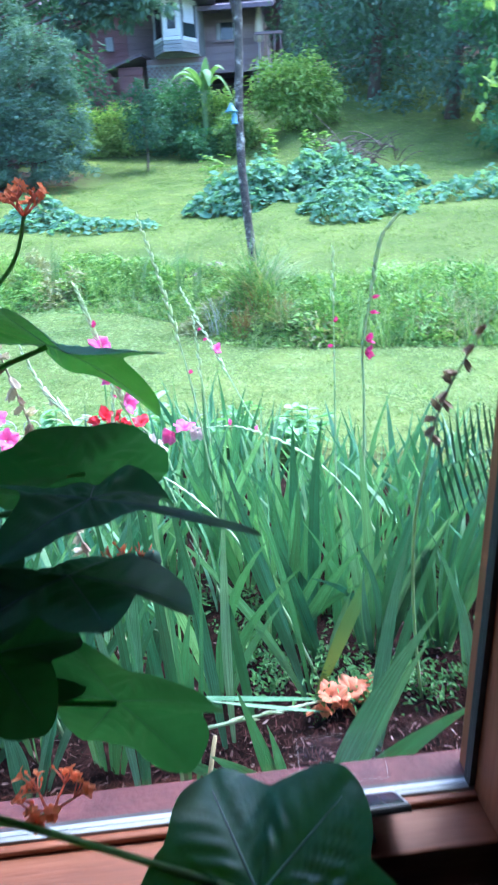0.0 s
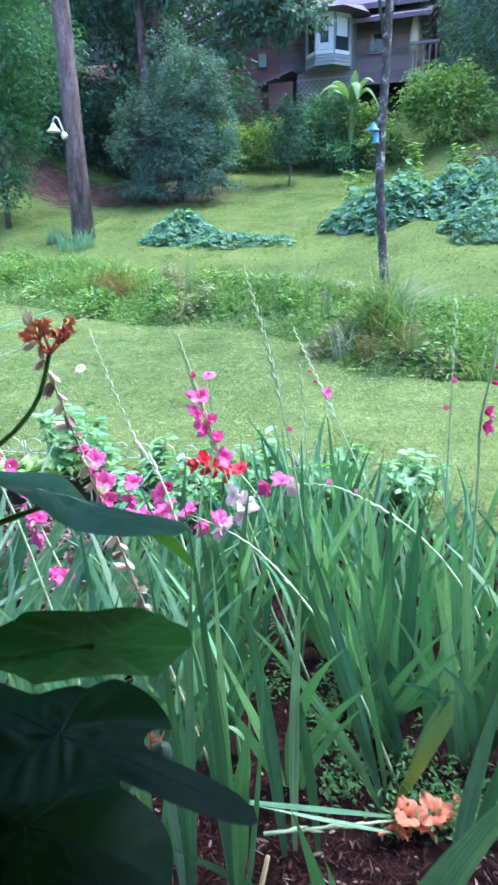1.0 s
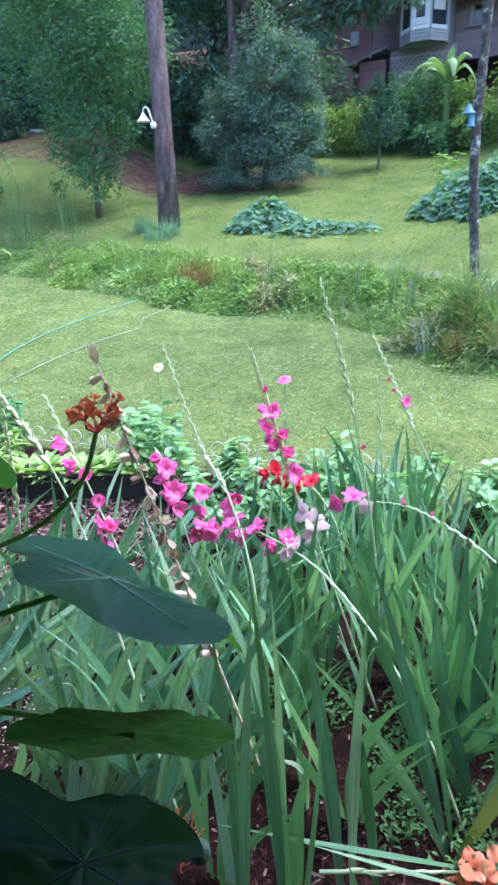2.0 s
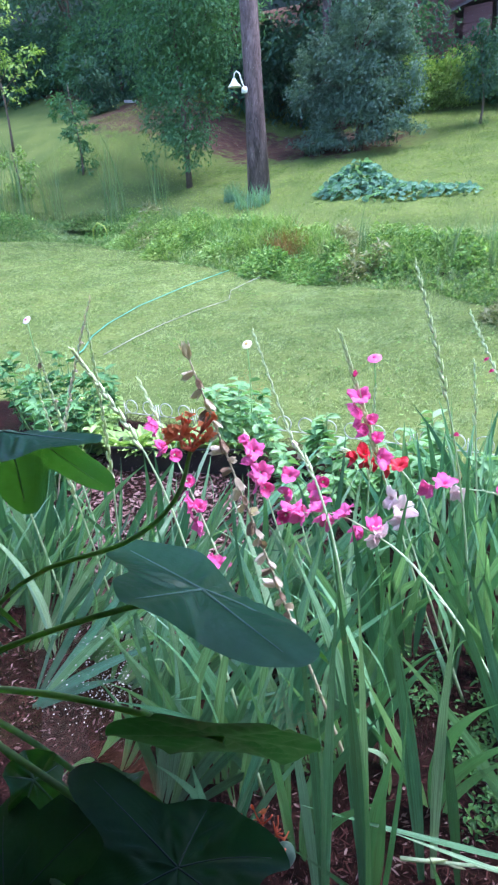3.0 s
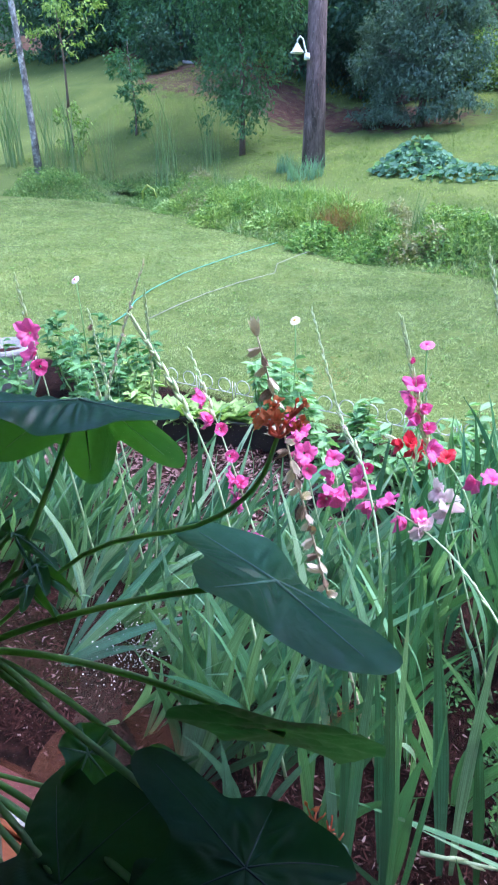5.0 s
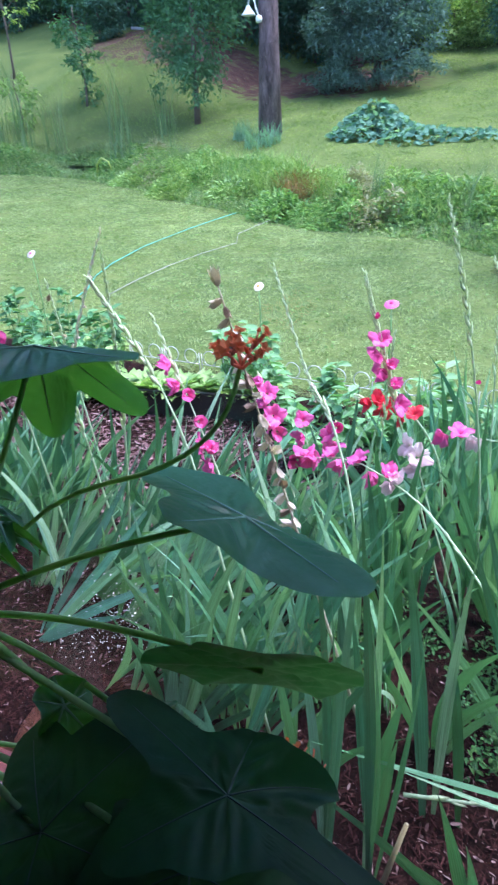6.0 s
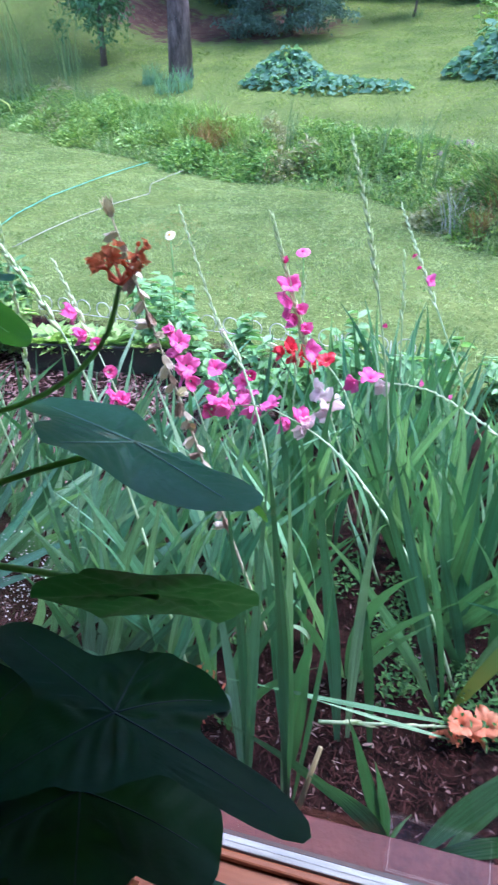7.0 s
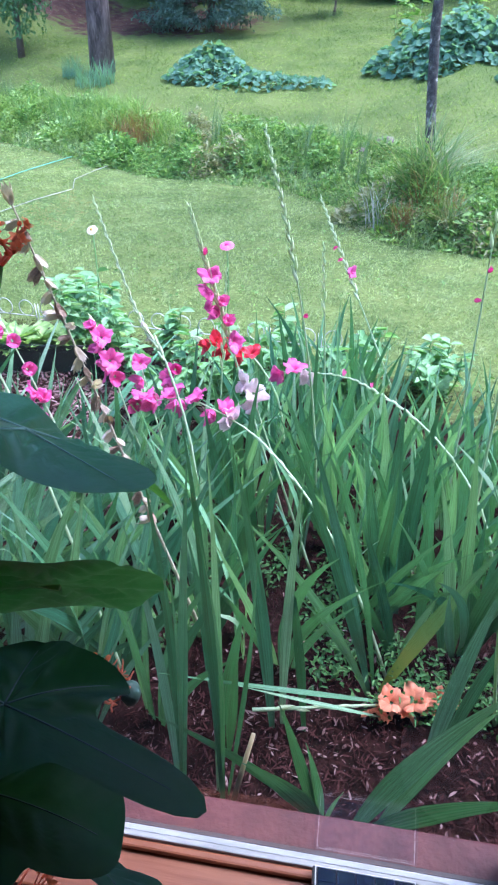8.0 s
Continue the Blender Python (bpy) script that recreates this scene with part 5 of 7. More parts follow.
# low weeds along the bank, in drifts of several kinds
for mat, n, seed, lo, size, label in (("weed", 26000, 7, 0.0, 0.055, "low leafy weeds along the bank"), ("shrub", 16000, 23, 0.08, 0.035, "yellow-green feathery weeds on the bank"), ("bank_leaf", 20000, 41, 0.0, 0.052, "mid-green leafy weeds on the bank")):
    x, y = band(n * 2, -0.1, 1.5, -12.5, 4.5)
    lum = np.array([noise.noise((a * 0.8, b * 0.8, seed)) + 0.5 * noise.noise((a * 2.3, b * 2.3, seed)) for a, b in zip(x, y)])
    k = lum > lo
    x, y, lum = x[k], y[k], lum[k]
    n = len(x)
    rise = np.clip((y - edge(x) + 0.1) * 2.2, 0.1, 1) * np.clip((1.6 - (y - edge(x))) * 2, 0.1, 1)
    h = np.clip(0.55 * lum, 0.03, 0.42) * rise
    pos = np.stack([x, y, ground_z(x, y) + rng.uniform(0, 1, n) * h], 1)
    solid("bank_weeds", leaves_mesh("bank_weeds", pos, unit(n) * np.array([1, 1, 0.7]), np.tile([0, 0, 1.0], (n, 1)) + rng.normal(size=(n, 3)) * 0.6, rng.uniform(0.6, 1.6, n) * size, rng.uniform(0.3, 0.7, n) * size, M[mat]), label, "weeds", "stuff")
for mat, n, h0, h1, label in (("reed", 9000, 0.06, 0.32, "unmown grass on the bank"), ("grass", 16000, 0.05, 0.22, "pale green unmown grass on the bank")):
    x, y = band(n, -0.12, 1.6, -12.5, 4.5)
    lum = np.array([noise.noise((a * 1.1, b * 1.1, 60)) for a, b in zip(x, y)])
    solid("bank_grass", grass_mesh("bank_grass", np.stack([x, y, ground_z(x, y)], 1), (h0 + (h1 - h0) * np.clip(0.5 + lum, 0.1, 1)) * rng.uniform(0.6, 1.2, n), rng.uniform(0.006, 0.014, n), rng.uniform(0.3, 1.3, n), M[mat], 3), label, "grass", "stuff")


def tuft(x, y, n, high, r, mat, label, lean=0.8, name="grass_tuft", squash=1.0):
    a, q = rng.uniform(0, 6.44, n), r * np.sqrt(rng.uniform(0, 1, n))
    px, py = x + q * np.cos(a), y + q * np.sin(a) * squash
    me = grass_mesh(name, np.stack([px - x, py - y, ground_z(px, py) - gz(x, y)], 1), rng.uniform(0.5, 1.1, n) * high, rng.uniform(0.008, 0.02, n) * (0.6 + high * 0.5), rng.uniform(0.15, lean, n), M[mat], 4)
    return solid(name, me, label, "grass", group="grass tufts on the bank", at=pose(x, y, gz(x, y)))


def weed_clump(x, y, r, high, leaf, mat, label):
    n = int(2200 * r * (0.5 + high))
    a, q = rng.uniform(0, 6.28, n), np.sqrt(rng.uniform(0, 1, n))
    px, py = r * q * np.cos(a), r * q * np.sin(a)
    z = high * (1 - q ** 2) * rng.uniform(0.2, 1.1, n) + ground_z(px + x, py + y) - gz(x, y)
    w = np.stack([np.cos(a) * 0.7 + rng.normal(size=n) * 0.5, np.sin(a) * 0.7 + rng.normal(size=n) * 0.5, rng.uniform(-0.3, 1.2, n)], 1)
    me = leaves_mesh("weed_clump", np.stack([px, py, z], 1), w, np.tile([0, 0, 1.0], (n, 1)) + rng.normal(size=(n, 3)) * 0.5, rng.uniform(0.6, 1.4, n) * leaf, rng.uniform(0.25, 0.55, n) * leaf, M[mat], 0.2, 0.25)
    return solid("weed_clump", me, label, "weeds", group="weed clumps on the bank", at=pose(x, y, gz(x, y)))


tuft(-0.42, 7.4, 190, 0.85, 0.2, "reed", "tall grass that climbs the thin tree trunk", 1.25)
tuft(-0.36, 7.2, 150, 0.7, 0.22, "weed", "green arching grass round the thin tree trunk", 1.5)
tuft(-0.44, 7.3, 70, 0.85, 0.14, "straw", "tall pale grass stems round the thin trunk", 1.4)
weed_clump(-0.5, 7.25, 0.26, 0.55, 0.05, "weed", "leafy weeds round the thin tree trunk")
weed_clump(-0.15, 7.0, 0.3, 0.32, 0.05, "shrub", "yellow-green weeds at the foot of the thin tree")
tuft(-0.33, 7.05, 50, 0.42, 0.16, "rust", "brown dry grass at the foot of the thin tree", 0.7)
tuft(-0.1, 6.75, 200, 0.42, 0.1, "reed", "fountain of long arching grass blades", 2.0)
tuft(-0.08, 6.72, 90, 0.45, 0.08, "straw", "pale arching grass blades at the lawn's edge", 1.7)
tuft(-0.06, 6.85, 50, 0.42, 0.06, "rust", "brown dry grass stems at the lawn's edge", 0.8)
tuft(-0.5, 6.75, 60, 0.4, 0.1, "rust", "brown dead grass at the lawn's edge", 0.9)
tuft(-0.75, 6.9, 16, 0.55, 0.1, "white_straw", "bleached dead grass stems at the lawn's edge", 0.8)
tuft(-0.75, 7.2, 200, 0.4, 0.25, "shrub", "tuft of pale green grass", 1.4)
tuft(0.35, 6.9, 220, 0.4, 0.3, "weed", "arching grass at the lawn's edge", 1.3)
tuft(-4.7, 9.5, 420, 0.42, 0.28, "rust", "rusty brown grass tuft", 1.1)
tuft(-5.0, 9.75, 300, 0.4, 0.3, "rust", "rusty brown grass tuft", 1.1)
tuft(-5.4, 9.9, 700, 0.5, 0.5, "shrub", "bright yellow-green grass mound", 1.2)
tuft(-4.3, 9.6, 420, 0.45, 0.3, "shrub", "bright green grass tuft", 1.2)
tuft(-3.9, 9.5, 320, 0.35, 0.35, "straw", "pale grass tuft on the bank", 1.3)
tuft(-6.2, 10.2, 500, 0.42, 0.5, "weed", "tall green grass tuft on the bank", 1.2)
tuft(-7.2, 10.3, 400, 0.4, 0.5, "shrub", "yellow-green grass tuft on the bank", 1.2)
tuft(-8.2, 10.5, 400, 0.4, 0.4, "reed", "tall green grass tuft on the bank", 1.0)
tuft(-2.6, 9.2, 420, 0.4, 0.4, "weed", "green grass tuft on the bank", 1.2)
tuft(-3.2, 9.2, 300, 0.35, 0.3, "shrub", "green grass tuft on the bank", 1.2)
tuft(-6.75, 11.6, 200, 0.42, 0.35, "squash", "strappy green leaves at the foot of the pine", 1.0)
tuft(-7.4, 11.9, 120, 0.4, 0.2, "squash", "strappy green leaves at the foot of the pine", 1.0)
tuft(0.9, 7.0, 700, 0.42, 0.7, "weed", "tall green weeds on the bank", 1.3)
tuft(2.2, 7.0, 700, 0.42, 0.8, "weed", "tall green weeds on the bank", 1.3)
tuft(1.5, 6.8, 300, 0.35, 0.4, "straw", "pale grass on the bank", 1.3)


random.seed(77)
for k in range(92):
    x = random.uniform(-9.5, 3.5) if k > 14 else random.uniform(-7, -3)
    y = float(edge(x)) + random.uniform(0.1, 1.25)
    mt, lb = random.choice((("weed", "bushy clump of leafy green weeds on the bank"), ("shrub", "bushy clump of yellow-green weeds on the bank"), ("lettuce", "clump of pale lime weeds on the bank"), ("bank_leaf", "bushy clump of mid-green weeds on the bank"), ("straw", "clump of pale straw-coloured weeds on the bank"), ("shrub", "bushy clump of yellow-green weeds on the bank")))
    weed_clump(x, y, random.uniform(0.18, 0.45), random.uniform(0.12, 0.36), random.uniform(0.045, 0.085), mt, lb)
for sx, sy, sh in ((-3.5, 9.4, 0.8), (-2.1, 9.0, 0.7), (-1.5, 8.6, 0.9), (-1.2, 8.2, 0.7)):
    tuft(sx, sy, 14, sh, 0.06, "reed", "thin upright seed stalks of grass", 0.3)
# cattails at the pond
random.seed(31)
for x, y, n, hh in ((-9.8, 11.0, 26, 2.0), (-9.5, 12.2, 14, 1.4), (-11.6, 10.9, 16, 1.7), (-12.2, 10.5, 26, 1.8), (-8.8, 11.2, 14, 1.0), (-12.7, 10.2, 30, 1.8), (-13.6, 10.0, 44, 2.0)):
    c = tuft(x, y, n, hh, 0.25, "reed", "tall upright cattail reeds at the pond", 0.22, "cattail")
pond = Build().lathe([(0.0, 0), (0.35, 0), (0.8, 0)], 24)
solid("pond", pond.mesh("pond", M["water"]), "small dark pond among reeds", "pond", "structure", at=pose(-10.55, 10.7, gz(-10.55, 10.75) + 0.12) @ Matrix.Diagonal((1.4, 0.55, 1, 1)))
solid("bent_reed", Build().tube([(-9.7, 10.15, 0.62), (-9.68, 10.15, 0.9), (-9.5, 10.12, 1.02), (-9.3, 10.1, 0.95), (-9.22, 10.08, 0.8)], [0.02, 0.022, 0.02, 0.016, 0.008], 6).mesh("bent_reed", M["glad_yellow"]), "bent yellow reed leaf", "reed")
random.seed(4)
for k in range(3):
    bm = bmesh.new()
    bmesh.ops.create_icosphere(bm, subdivisions=2, radius=random.uniform(0.12, 0.2))
    for v in bm.verts:
        v.co *= 1 + 0.35 * noise.noise(v.co * 6 + Vector((k * 5, 0, 0)))
        v.co.z *= 0.55
    me = bpy.data.meshes.new("rock")
    bm.to_mesh(me); bm.free()
    me.materials.append(M["bark"])
    rx, ry = -1.75 + 0.3 * k, 9.0 + 0.12 * k
    solid("rock", me, "dark brown stone half buried in the bank", "rock", group="stones on the bank", at=pose(rx, ry, gz(rx, ry) - 0.02, 0, 0, 40 * k))


# ---------------------------------------------------------------- trees
def tree(name, x, y, high, r0, blobs, leaf, n, mat, label, trunk_mat="twig", lean=(0, 0), category="tree", group="trees", top_r=0.35, sub=None, line=None):
    """A tapered trunk with limbs that reach into a crown of leaf clumps: blobs (dx, dy, z, rx, ry, rz)."""
    g = thing(name, (x, y, gz(x, y) - 0.05), label, category, group)
    pts = [Vector((lean[0] * f ** 1.3 + 0.05 * math.sin(5 * f), lean[1] * f, high * f)) for f in np.linspace(0, 1, 9)]
    if line:
        pts = [Vector((u, 0, v)) for u, v in line]
    part("trunk", Build().tube(pts, [r0 * (1.25 if i == 0 else 1 - (1 - top_r) * i / 8) for i in range(9)], 14).mesh("trunk", M[trunk_mat]), g)
    P, Wy = [], []
    tot = sum(b[3] * b[4] * b[5] for b in blobs) or 1
    for dx, dy, z, rx, ry, rz in blobs:
        f = min(0.95, max(0.2, (z - 0.3 * rz) / high * 0.8))
        q = f * 8
        i = min(7, int(q))
        limb = Build().tube(curve_points(pts[i].lerp(pts[i + 1], q - i), (dx, dy, z), 0.1 * rz, 6), [r0 * 0.4 * (1 - 0.13 * k) for k in range(7)], 6)
        part("limb", limb.mesh("limb", M[trunk_mat]), g)
        m = int(n * rx * ry * rz / tot)
        k = sub or max(8, m // 45)
        cs = unit(k) * rng.uniform(0.35, 1.0, (k, 1)) ** 0.6 * np.array([rx, ry, rz]) + np.array([dx, dy, z])
        pick = rng.integers(0, k, m)
        p = cs[pick] + rng.normal(size=(m, 3)) * np.array([rx, ry, rz * 0.8]) * 0.17
        P.append(p)
        out = p - np.array([dx, dy, z])
        Wy.append(out / (np.linalg.norm(out, axis=1)[:, None] + 1e-6) * 0.6 + rng.normal(size=(m, 3)) * 0.6 + np.array([0, 0, -0.35]))
    if P:
        P, Wy = np.concatenate(P), np.concatenate(Wy)
        m = len(P)
        part("crown", leaves_mesh("crown", P, Wy, np.tile([0, 0, 1.0], (m, 1)) + rng.normal(size=(m, 3)) * 0.5, rng.uniform(0.7, 1.3, m) * leaf, rng.uniform(0.4, 0.6, m) * leaf, M[mat]), g, kind="stuff")
    return g


pine = tree("pine_tree", -6.95, 12.2, 14, 0.19, [(0.3, 0, 12.5, 2.2, 2.2, 1.2), (-0.5, 0.3, 10.8, 2.0, 2.0, 1.0)], 0.16, 5000, "tree_grey", "tall pine with a straight reddish-brown barked trunk", "bark", (-0.1, 0), top_r=0.6)
thin = tree("thin_tree", -0.52, 7.95, 6.0, 0.054, [(0.5, 0.3, 5.6, 1.0, 1.0, 0.7), (-0.6, -0.1, 5.2, 0.8, 0.8, 0.5)], 0.14, 1500, "tree_mid", "thin crooked tree trunk with grey lichen", "bark_lichen", (0.04, 0.0), top_r=0.7, line=[(0.06, 0), (0.03, 0.4), (-0.01, 0.75), (-0.06, 1.3), (-0.07, 1.85), (-0.05, 2.4), (-0.04, 2.9), (0.0, 4.2), (0.04, 6.0)])
tree("birch_tree", -12.67, 9.91, 7, 0.075, [(0, 0, 6.5, 1.2, 1.2, 0.8)], 0.12, 1500, "tree_mid", "slender tree with pale mottled bark at the pond", "bark_pale", (-0.35, 0), top_r=0.6)

lamp = thing("barn_lamp", (-7.0, 11.98, 3.24), "white gooseneck barn lamp fixed to the pine trunk", "lamp")
part("shade", Build().lathe([(0.025, 0.14), (0.04, 0.11), (0.07, 0.06), (0.125, 0.0), (0.13, -0.015), (0.12, -0.01), (0.06, 0.05), (0.0, 0.1)], 20, (-0.17, -0.06, -0.02)).mesh("shade", M["white_paint"]), lamp)
part("arm", Build().tube([(0.02, 0.0, -0.10), (-0.02, -0.04, 0.06), (-0.05, -0.05, 0.18), (-0.11, -0.06, 0.22), (-0.16, -0.06, 0.18), (-0.17, -0.06, 0.11)], 0.014, 8).mesh("arm", M["white_paint"]), lamp)
part("mount", Build().lathe([(0.0, -0.16), (0.05, -0.15), (0.06, -0.1), (0.045, -0.05), (0.0, -0.04)], 14, (0.02, -0.02, 0)).mesh("mount", M["white_paint"]), lamp)

feeder = thing("bird_feeder", (-0.66, 7.86, 2.33), "small bright blue bird feeder hung on the thin trunk", "bird feeder")
part("roof", Build().lathe([(0.0, 0.10), (0.015, 0.085), (0.04, 0.04), (0.072, 0.012), (0.072, 0.004), (0.0, 0.02)], 16).mesh("roof", M["blue"]), feeder)
part("tube", Build().lathe([(0.03, 0.01), (0.03, -0.09), (0.042, -0.10), (0.042, -0.11), (0.0, -0.11)], 14, (0.03, 0, 0)).mesh("tube", M["blue"]), feeder)
part("hanger", Build().tube([(0.0, 0, 0.10), (0.03, 0.04, 0.15), (0.08, 0.07, 0.16)], 0.005, 6).mesh("hanger", M["black"]), feeder)

random.seed(12)
tree("dark_tree", -6.3, 15.6, 3.0, 0.09, [(0.0, 0.0, 1.5, 1.15, 1.0, 1.0), (0.4, -0.2, 2.5, 0.8, 0.8, 0.8), (-0.9, 0, 1.0, 0.75, 0.8, 0.8), (0.75, -0.2, 0.85, 0.65, 0.7, 0.6), (-0.6, 0.2, 2.3, 0.65, 0.7, 0.7), (1.05, 0, 1.7, 0.5, 0.5, 0.6), (0.0, 0, 3.2, 0.45, 0.5, 0.6), (0.1, -0.5, 0.5, 0.9, 0.5, 0.45), (-0.9, -0.2, 0.45, 0.7, 0.5, 0.4), (1.0, -0.1, 0.5, 0.5, 0.5, 0.4), (-1.3, 0.3, 1.6, 0.5, 0.6, 0.9), (0.9, 0.2, 2.6, 0.4, 0.5, 0.6)], 0.075, 30000, "tree_grey", "dense grey-green tree with branches down to the ground", sub=16)
tree("broadleaf_tree", -9.3, 12.95, 6.3, 0.06, [(0.1, 0, 1.9, 1.0, 1.0, 1.3), (-0.3, 0.1, 3.6, 1.6, 1.3, 1.4), (0.8, 0.3, 3.4, 1.2, 1.0, 1.1), (0.0, 0, 5.4, 1.7, 1.5, 1.2), (0.3, -0.3, 1.0, 0.5, 0.5, 0.6), (-0.8, 0.1, 1.2, 0.5, 0.5, 0.7)], 0.088, 25000, "tree_mid", "tall bushy green tree with hanging leaves")
tree("young_tree", -15.9, 13.5, 3.4, 0.035, [(0, 0, 2.7, 0.9, 0.8, 0.6), (0.9, 0, 2.3, 0.7, 0.6, 0.35), (-0.7, 0, 2.2, 0.7, 0.6, 0.45), (0.5, 0, 1.5, 0.5, 0.5, 0.35), (1.6, -0.2, 2.0, 0.5, 0.4, 0.3), (0.3, 0, 3.4, 0.6, 0.6, 0.4)], 0.12, 900, "shrub", "young thin tree with sparse yellow-green leaves")
tree("sapling", -12.25, 12.55, 2.0, 0.025, [(-0.1, 0, 1.55, 0.5, 0.4, 0.45), (0.15, 0, 0.9, 0.45, 0.4, 0.4), (0.1, 0, 0.35, 0.3, 0.3, 0.3)], 0.10, 900, "tree_mid", "small leafy sapling on the slope")
tree("shrub", -12.9, 11.1, 1.1, 0.02, [(0, 0, 0.75, 0.45, 0.35, 0.4), (0.1, 0, 0.3, 0.3, 0.3, 0.3)], 0.08, 500, "shrub", "small yellow-green bush by the pond", category="bush")
tree("young_tree", 3.15, 10.3, 3.6, 0.03, [(-0.75, -0.3, 2.75, 0.28, 0.3, 0.22), (-0.65, -0.3, 1.5, 0.22, 0.3, 0.25), (0.1, 0, 3.2, 0.5, 0.5, 0.5), (0.3, 0, 2.2, 0.5, 0.4, 0.5)], 0.13, 420, "shrub", "young tree with sparse light green leaves")
tree("small_tree", -4.1, 17.6, 1.7, 0.03, [(0, 0, 1.3, 0.55, 0.5, 0.7), (0.1, 0, 2.0, 0.35, 0.35, 0.4)], 0.09, 1600, "tree_dark", "small upright tree on the upper lawn")
tuft(-4.15, 17.5, 60, 0.25, 0.3, "reed", "grass round the small tree", 0.7)
for x, y, r, h, mt, lb in ((-6.0, 19.8, 0.65, 0.75, "shrub", "clipped bright green hedge"), (-5.25, 19.8, 0.6, 0.75, "shrub", "clipped bright green hedge"), (-6.7, 20.0, 0.6, 0.7, "shrub", "clipped bright green hedge")):
    tree("hedge", x, y, 0.9, 0.03, [(0, 0, 0.65, r, 0.5, h), (0.2, 0, 0.35, r * 0.9, 0.5, 0.4)], 0.09, 3500, mt, lb, category="hedge", group="hedge in front of the house")
for x, y, r, h, mt in ((-4.3, 19.8, 0.8, 1.0, "tree_mid"), (-3.5, 20.1, 0.9, 1.2, "tree_mid"), (-2.6, 20.0, 0.8, 0.9, "shrub"), (-3.0, 19.2, 0.5, 0.5, "tree_mid"), (-1.9, 19.2, 0.6, 0.6, "weed")):
    tree("shrub", x, y, h, 0.03, [(0, 0, h * 0.75, r, 0.7, h * 0.8), (0.2, 0, h * 0.4, r * 0.8, 0.6, h * 0.5)], 0.11, 4200, mt, "leafy green shrub in front of the house", category="bush", group="shrubs by the house")
tree("bush", -0.35, 18.5, 1.2, 0.03, [(0, 0, 0.85, 1.0, 0.8, 0.9), (-0.3, 0, 1.2, 0.7, 0.6, 0.6), (0.5, 0, 0.6, 0.7, 0.6, 0.6)], 0.11, 7000, "shrub", "round bright green bush on the upper lawn", category="bush")
# banana plant
ban = thing("banana_plant", (-2.85, 19.5, gz(-2.85, 19.5)), "banana plant with broad arching pale green leaves", "plant")
part("stem", Build().tube([(0, 0, -0.05), (0.03, 0, 0.7), (0.0, 0, 1.3), (0.04, 0, 1.55)], [0.12, 0.1, 0.08, 0.05], 10).mesh("stem", M["reed"]), ban)
for ax, ay, az, sg in ((-1.1, -0.3, 1.9, 0.55), (-0.5, -0.5, 2.5, 0.3), (0.15, -0.2, 2.9, 0.1), (0.7, -0.3, 2.5, 0.35), (0.9, -0.2, 1.7, 0.5), (-0.8, 0.3, 2.3, 0.3), (0.3, -0.6, 2.0, 0.5)):
    mid_pts = curve_points((0.03, 0, 1.45), (ax * 0.9, ay, az * 0.82 - 0.1), sg, 10)
    sd = Vector((ay, -ax, 0)).normalized()
    vs, fs = [], []
    for i, p in enumerate(mid_pts):
        w = 0.13 * math.sin(math.pi * min(0.97, 0.08 + 0.9 * i / 10)) ** 0.7
        vs += [p - sd * w - Vector((0, 0, w * 0.5)), p, p + sd * w - Vector((0, 0, w * 0.5))]
    for i in range(10):
        fs += [(3 * i, 3 * i + 1, 3 * i + 4, 3 * i + 3), (3 * i + 1, 3 * i + 2, 3 * i + 5, 3 * i + 4)]
    part("leaf", mesh_of("leaf", vs, fs, M["banana"]), ban)

# squash and vegetable patch
def squash_patch(x, y, rx, ry, high, n, leaf, label):
    a, q = rng.uniform(0, 6.44, n), np.sqrt(rng.uniform(0, 1, n))
    wob = 1 + 0.22 * np.sin(3 * a + x) + 0.12 * np.sin(7 * a + y)
    px, py = rx * q * wob * np.cos(a), ry * q * wob * np.sin(a)
    dome = high * (1 - q ** 2.5) * (0.65 + 0.9 * np.array([noise.noise((u * 1.9, v * 1.9, x)) + 0.5 * noise.noise((u * 4.5, v * 4.5, x)) for u, v in zip(px, py)]))
    base = ground_z(px + x, py + y) - gz(x, y)
    hh = dome * rng.uniform(0.35, 1.0, n) ** 0.6
    g = thing("squash_plant", (x, y, gz(x, y)), label, "plant", "vegetable plants on the slope")
    pos = np.stack([px, py, base + hh + 0.03], 1)
    w = np.stack([np.cos(a) + rng.normal(size=n) * 0.8, np.sin(a) + rng.normal(size=n) * 0.8 - 0.5, rng.uniform(-0.5, 0.3, n)], 1)
    part("foliage", leaves_mesh("foliage", pos, w, np.tile([0, -0.3, 1.0], (n, 1)) + rng.normal(size=(n, 3)) * 0.6, rng.uniform(0.7, 1.2, n) * leaf, rng.uniform(0.75, 1.05, n) * leaf, M["squash"], 0.12, 0.25), g, kind="stuff")
    for k in range(0, n, max(1, n // 25)):
        part("stem", Build().tube([(px[k], py[k], base[k]), (px[k], py[k], pos[k][2])], 0.012, 5).mesh("stem", M["petiole"]), g)
    return g


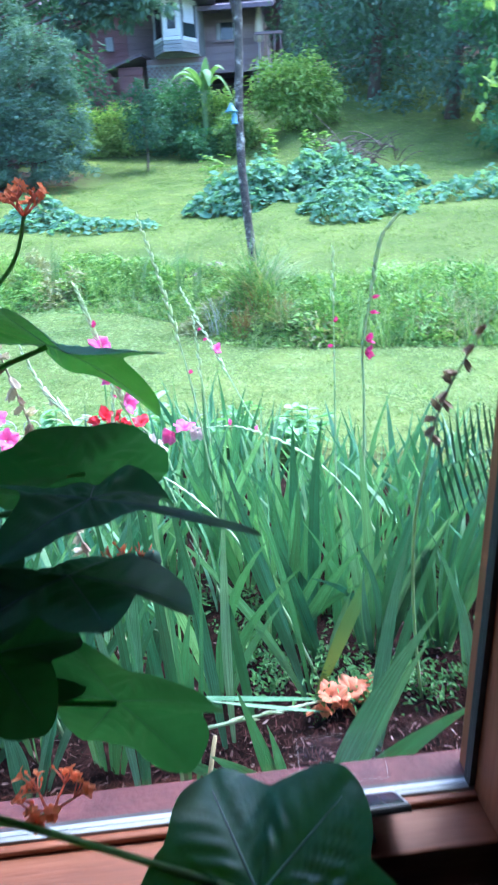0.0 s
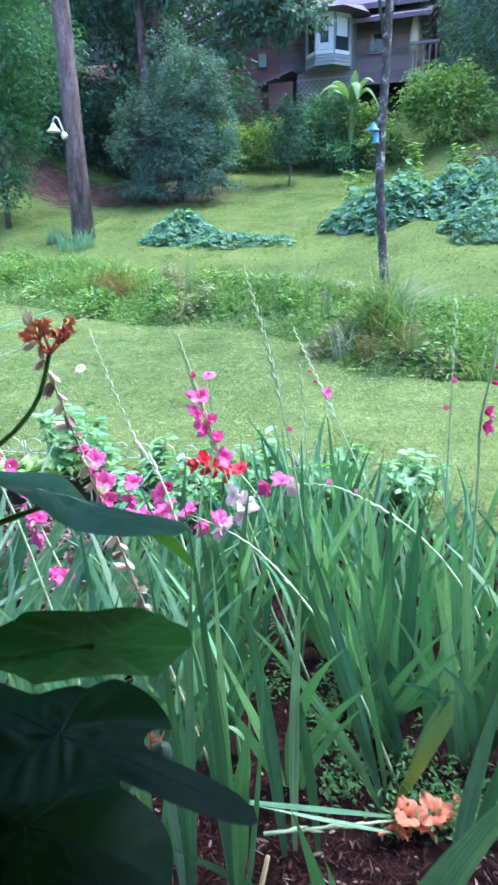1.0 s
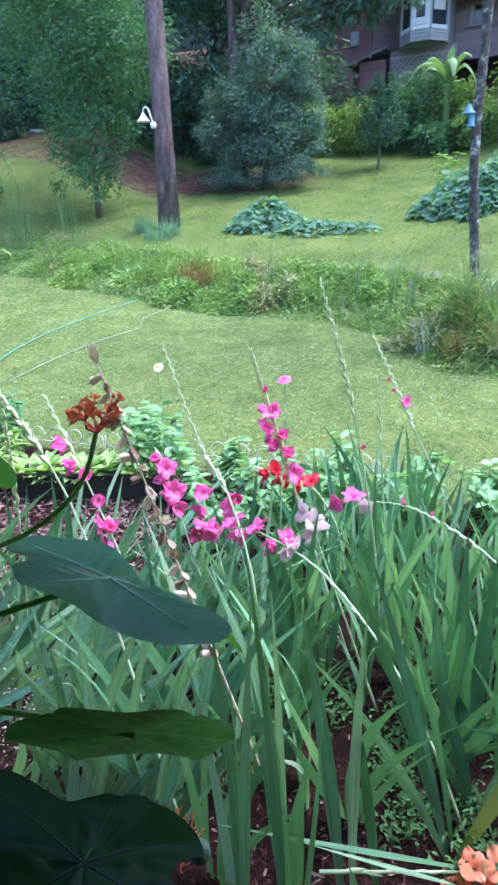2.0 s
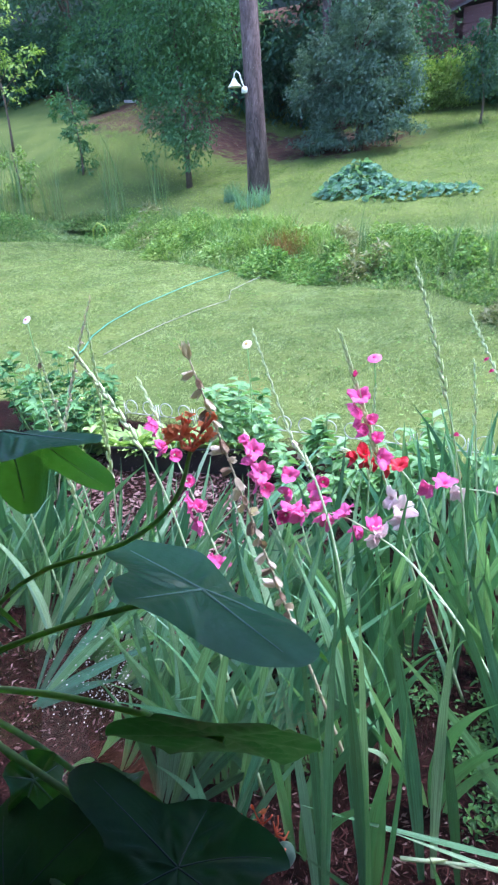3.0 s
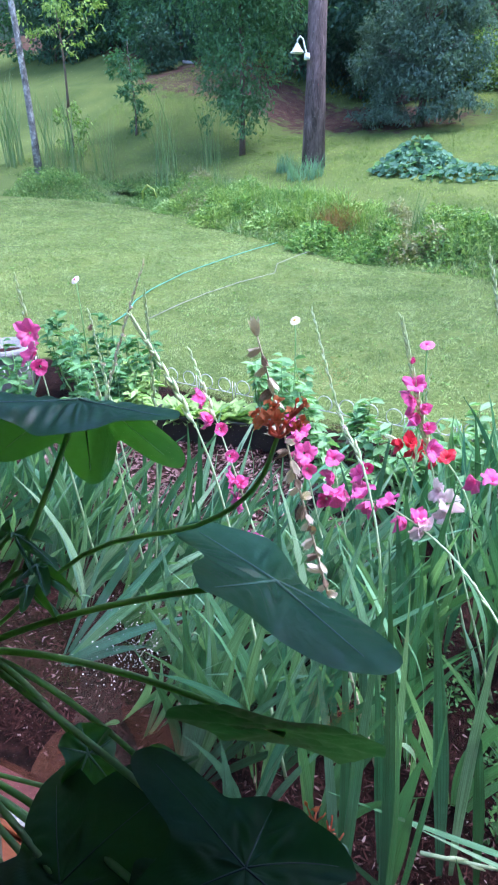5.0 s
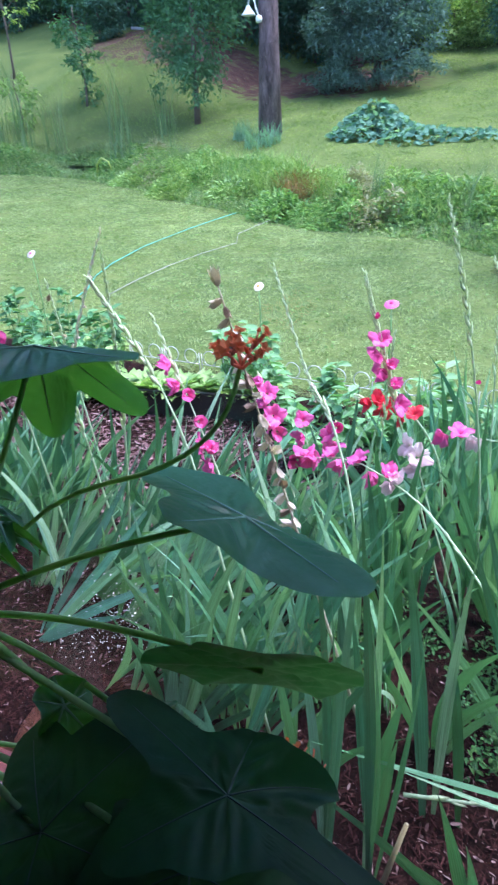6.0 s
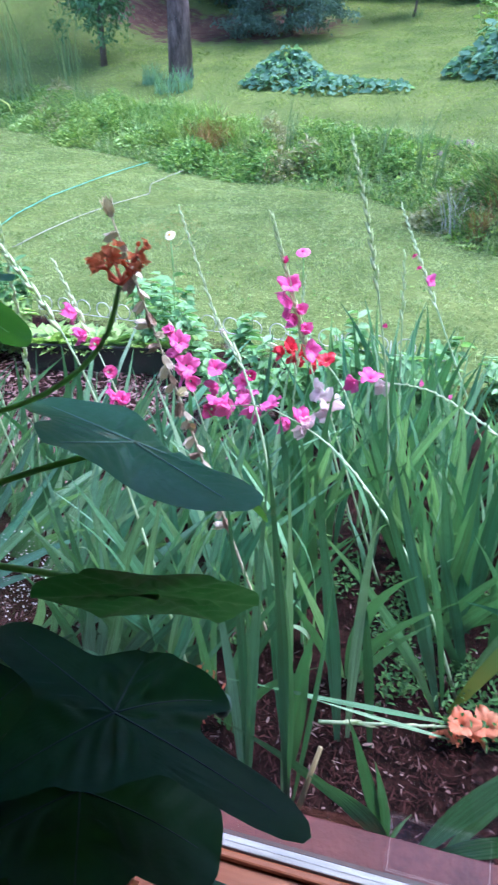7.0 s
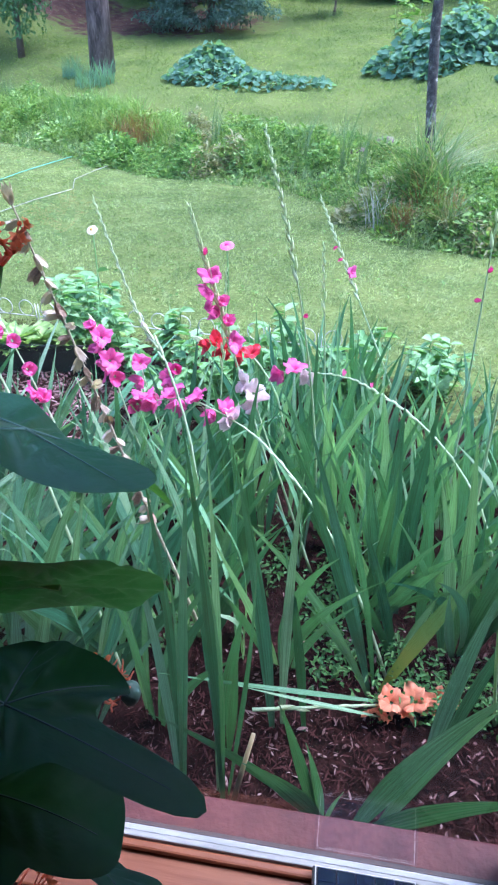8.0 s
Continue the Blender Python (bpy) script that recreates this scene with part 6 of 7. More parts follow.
squash_patch(-4.9, 12.35, 0.7, 0.5, 0.4, 620, 0.13, "mound of broad-leaved squash plant")
squash_patch(-3.6, 12.0, 0.95, 0.35, 0.14, 320, 0.11, "low trailing squash vine")
squash_patch(-0.95, 12.4, 0.95, 0.8, 0.68, 1700, 0.125, "large mound of blue-green squash leaves")
squash_patch(-0.1, 12.6, 0.9, 0.8, 0.6, 1500, 0.125, "large mound of blue-green squash leaves")
squash_patch(0.85, 12.3, 1.0, 0.9, 0.72, 1900, 0.125, "large mound of blue-green squash leaves")
squash_patch(0.8, 10.7, 0.85, 0.6, 0.5, 1300, 0.09, "leafy green vegetable mound")
squash_patch(2.9, 11.6, 1.0, 0.6, 0.3, 600, 0.11, "low trailing squash vine")
for x, y in ((-1.7, 13.3), (-0.6, 13.6), (0.2, 13.5)):
    leafy_plant("vegetable_plant", x, y, 1.0, 0.3, 120, 0.14, "tall upright vegetable plant on the slope", "weed", group="vegetable plants on the slope")
brush = thing("brush_pile", (0.95, 13.9, gz(0.95, 13.9)), "grey-brown pile of dead branches", "brush pile")
random.seed(8)
for k in range(110):
    a, e = random.uniform(0, 6.44), random.uniform(-0.1, 0.7)
    p = Vector((random.gauss(0, 0.38), random.gauss(0, 0.3), random.uniform(0.03, 0.5)))
    d = Vector((math.cos(a), math.sin(a), e)) * random.uniform(0.2, 0.55)
    if k == 0:
        p, d = Vector((-0.3, -0.3, 0.5)), Vector((-0.6, -0.1, 0.6))
    part("branch", Build().tube(curve_points(p - d * 0.5, p + d, 0.08, 5), [0.014, 0.013, 0.011, 0.009, 0.007, 0.004], 5).mesh("branch", M["twig"]), brush)

# woods behind and beside
random.seed(17)
WOODS = [
    # x, y, height, crown radius, leaf, count, material
    (-8.3, 19.5, 9, 2.4, 0.17, 9000, "tree_dark"), (-11.5, 18.5, 9, 2.4, 0.17, 8000, "tree_dark"), (-15.0, 19.6, 8, 2.3, 0.17, 7000, "tree_dark"), (-19.5, 19.8, 8, 2.3, 0.17, 6000, "tree_dark"),
    (-13.5, 21, 10, 3.0, 0.2, 7000, "tree_mid"), (-18, 23, 10, 3.0, 0.2, 6000, "tree_mid"), (-22.3, 20.3, 8, 2.4, 0.18, 5000, "tree_dark"), (-10.2, 20.6, 8, 2.2, 0.17, 6000, "tree_dark"), (-25, 20, 8, 2.6, 0.2, 5000, "tree_mid"),
    (1.8, 20.5, 7, 2.1, 0.15, 9000, "tree_grey"), (3.6, 18.5, 6, 2.1, 0.15, 9000, "tree_grey"), (2.6, 23.5, 9, 2.8, 0.18, 7000, "tree_mid"), (5.6, 17, 6, 2.0, 0.16, 6000, "tree_mid"), (4.2, 15.2, 3.5, 1.3, 0.13, 5000, "tree_mid"), (6.5, 21, 9, 2.8, 0.2, 5000, "tree_grey"), (6.2, 13.5, 4, 1.5, 0.15, 4000, "shrub"),
    (0.4, 26.5, 10, 2.6, 0.18, 6000, "tree_grey"), (-9.5, 27, 12, 3.2, 0.22, 6000, "tree_dark"), (-1.5, 31, 13, 3.4, 0.24, 5000, "tree_grey"), (-6, 32, 13, 3.4, 0.24, 5000, "tree_dark"), (5, 28, 12, 3.4, 0.24, 5000, "tree_mid"), (10, 24, 12, 3.4, 0.24, 4000, "tree_mid"),
]
for x, y, h, r, lf, n, mt in WOODS:
    bl = []
    for k in range(7):
        a = random.uniform(0, 6.44)
        z = h * (0.10 + 0.80 * k / 6)
        q = r * (0.65 if k < 6 else 0.2) * random.uniform(0.3, 1.0)
        bl.append((q * math.cos(a), q * math.sin(a), z, r * random.uniform(0.6, 0.9), r * random.uniform(0.6, 0.9), h * 0.15))
    tree("forest_tree", x, y, h * 0.95, 0.16, bl, lf, n, mt, "tall leafy tree at the edge of the woods", "twig", group="trees at the edge of the woods")
for k in range(20):
    x = -25 + 0.95 * k + random.uniform(-0.3, 0.3)
    y = 18.4 + 0.27 * abs(x + 16) + random.uniform(-0.5, 0.6)
    r = random.uniform(0.9, 1.4)
    tree("understory_bush", x, y, 1.6, 0.04, [(0, 0, 1.0, r, r * 0.8, 1.1), (0.5, 0.1, 0.6, r * 0.8, r * 0.7, 0.7), (-0.5, 0, 1.7, r * 0.7, r * 0.6, 0.8)], 0.13, 2600, random.choice(("tree_dark", "tree_dark", "tree_mid")), "dark leafy undergrowth below the woods", category="bush", group="undergrowth below the woods")
for x, y in ((-9.6, 18.9), (-8.4, 19.0), (-10.8, 18.6), (-7.6, 19.6), (-23.5, 19.2), (-21.8, 18.8)):
    tree("understory_bush", x, y, 1.8, 0.04, [(0, 0, 1.1, 1.1, 0.9, 1.2), (0.6, 0.1, 0.7, 0.9, 0.8, 0.8), (-0.6, 0, 1.8, 0.9, 0.8, 0.9)], 0.13, 2800, "tree_dark", "dark leafy undergrowth below the woods", category="bush", group="undergrowth below the woods")
tree("understory_bush", -15.1, 16.1, 1.5, 0.04, [(0, 0, 0.9, 0.65, 0.6, 0.6), (0.2, 0.1, 0.5, 0.55, 0.5, 0.5), (-0.2, 0, 1.3, 0.45, 0.4, 0.4)], 0.11, 2200, "tree_dark", "dark leafy bush on the bare ground below the woods", category="bush", group="undergrowth below the woods")
solid("plank", Build().box(-0.2, 0.2, -0.05, 0.05, 0.0, 0.08, 0.01).mesh("plank", M["grey_paint"]), "pale weathered plank on the ground at the woods", "plank", at=pose(-14.6, 17.2, gz(-14.6, 17.2), 0, 6, 20))
# pine boughs that hang over the house
up = 6.0 - gz(-8.0, 18.2)
tree("hanging_pine", -8.2, 17.9, 11, 0.14, [(3.2, -0.4, up + 0.3, 0.8, 0.6, 0.35), (3.8, -0.4, up + 0.05, 0.6, 0.5, 0.3), (4.4, -0.4, up + 0.25, 0.7, 0.5, 0.35), (3.5, -0.3, up + 0.9, 1.3, 0.8, 0.5), (2.7, -0.4, up - 0.2, 0.5, 0.5, 0.35)], 0.16, 5200, "tree_grey", "pine with blue-green boughs over the house", "bark")
tree("hanging_pine", -8.0, 18.2, 10, 0.16, [(2.0, -0.6, 5.4, 1.3, 0.7, 0.45), (3.2, -0.8, 5.9, 1.0, 0.6, 0.4), (1.0, -0.5, 4.7, 1.0, 0.7, 0.6), (2.2, -0.5, 6.6, 1.8, 1.0, 0.6), (-0.5, -0.3, 6.0, 1.5, 1.0, 0.9)], 0.2, 6500, "tree_grey", "pine with blue-green hanging boughs", "bark")
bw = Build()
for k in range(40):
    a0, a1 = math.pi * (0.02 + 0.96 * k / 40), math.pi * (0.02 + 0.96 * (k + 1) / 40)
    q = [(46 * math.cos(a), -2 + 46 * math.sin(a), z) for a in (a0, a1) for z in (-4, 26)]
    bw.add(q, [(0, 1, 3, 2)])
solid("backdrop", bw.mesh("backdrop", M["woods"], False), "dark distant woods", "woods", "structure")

# ---------------------------------------------------------------- house on the hill
house = thing("house", (0, 0, 0), "plum-brown wooden house with a white-framed bay window", "house")


def hpart(name, bd, mat, label="", parent=None, smooth=False):
    return part(name, bd.mesh(name, M[mat], smooth), parent or house, label)


def boards(x0, x1, y, z0, z1, step=0.19):
    bd = Build()
    z = z0
    while z < z1:
        t = min(z + step, z1)
        bd.add([(x0, y - 0.02, z), (x1, y - 0.02, z), (x1, y, t), (x0, y, t), (x0, y + 0.1, z), (x1, y + 0.1, z), (x1, y + 0.1, t), (x0, y + 0.1, t)], [(0, 1, 2, 3), (0, 4, 5, 1), (4, 7, 6, 5), (3, 2, 6, 7), (0, 3, 7, 4), (1, 5, 6, 2)])
        z = t
    return bd


hpart("wall", boards(-3.75, -1.75, 24.0, 5.7, 7.75), "siding", "plum-brown lap siding")
hpart("wall", boards(-9.5, -6.05, 24.0, 3.5, 7.75), "siding_red", "red-brown lap siding")
hpart("wall", boards(-6.05, -3.75, 24.05, 3.5, 7.75), "siding", "plum-brown lap siding")
hpart("wall", Build().box(-9.5, -1.75, 30, 30.1, 4, 7.75).box(-9.6, -9.5, 24, 30.1, 4, 7.75).box(-1.75, -1.65, 24.1, 30.1, 4, 7.75), "siding")
hpart("roof", Build().add([(-10, 23.3, 7.65), (-1.2, 23.3, 7.65), (-1.2, 27, 9.7), (-10, 27, 9.7), (-10, 23.3, 7.8), (-1.2, 23.3, 7.8), (-1.2, 27, 9.85), (-10, 27, 9.85), (-10, 30.7, 7.65), (-1.2, 30.7, 7.65), (-10, 30.7, 7.8), (-1.2, 30.7, 7.8)],
      [(0, 1, 2, 3), (4, 7, 6, 5), (0, 4, 5, 1), (3, 2, 9, 8), (7, 10, 11, 6), (8, 9, 11, 10), (0, 3, 7, 4), (1, 5, 6, 2), (3, 8, 10, 7), (2, 6, 11, 9)]), "roof", "purple-grey roof")
hpart("eave", Build().add([(-3.8, 22.9, 7.2), (-1.1, 22.9, 7.2), (-1.1, 24, 7.6), (-3.8, 24, 7.6), (-3.8, 22.9, 7.32), (-1.1, 22.9, 7.32), (-1.1, 24, 7.72), (-3.8, 24, 7.72)], [(0, 1, 2, 3), (4, 7, 6, 5), (0, 4, 5, 1), (0, 3, 7, 4), (1, 5, 6, 2), (3, 2, 6, 7)]), "roof", "purple-grey lean-to roof")
# bay
BX0, BX1, BY = -4.42, -3.88, 22.2
corners = [(-4.85, 22.75), (BX0, BY), (BX1, BY), (-3.45, 22.75)]
SX = [(corners[i], corners[i + 1]) for i in range(3)]
bay = hpart("bay_window", Build().box(-4.85, -3.45, 22.78, 24.0, 6.0, 7.5), "grey_paint", "grey-white bay window")


def facet(a, b, z0, z1, out, depth):
    """A slab on the bay's side from a to b."""
    a, b = Vector((*a, 0)), Vector((*b, 0))
    d = (b - a).normalized()
    nrm = Vector((d.y, -d.x, 0))
    q = [a + nrm * o + Vector((0, 0, z)) if e == 0 else b + nrm * o + Vector((0, 0, z)) for e in (0, 1) for o in (out - depth, out) for z in (z0, z1)]
    return q, [(0, 1, 3, 2), (4, 6, 7, 5), (0, 4, 5, 1), (2, 3, 7, 6), (0, 2, 6, 4), (1, 5, 7, 3)]


def along(a, b, f0, f1):
    return (a[0] + (b[0] - a[0]) * f0, a[1] + (b[1] - a[1]) * f0), (a[0] + (b[0] - a[0]) * f1, a[1] + (b[1] - a[1]) * f1)


for i, (a, b) in enumerate(SX):
    mt = "grey_paint" if i else "siding"
    for k in range(3):
        hpart("skirt_board", Build().add(*facet(a, b, 6.02 + 0.1 * k, 6.11 + 0.1 * k, 0.02, 0.08)), "grey_paint", parent=bay)
    hpart("pane", Build().add(*facet(*along(a, b, 0.1, 0.9), 6.36, 7.3, -0.03, 0.02)), "dark_glass", "dark glass", parent=bay)
    for f0, f1 in ((0.0, 0.1), (0.9, 1.0)):
        hpart("window_frame", Build().add(*facet(*along(a, b, f0, f1), 6.32, 7.4, 0.02, 0.08)), "white_paint" if i == 1 else "grey_paint", "white painted frame", parent=bay)
    hpart("window_frame", Build().add(*facet(*along(a, b, 0.1, 0.9), 6.32, 6.42, 0.03, 0.08)), "white_paint", parent=bay)
    hpart("window_frame", Build().add(*facet(*along(a, b, 0.1, 0.9), 7.3, 7.4, 0.03, 0.08)), "white_paint", parent=bay)
    if i:
        hpart("curtain", Build().add(*facet(*along(a, b, 0.72 if i == 1 else 0.2, 0.88 if i == 1 else 0.8), 6.44 if i == 1 else 6.8, 7.3, -0.005, 0.015)), "curtain", "white curtain", parent=bay)
    if i == 1:
        hpart("curtain", Build().add(*facet(*along(a, b, 0.12, 0.24), 6.44, 7.3, -0.005, 0.015)), "curtain", "white curtain", parent=bay)
        hpart("blind", Build().add(*facet(*along(a, b, 0.25, 0.71), 6.44, 6.62, -0.005, 0.012)), "curtain", "white half blind", parent=bay)
hpart("bay_roof", Build().add([(-5.5, 22.7, 7.4), (-4.8, 21.7, 7.4), (-3.5, 21.7, 7.4), (-2.9, 22.7, 7.4), (-2.9, 24, 7.4), (-5.5, 24, 7.4), (-5.2, 23.2, 7.75), (-3.2, 23.2, 7.75), (-3.2, 24, 7.75), (-5.2, 24, 7.75)], [(0, 1, 2, 3, 4, 5), (0, 6, 1), (1, 6, 7, 2), (2, 7, 3), (3, 7, 8, 4), (6, 9, 8, 7), (0, 5, 9, 6), (5, 4, 8, 9)]), "roof", parent=bay)
# lattice under the bay
lattice = hpart("lattice", Build().box(-5.2, -3.2, 22.95, 22.98, 4.3, 4.36).box(-5.2, -3.2, 22.95, 22.98, 5.78, 5.84), "grey_paint", "grey diagonal garden lattice")
hpart("lattice_backing", Build().box(-5.2, -3.2, 22.99, 23.1, 4.3, 6.0), "siding", "plum-brown wall behind the lattice")
for d in (1, -1):
    for k in range(26):
        x = -6.7 + 0.17 * k
        a, b = (x, 4.36), (x + 1.42, 5.78)
        if a[0] < -5.2:
            a = (-5.2, 4.36 + (-5.2 - a[0]))
        if b[0] > -3.2:
            b = (-3.2, 5.78 - (b[0] + 3.2))
        if a[0] >= b[0]:
            continue
        if d < 0:
            a, b = (-8.4 - a[0], a[1]), (-8.4 - b[0], b[1])
        w = 0.02
        sl = Build().add([(p[0] - w, 22.955 + 0.012 * (d > 0), p[1] + w * d * 0) for p in (a,)] + [(a[0] + w, 22.955 + 0.012 * (d > 0), a[1]), (b[0] + w, 22.955 + 0.012 * (d > 0), b[1]), (b[0] - w, 22.955 + 0.012 * (d > 0), b[1])] +
                         [(q[0] + e, 22.965 + 0.012 * (d > 0), q[1]) for q, e in ((a, -w), (a, w), (b, w), (b, -w))], [(0, 1, 2, 3), (4, 7, 6, 5), (0, 4, 5, 1), (1, 5, 6, 2), (2, 6, 7, 3), (3, 7, 4, 0)])
        hpart("slat", sl, "grey_paint", parent=lattice)
hpart("lean_to", boards(-6.05, -5.25, 22.6, 4.0, 5.75), "siding_red", "red-brown lean-to wall")
hpart("lean_to_roof", Build().add([(-6.5, 22.4, 5.62), (-5.2, 22.4, 6.0), (-5.2, 24, 6.1), (-6.5, 24, 5.72), (-6.5, 22.4, 5.7), (-5.2, 22.4, 6.08), (-5.2, 24, 6.18), (-6.5, 24, 5.8)], [(0, 1, 2, 3), (4, 7, 6, 5), (0, 4, 5, 1), (0, 3, 7, 4), (1, 5, 6, 2), (3, 2, 6, 7)]), "roof")
hpart("post", Build().box(-6.45, -6.3, 22.5, 22.65, 3.8, 5.62), "siding_red", "brown wooden post")
win = hpart("window", Build().box(-3.05, -2.35, 23.93, 23.96, 6.62, 7.1), "dark_glass", "dark narrow window")
hpart("window_frame", Build().box(-3.13, -3.05, 23.9, 23.97, 6.55, 7.17).box(-2.35, -2.27, 23.9, 23.97, 6.55, 7.17).box(-3.05, -2.35, 23.9, 23.97, 6.55, 6.62).box(-3.05, -2.35, 23.9, 23.97, 7.1, 7.17), "siding", parent=win)
hpart("curtain", Build().box(-3.03, -2.9, 23.915, 23.925, 6.63, 7.09).box(-2.5, -2.37, 23.915, 23.925, 6.63, 7.09), "grey_paint", "grey curtain", parent=win)
win = hpart("window", Build().box(-8.1, -7.4, 23.93, 23.96, 6.6, 7.2), "dark_glass", "dark window")
hpart("meter_box", Build().box(-6.75, -6.5, 23.85, 23.97, 6.5, 6.9, 0.01), "grey_paint", "grey meter box")
deck = hpart("deck", Build().box(-1.75, -0.85, 23.2, 26, 5.62, 5.75), "grey_paint", "raised wooden deck")
for k in range(5):
    hpart("baluster", Build().box(-1.7 + 0.19 * k, -1.66 + 0.19 * k, 23.25, 23.29, 5.76, 6.55), "siding", parent=deck)
hpart("rail", Build().box(-1.75, -0.85, 23.22, 23.32, 6.55, 6.62), "siding", parent=deck)
for px_ in (-1.7, -1.0):
    hpart("post", Build().box(px_, px_ + 0.12, 23.3, 23.42, 3.4, 5.62), "siding", parent=deck)
# near-black panel that puts the shade under the house into a colour
hpart("under_house_shade", Build().box(-3.75, -0.9, 25.2, 25.3, 3.5, 5.6), "gasket", "dark panel painted as the shade under the house")
umb = thing("patio_umbrella", (-1.62, 23.6, 5.75), "closed cream patio umbrella on the deck", "umbrella")
part("canopy", Build().lathe([(0.0, 1.75), (0.05, 1.7), (0.11, 1.3), (0.14, 0.95), (0.16, 0.72), (0.13, 0.7), (0.0, 0.8)], 10).mesh("canopy", M["umbrella"]), umb)
part("pole", Build().tube([(0, 0, 0), (0, 0, 0.9)], 0.02, 8).mesh("pole", M["white_paint"]), umb)
part("base", Build().lathe([(0.0, 0.06), (0.2, 0.05), (0.22, 0.0), (0, 0)], 14).mesh("base", M["grey_paint"]), umb)

# ---------------------------------------------------------------- potted jatropha inside the window
STEM = Vector((-0.62, 0.86, -0.1))
jat = thing("jatropha_plant", STEM + Vector((0.035, 0, 0)), "potted jatropha with large dark lobed leaves and coral-red flowers", "potted plant")


def jpart(name, bd, mat, label="", parent=None, smooth=True):
    ob = part(name, bd.mesh(name, M[mat], smooth), parent or jat, label)
    return ob


jpart("pot", Build().lathe([(0.0, 0), (0.13, 0.0), (0.17, 0.3), (0.185, 0.3), (0.185, 0.34), (0.165, 0.34), (0.155, 0.29), (0.0, 0.29)], 24), "terracotta", "terracotta pot")
HUB = Vector((-0.506, 1.0, 0.966))
tk = HUB - STEM
jpart("trunk", Build().tube([(0, 0, 0.28), (0.005, 0, 0.38), tk * 0.5 + Vector((-0.02, 0, 0.02)), tk * 0.72, tk * 0.9, tk], [0.05, 0.07, 0.055, 0.034, 0.026, 0.017], 12), "jat_trunk", "grey swollen trunk")


def lobed_leaf(lobes, back=0.45, droop=0.1, seed=0, fold=0.0, mat="jat", wave=1.0):
    """A peltate leaf in the xy plane, lobes: (angle in degrees, length, sharpness, curl). fold: how far the half towards +x hangs, in degrees."""
    rings, seg = 18, 120
    vs, fs = [(0, 0, 0)], []
    lobes = [(*q, 0.0) if len(q) == 3 else q for q in lobes]
    rmax = max(q[1] for q in lobes)

    def bend(x, y, z):
        if fold and x > 0:
            soft = 0.02
            a = radians(fold) * x / (x + soft)
            return x * math.cos(a) + z * math.sin(a), y, z * math.cos(a) - x * math.sin(a)
        return x, y, z

    for i in range(1, rings + 1):
        f = i / rings
        for k in range(seg):
            a = 2 * math.pi * k / seg
            rad, vein, curl, near = back * rmax, 0.0, 0.0, 0.0
            for ang, ln, sharp, cl in lobes:
                d = (a - radians(ang) + math.pi) % (2 * math.pi) - math.pi
                w = math.exp(-(abs(d) / sharp) ** 2.2)
                rad = max(rad, back * rmax + (ln - back * rmax) * w)
                v = math.exp(-(d * f * 12) ** 2)
                if v > vein:
                    vein = v
                curl += cl * w
                if w > near:
                    near, s, t = w, math.cos(d), abs(math.sin(d))
            rad *= 1 + 0.018 * math.sin(7 * a + seed) + 0.012 * math.sin(13 * a + 2 * seed)
            q = rad * f
            rib = math.sin((s - 0.55 * t) * q * 330) if near > 0 else 0.0
            z = -droop * q * q / rmax + curl * q * q / rmax + wave * 0.012 * math.sin(3 * a + seed) * f * f + wave * 0.005 * math.sin(5 * a + 2.3 * seed) * f - 0.004 * vein * f + 0.0026 * rib * (1 - vein) * min(1, 3 * f) * (1 - f ** 3)
            vs.append(bend(q * math.cos(a), q * math.sin(a), z))
    for k in range(seg):
        fs.append((0, 1 + k, 1 + (k + 1) % seg))
    for i in range(rings - 1):
        for k in range(seg):
            p, q = 1 + i * seg + k, 1 + i * seg + (k + 1) % seg
            fs.append((p, p + seg, q + seg, q))
    leaf = mesh_of("leaf", vs, fs, M[mat])
    vn = []
    for ang, ln, sharp, cl in lobes:
        a = radians(ang)
        k = int(round(a / (2 * math.pi) * seg)) % seg
        pts = [Vector(vs[1 + i * seg + k]) + Vector((0, 0, 0.0002)) for i in range(0, int(rings * 0.85), 2)]
        vn.append(Build().tube([(0, 0, 0.0004)] + pts, [(0.0016 if mat == "jat" else 0.0009) * (1 - 0.75 * i / len(pts)) for i in range(len(pts) + 1)], 5).mesh("vein", M["vein" if mat == "jat" else "vein_shaded"]))
    return leaf, vn


def big_leaf(centre, normal, tip_way, lobes, back=0.45, droop=0.12, seed=0, from_point=None, sag=0.05, fold=0.0, mat="jat", wave=1.0, veins=True):
    """Lays a leaf with its petiole's end at centre; tip_way: where angle 0 points."""
    z = Vector(normal).normalized()
    x = Vector(tip_way) - z * Vector(tip_way).dot(z)
    x.normalize()
    rot = Matrix((x, z.cross(x), z)).transposed().to_4x4()
    c = Vector(centre) - STEM
    me, vn = lobed_leaf(lobes, back, droop, seed, fold, mat, wave)
    lf = part("leaf", me, jat, "dark green lobed leaf", Matrix.Translation(c) @ rot)
    for v in vn if veins else ():
        part("vein", v, lf, "pale vein")
    a = (Vector(from_point) if from_point else HUB) - STEM
    part("petiole", Build().tube(curve_points(a, c - z * 0.003, sag, 10), [0.0050 - 0.0002 * k for k in range(11)], 8).mesh("petiole", M["petiole"]), jat)
    return lf


FIVE = [(0, 0.115, 0.6), (70, 0.105, 0.5), (-70, 0.105, 0.5), (140, 0.095, 0.5), (-140, 0.095, 0.5)]
LOW = HUB + Vector((-0.06, -0.06, -0.2))
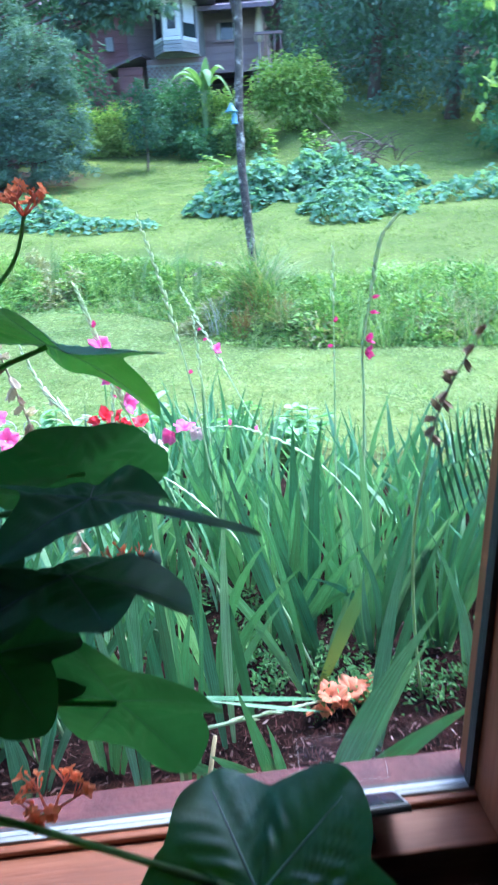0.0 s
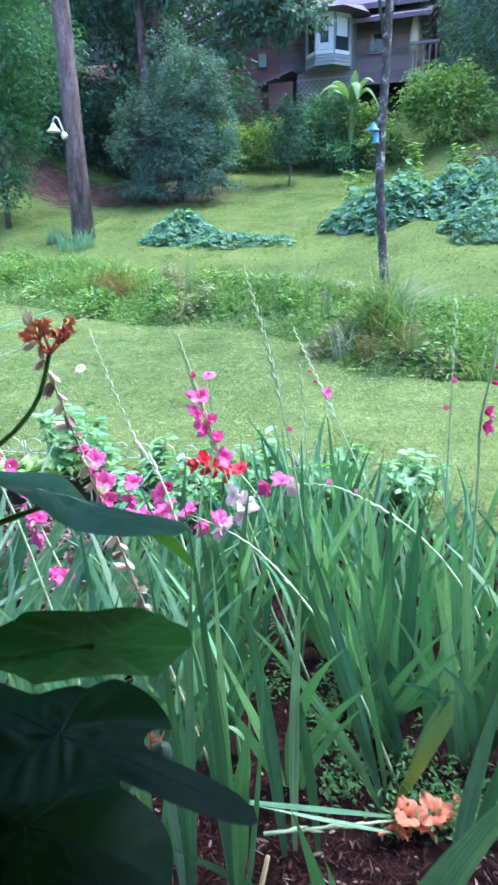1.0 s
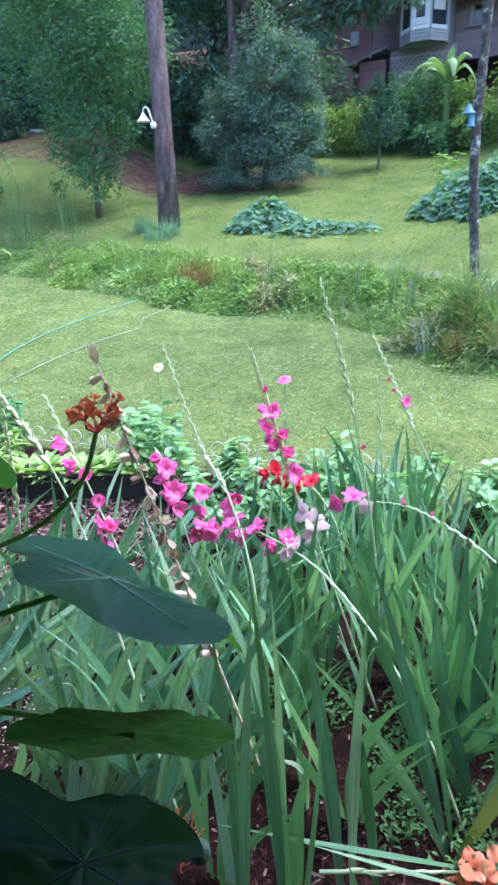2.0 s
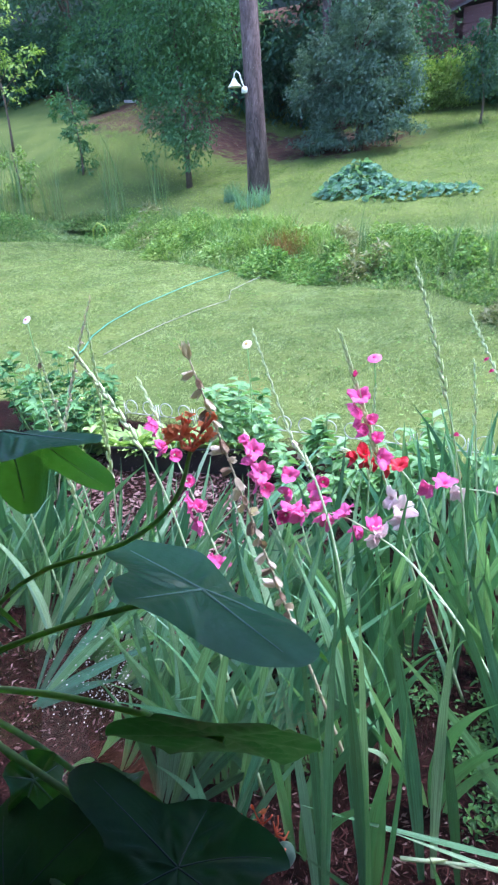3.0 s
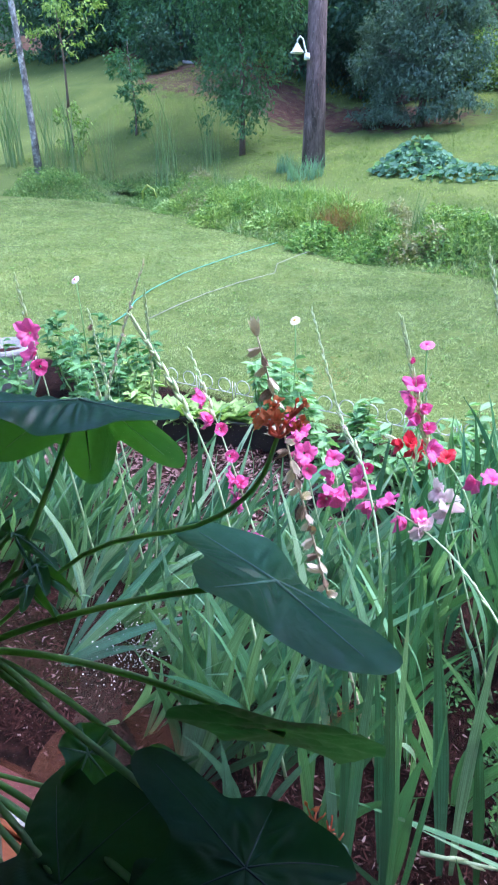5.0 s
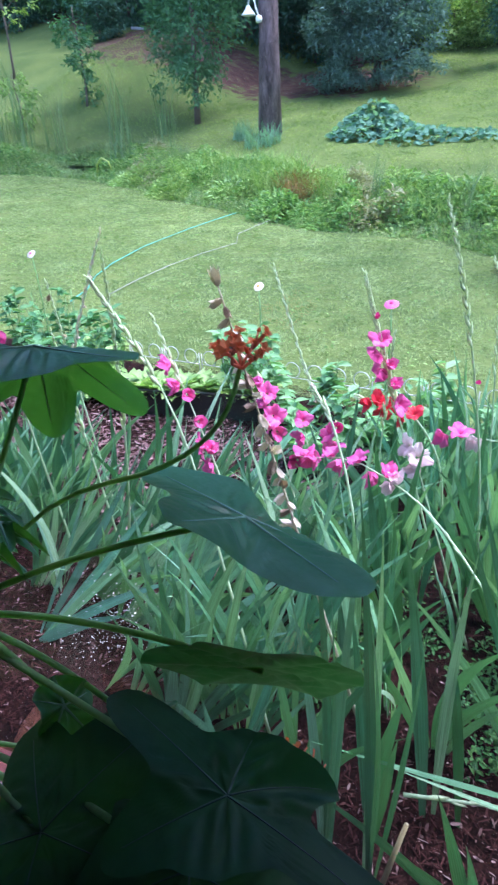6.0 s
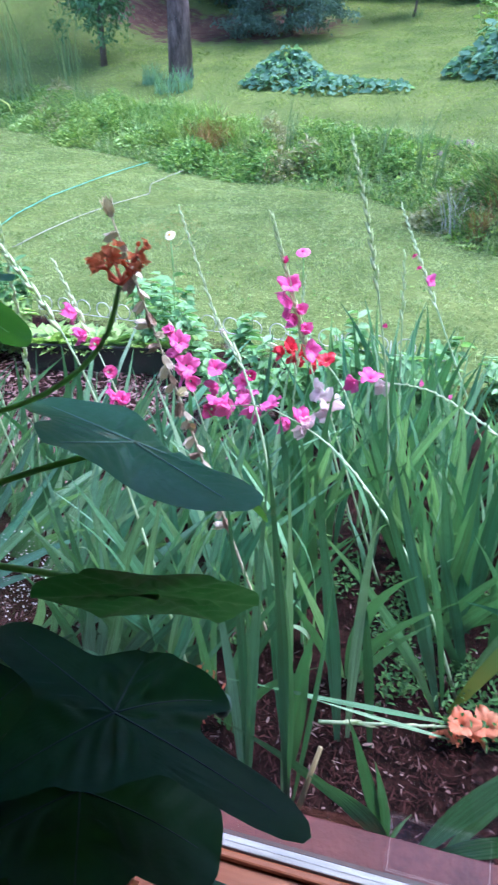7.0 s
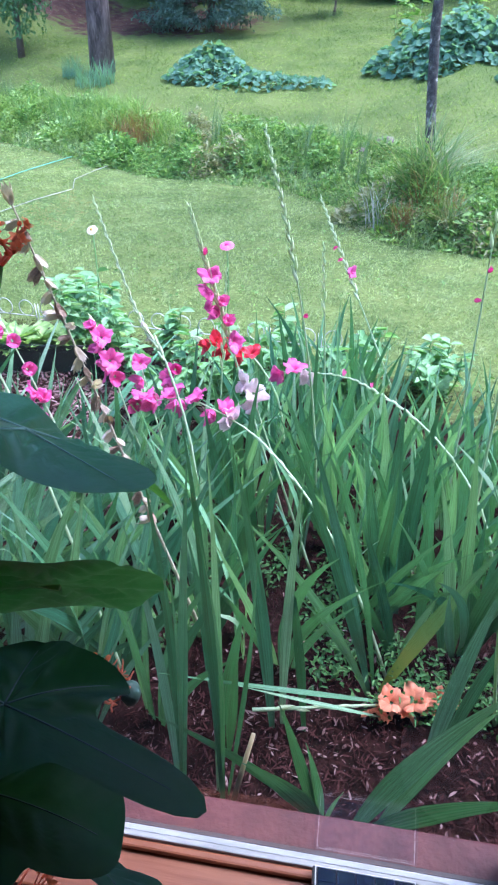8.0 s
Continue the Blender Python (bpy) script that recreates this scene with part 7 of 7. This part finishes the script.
# the broad leaf in front of the bed, with one lobe curled up to the light
big_leaf((-0.08, 1.12, 1.20), (0.17, 0.47, 0.87), (1, 0, 0), [(-14, 0.15, 0.4, 0.04), (45, 0.16, 0.31, -0.17), (-90, 0.118, 0.42), (172, 0.142, 0.45, 0.08)], 0.48, 0.06, 1, sag=0.02)
# a leaf whose outer half hangs down against the light
big_leaf((-0.35, 1.12, 1.33), (0.10, 0.0, 1.0), (-0.6, 0.8, 0), [(0, 0.135, 0.36), (52, 0.145, 0.36), (-52, 0.145, 0.36), (112, 0.125, 0.36), (-112, 0.125, 0.36)], 0.5, 0.02, 2, sag=-0.02, fold=88)
# most leaves from here down use the copy with shade in its colour
big_leaf((-0.04, 1.08, 1.06), (-0.36, 0.78, 0.5), (0.8, 0.6, 0), [(3, 0.098, 0.5), (50, 0.095, 0.4), (-50, 0.09, 0.4), (130, 0.10, 0.4), (-135, 0.095, 0.4), (180, 0.12, 0.5)], 0.72, 0.03, 3, sag=0.03, mat="jat_shaded", wave=0.25, veins=False)
big_leaf((0.021, 0.938, 1.095), (0.05, -0.02, 1.0), (1, -0.05, 0), [(3, 0.158, 0.23), (50, 0.09, 0.22, -0.7), (108, 0.07, 0.28, -0.3), (172, 0.145, 0.3), (-122, 0.095, 0.32)], 0.37, 0.08, 4, sag=0.004, mat="jat_shaded")
big_leaf((0.005, 0.905, 1.035), (0.05, 0.25, 1.0), (0.8, 0.25, 0), FIVE, 0.55, 0.15, 5, from_point=LOW, sag=0.04, mat="jat_shaded")
big_leaf((-0.14, 0.875, 0.995), (-0.15, -0.3, 1.0), (0.2, 0.9, 0), [(a, q * 1.2, w) for a, q, w in FIVE], 0.5, 0.15, 6, from_point=LOW, sag=0.04, mat="jat_shaded")
big_leaf((-0.135, 1.0, 1.0), (0.1, -0.35, 1.0), (0.8, 0.2, 0.05), [(0, 0.062, 0.34), (55, 0.04, 0.4), (-55, 0.04, 0.4), (150, 0.035, 0.6), (-150, 0.035, 0.6)], 0.5, 0.15, 7, sag=0.03)
big_leaf((-0.215, 0.97, 1.01), (0.75, -0.1, 0.5), (0.1, 0.2, -0.9), [(0, 0.07, 0.45), (60, 0.04, 0.5), (-60, 0.04, 0.5), (150, 0.03, 0.7), (-150, 0.03, 0.7)], 0.4, 0.15, 8, sag=0.03)
for k, (dx, dz, tx) in enumerate(((0.0, 0.0, 0.9), (-0.04, 0.03, 0.2), (-0.03, -0.045, 0.5))):
    big_leaf((-0.385 + dx, 1.05, 1.13 + dz), (0.2, 0.55, 0.8), (tx, 0.1, -0.5 + 0.3 * k), [(0, 0.075, 0.22), (38, 0.06, 0.18), (-38, 0.06, 0.18), (80, 0.04, 0.2), (-80, 0.04, 0.2)], 0.2, 0.15, 9 + 3 * k, sag=0.03)
big_leaf((0.005, 0.975, 0.83), (0.1, 0.93, 0.3), (0.5, 0.0, -0.6), [(0, 0.12, 0.6), (75, 0.115, 0.6), (-75, 0.135, 0.6), (150, 0.11, 0.5), (-150, 0.125, 0.5)], 0.6, 0.08, 10, from_point=LOW, sag=0.02, mat="jat_shaded")
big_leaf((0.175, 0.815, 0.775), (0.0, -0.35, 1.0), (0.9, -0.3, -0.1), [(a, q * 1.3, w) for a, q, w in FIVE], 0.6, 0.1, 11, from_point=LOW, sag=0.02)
big_leaf((-0.12, 0.93, 0.90), (0.1, 0.3, 0.9), (0.3, 0.2, -0.1), FIVE, 0.55, 0.15, 12, from_point=LOW, sag=0.02, mat="jat_shaded")

big_leaf((-0.06, 0.87, 0.975), (0.15, -0.45, 0.88), (0.6, -0.5, -0.2), [(a, q * 0.72, w) for a, q, w in FIVE], 0.55, 0.12, 13, from_point=LOW, sag=0.0, mat="jat_shaded")


def flower_cluster(centre, r, n, stalk, label, seed, florets=1.0, seedpod=False, big=1.0):
    """An open flat-topped cluster on coral branchlets that fork twice."""
    rr = random.Random(seed)
    c = Vector(centre) - STEM
    pts = [Vector(q) - STEM for q in stalk] + [c]
    smooth = []
    for i in range(len(pts) - 1):
        p0, p1, p2, p3 = pts[max(0, i - 1)], pts[i], pts[i + 1], pts[min(len(pts) - 1, i + 2)]
        for u in (0, 0.25, 0.5, 0.75):
            smooth.append(0.5 * (2 * p1 + (p2 - p0) * u + (2 * p0 - 5 * p1 + 4 * p2 - p3) * u * u + (3 * p1 - p0 - 3 * p2 + p3) * u ** 3))
    smooth.append(c)
    s = part("flower_stalk", Build().tube(smooth, [0.0032 - 0.0010 * k / len(smooth) for k in range(len(smooth))], 8).mesh("flower_stalk", M["petiole"]), jat, "long green flower stalk")
    br, tips = Build(), []
    arms = max(5, n // 7)
    for j in range(arms):
        a = 6.28 * j / arms + rr.uniform(-0.3, 0.3)
        f = rr.uniform(0.45, 0.8)
        m = c + Vector((r * f * math.cos(a), r * f * math.sin(a), r * rr.uniform(0.3, 0.7)))
        br.tube([c, c.lerp(m, 0.5) + Vector((rr.gauss(0, 0.08), rr.gauss(0, 0.08), rr.uniform(-0.15, 0.1))) * r, m], [0.0019, 0.0016, 0.0013], 5)
        for i in range(max(2, n // arms)):
            b = a + rr.uniform(-1.5, 1.5)
            t = m + Vector((math.cos(b), math.sin(b), rr.uniform(-0.2, 1.3))) * r * rr.uniform(0.2, 0.5)
            br.tube([m, m.lerp(t, 0.6) + Vector((rr.gauss(0, 0.05), rr.gauss(0, 0.05), rr.gauss(0, 0.05))) * r, t], [0.0012, 0.001, 0.0009], 5)
            tips.append((t, b))
    part("inflorescence", br.mesh("inflorescence", M["coral"]), s, "coral red branchlets")
    pet = petal_fan(3, 2, 0.0078, 0.0046, 0.08, 0.75, "orange_deep", petals=5, seed=seed)
    knob = Build().lathe([(0.0, 0.0), (0.0016, 0.001), (0.0021, 0.003), (0.001, 0.005), (0.0, 0.0055)], 6).mesh("bud", M["orange_deep"])
    for t, a in tips:
        if rr.random() > florets:
            continue
        if rr.random() < 0.72:
            part("floret", pet, s, at=Matrix.Translation(t) @ tilt_to((math.cos(a) * 0.8 + rr.gauss(0, 0.3), math.sin(a) * 0.8 + rr.gauss(0, 0.3), 0.8)) @ Matrix.Scale(big * rr.uniform(0.7, 1.15), 4))
        else:
            part("bud", knob, s, at=Matrix.Translation(t) @ tilt_to((math.cos(a), math.sin(a), 1)))
    if seedpod:
        part("seed_pod", Build().lathe([(0.0, -0.014), (0.007, -0.011), (0.0105, -0.002), (0.0095, 0.007), (0.004, 0.0125), (0.0, 0.0135)], 14, c + Vector((0.026, 0, 0.016))).mesh("seed_pod", M["seed"]), s, "green-blue seed pod")


flower_cluster((-0.098, 1.15, 1.338), 0.027, 32, [HUB, (-0.33, 1.08, 1.15), (-0.17, 1.11, 1.235), (-0.115, 1.135, 1.285)], "", 3)
flower_cluster((0.008, 1.065, 0.94), 0.028, 42, [LOW, (-0.2, 1.0, 0.9), (-0.06, 1.04, 0.91)], "", 5, 0.06, True)
flower_cluster((-0.085, 0.96, 0.675), 0.036, 34, [LOW, (-0.3, 1.0, 0.7), (-0.17, 0.97, 0.635)], "", 6, big=1.5)

# strap-leaved plant by the jamb, in its own pot on the floor
spray = thing("strap_leaf_plant", (0.62, 0.95, -0.1), "pot of thin dark strap leaves on the floor", "potted plant")
part("pot", Build().lathe([(0, 0), (0.09, 0), (0.12, 0.2), (0.105, 0.2), (0.1, 0.17), (0, 0.17)], 20).mesh("pot", M["stone_pot"]), spray)
for k in range(7):
    a = -2.6 + 0.35 * k
    part("leaf", blade("leaf", 0.75 + 0.06 * (k % 3), 0.022, 0.9, M["glad"], 0.3), spray, at=Matrix.Translation((0, 0, 0.16)) @ tilt_to((0.18 * math.cos(a), 0.18 * math.sin(a), 1), (math.cos(a), math.sin(a), 0)))

# small solar panel on the sill
panel = thing("solar_panel", (0.325, 1.225 + 0.21 * 0.325 - 0.052, SILL - 0.012), "small black solar panel on a short stand on the sill", "solar panel", turn=11.9)
tl = pose(0, 0.0, 0.055, -37, 0, 0)
part("stand", Build().tube([(0, -0.03, 0.0), (0, -0.02, 0.02), (0, 0.0, 0.05)], 0.008, 10).box(-0.03, 0.03, -0.03, 0.02, 0.0, 0.006, 0.002).mesh("stand", M["black"]), panel)
body = part("housing", Build().box(-0.085, 0.085, -0.045, 0.045, -0.008, 0.004, 0.003).mesh("housing", M["black"]), panel, "black plastic housing", tl)
for i in range(5):
    for j in range(2):
        part("cell", Build().box(-0.076 + 0.0308 * i, -0.0475 + 0.0308 * i, -0.037 + 0.038 * j, -0.001 + 0.038 * j, 0.0042, 0.0055).mesh("cell", M["cell"], False), body)
part("border_line", Build().box(-0.079, 0.079, -0.0405, -0.0388, 0.0042, 0.006).box(-0.079, 0.079, 0.0388, 0.0405, 0.0042, 0.006).box(-0.0806, -0.0791, -0.0405, 0.0405, 0.0042, 0.006).box(0.0791, 0.0806, -0.0405, 0.0405, 0.0042, 0.006).mesh("border_line", M["silver"], False), body, "silver border line")
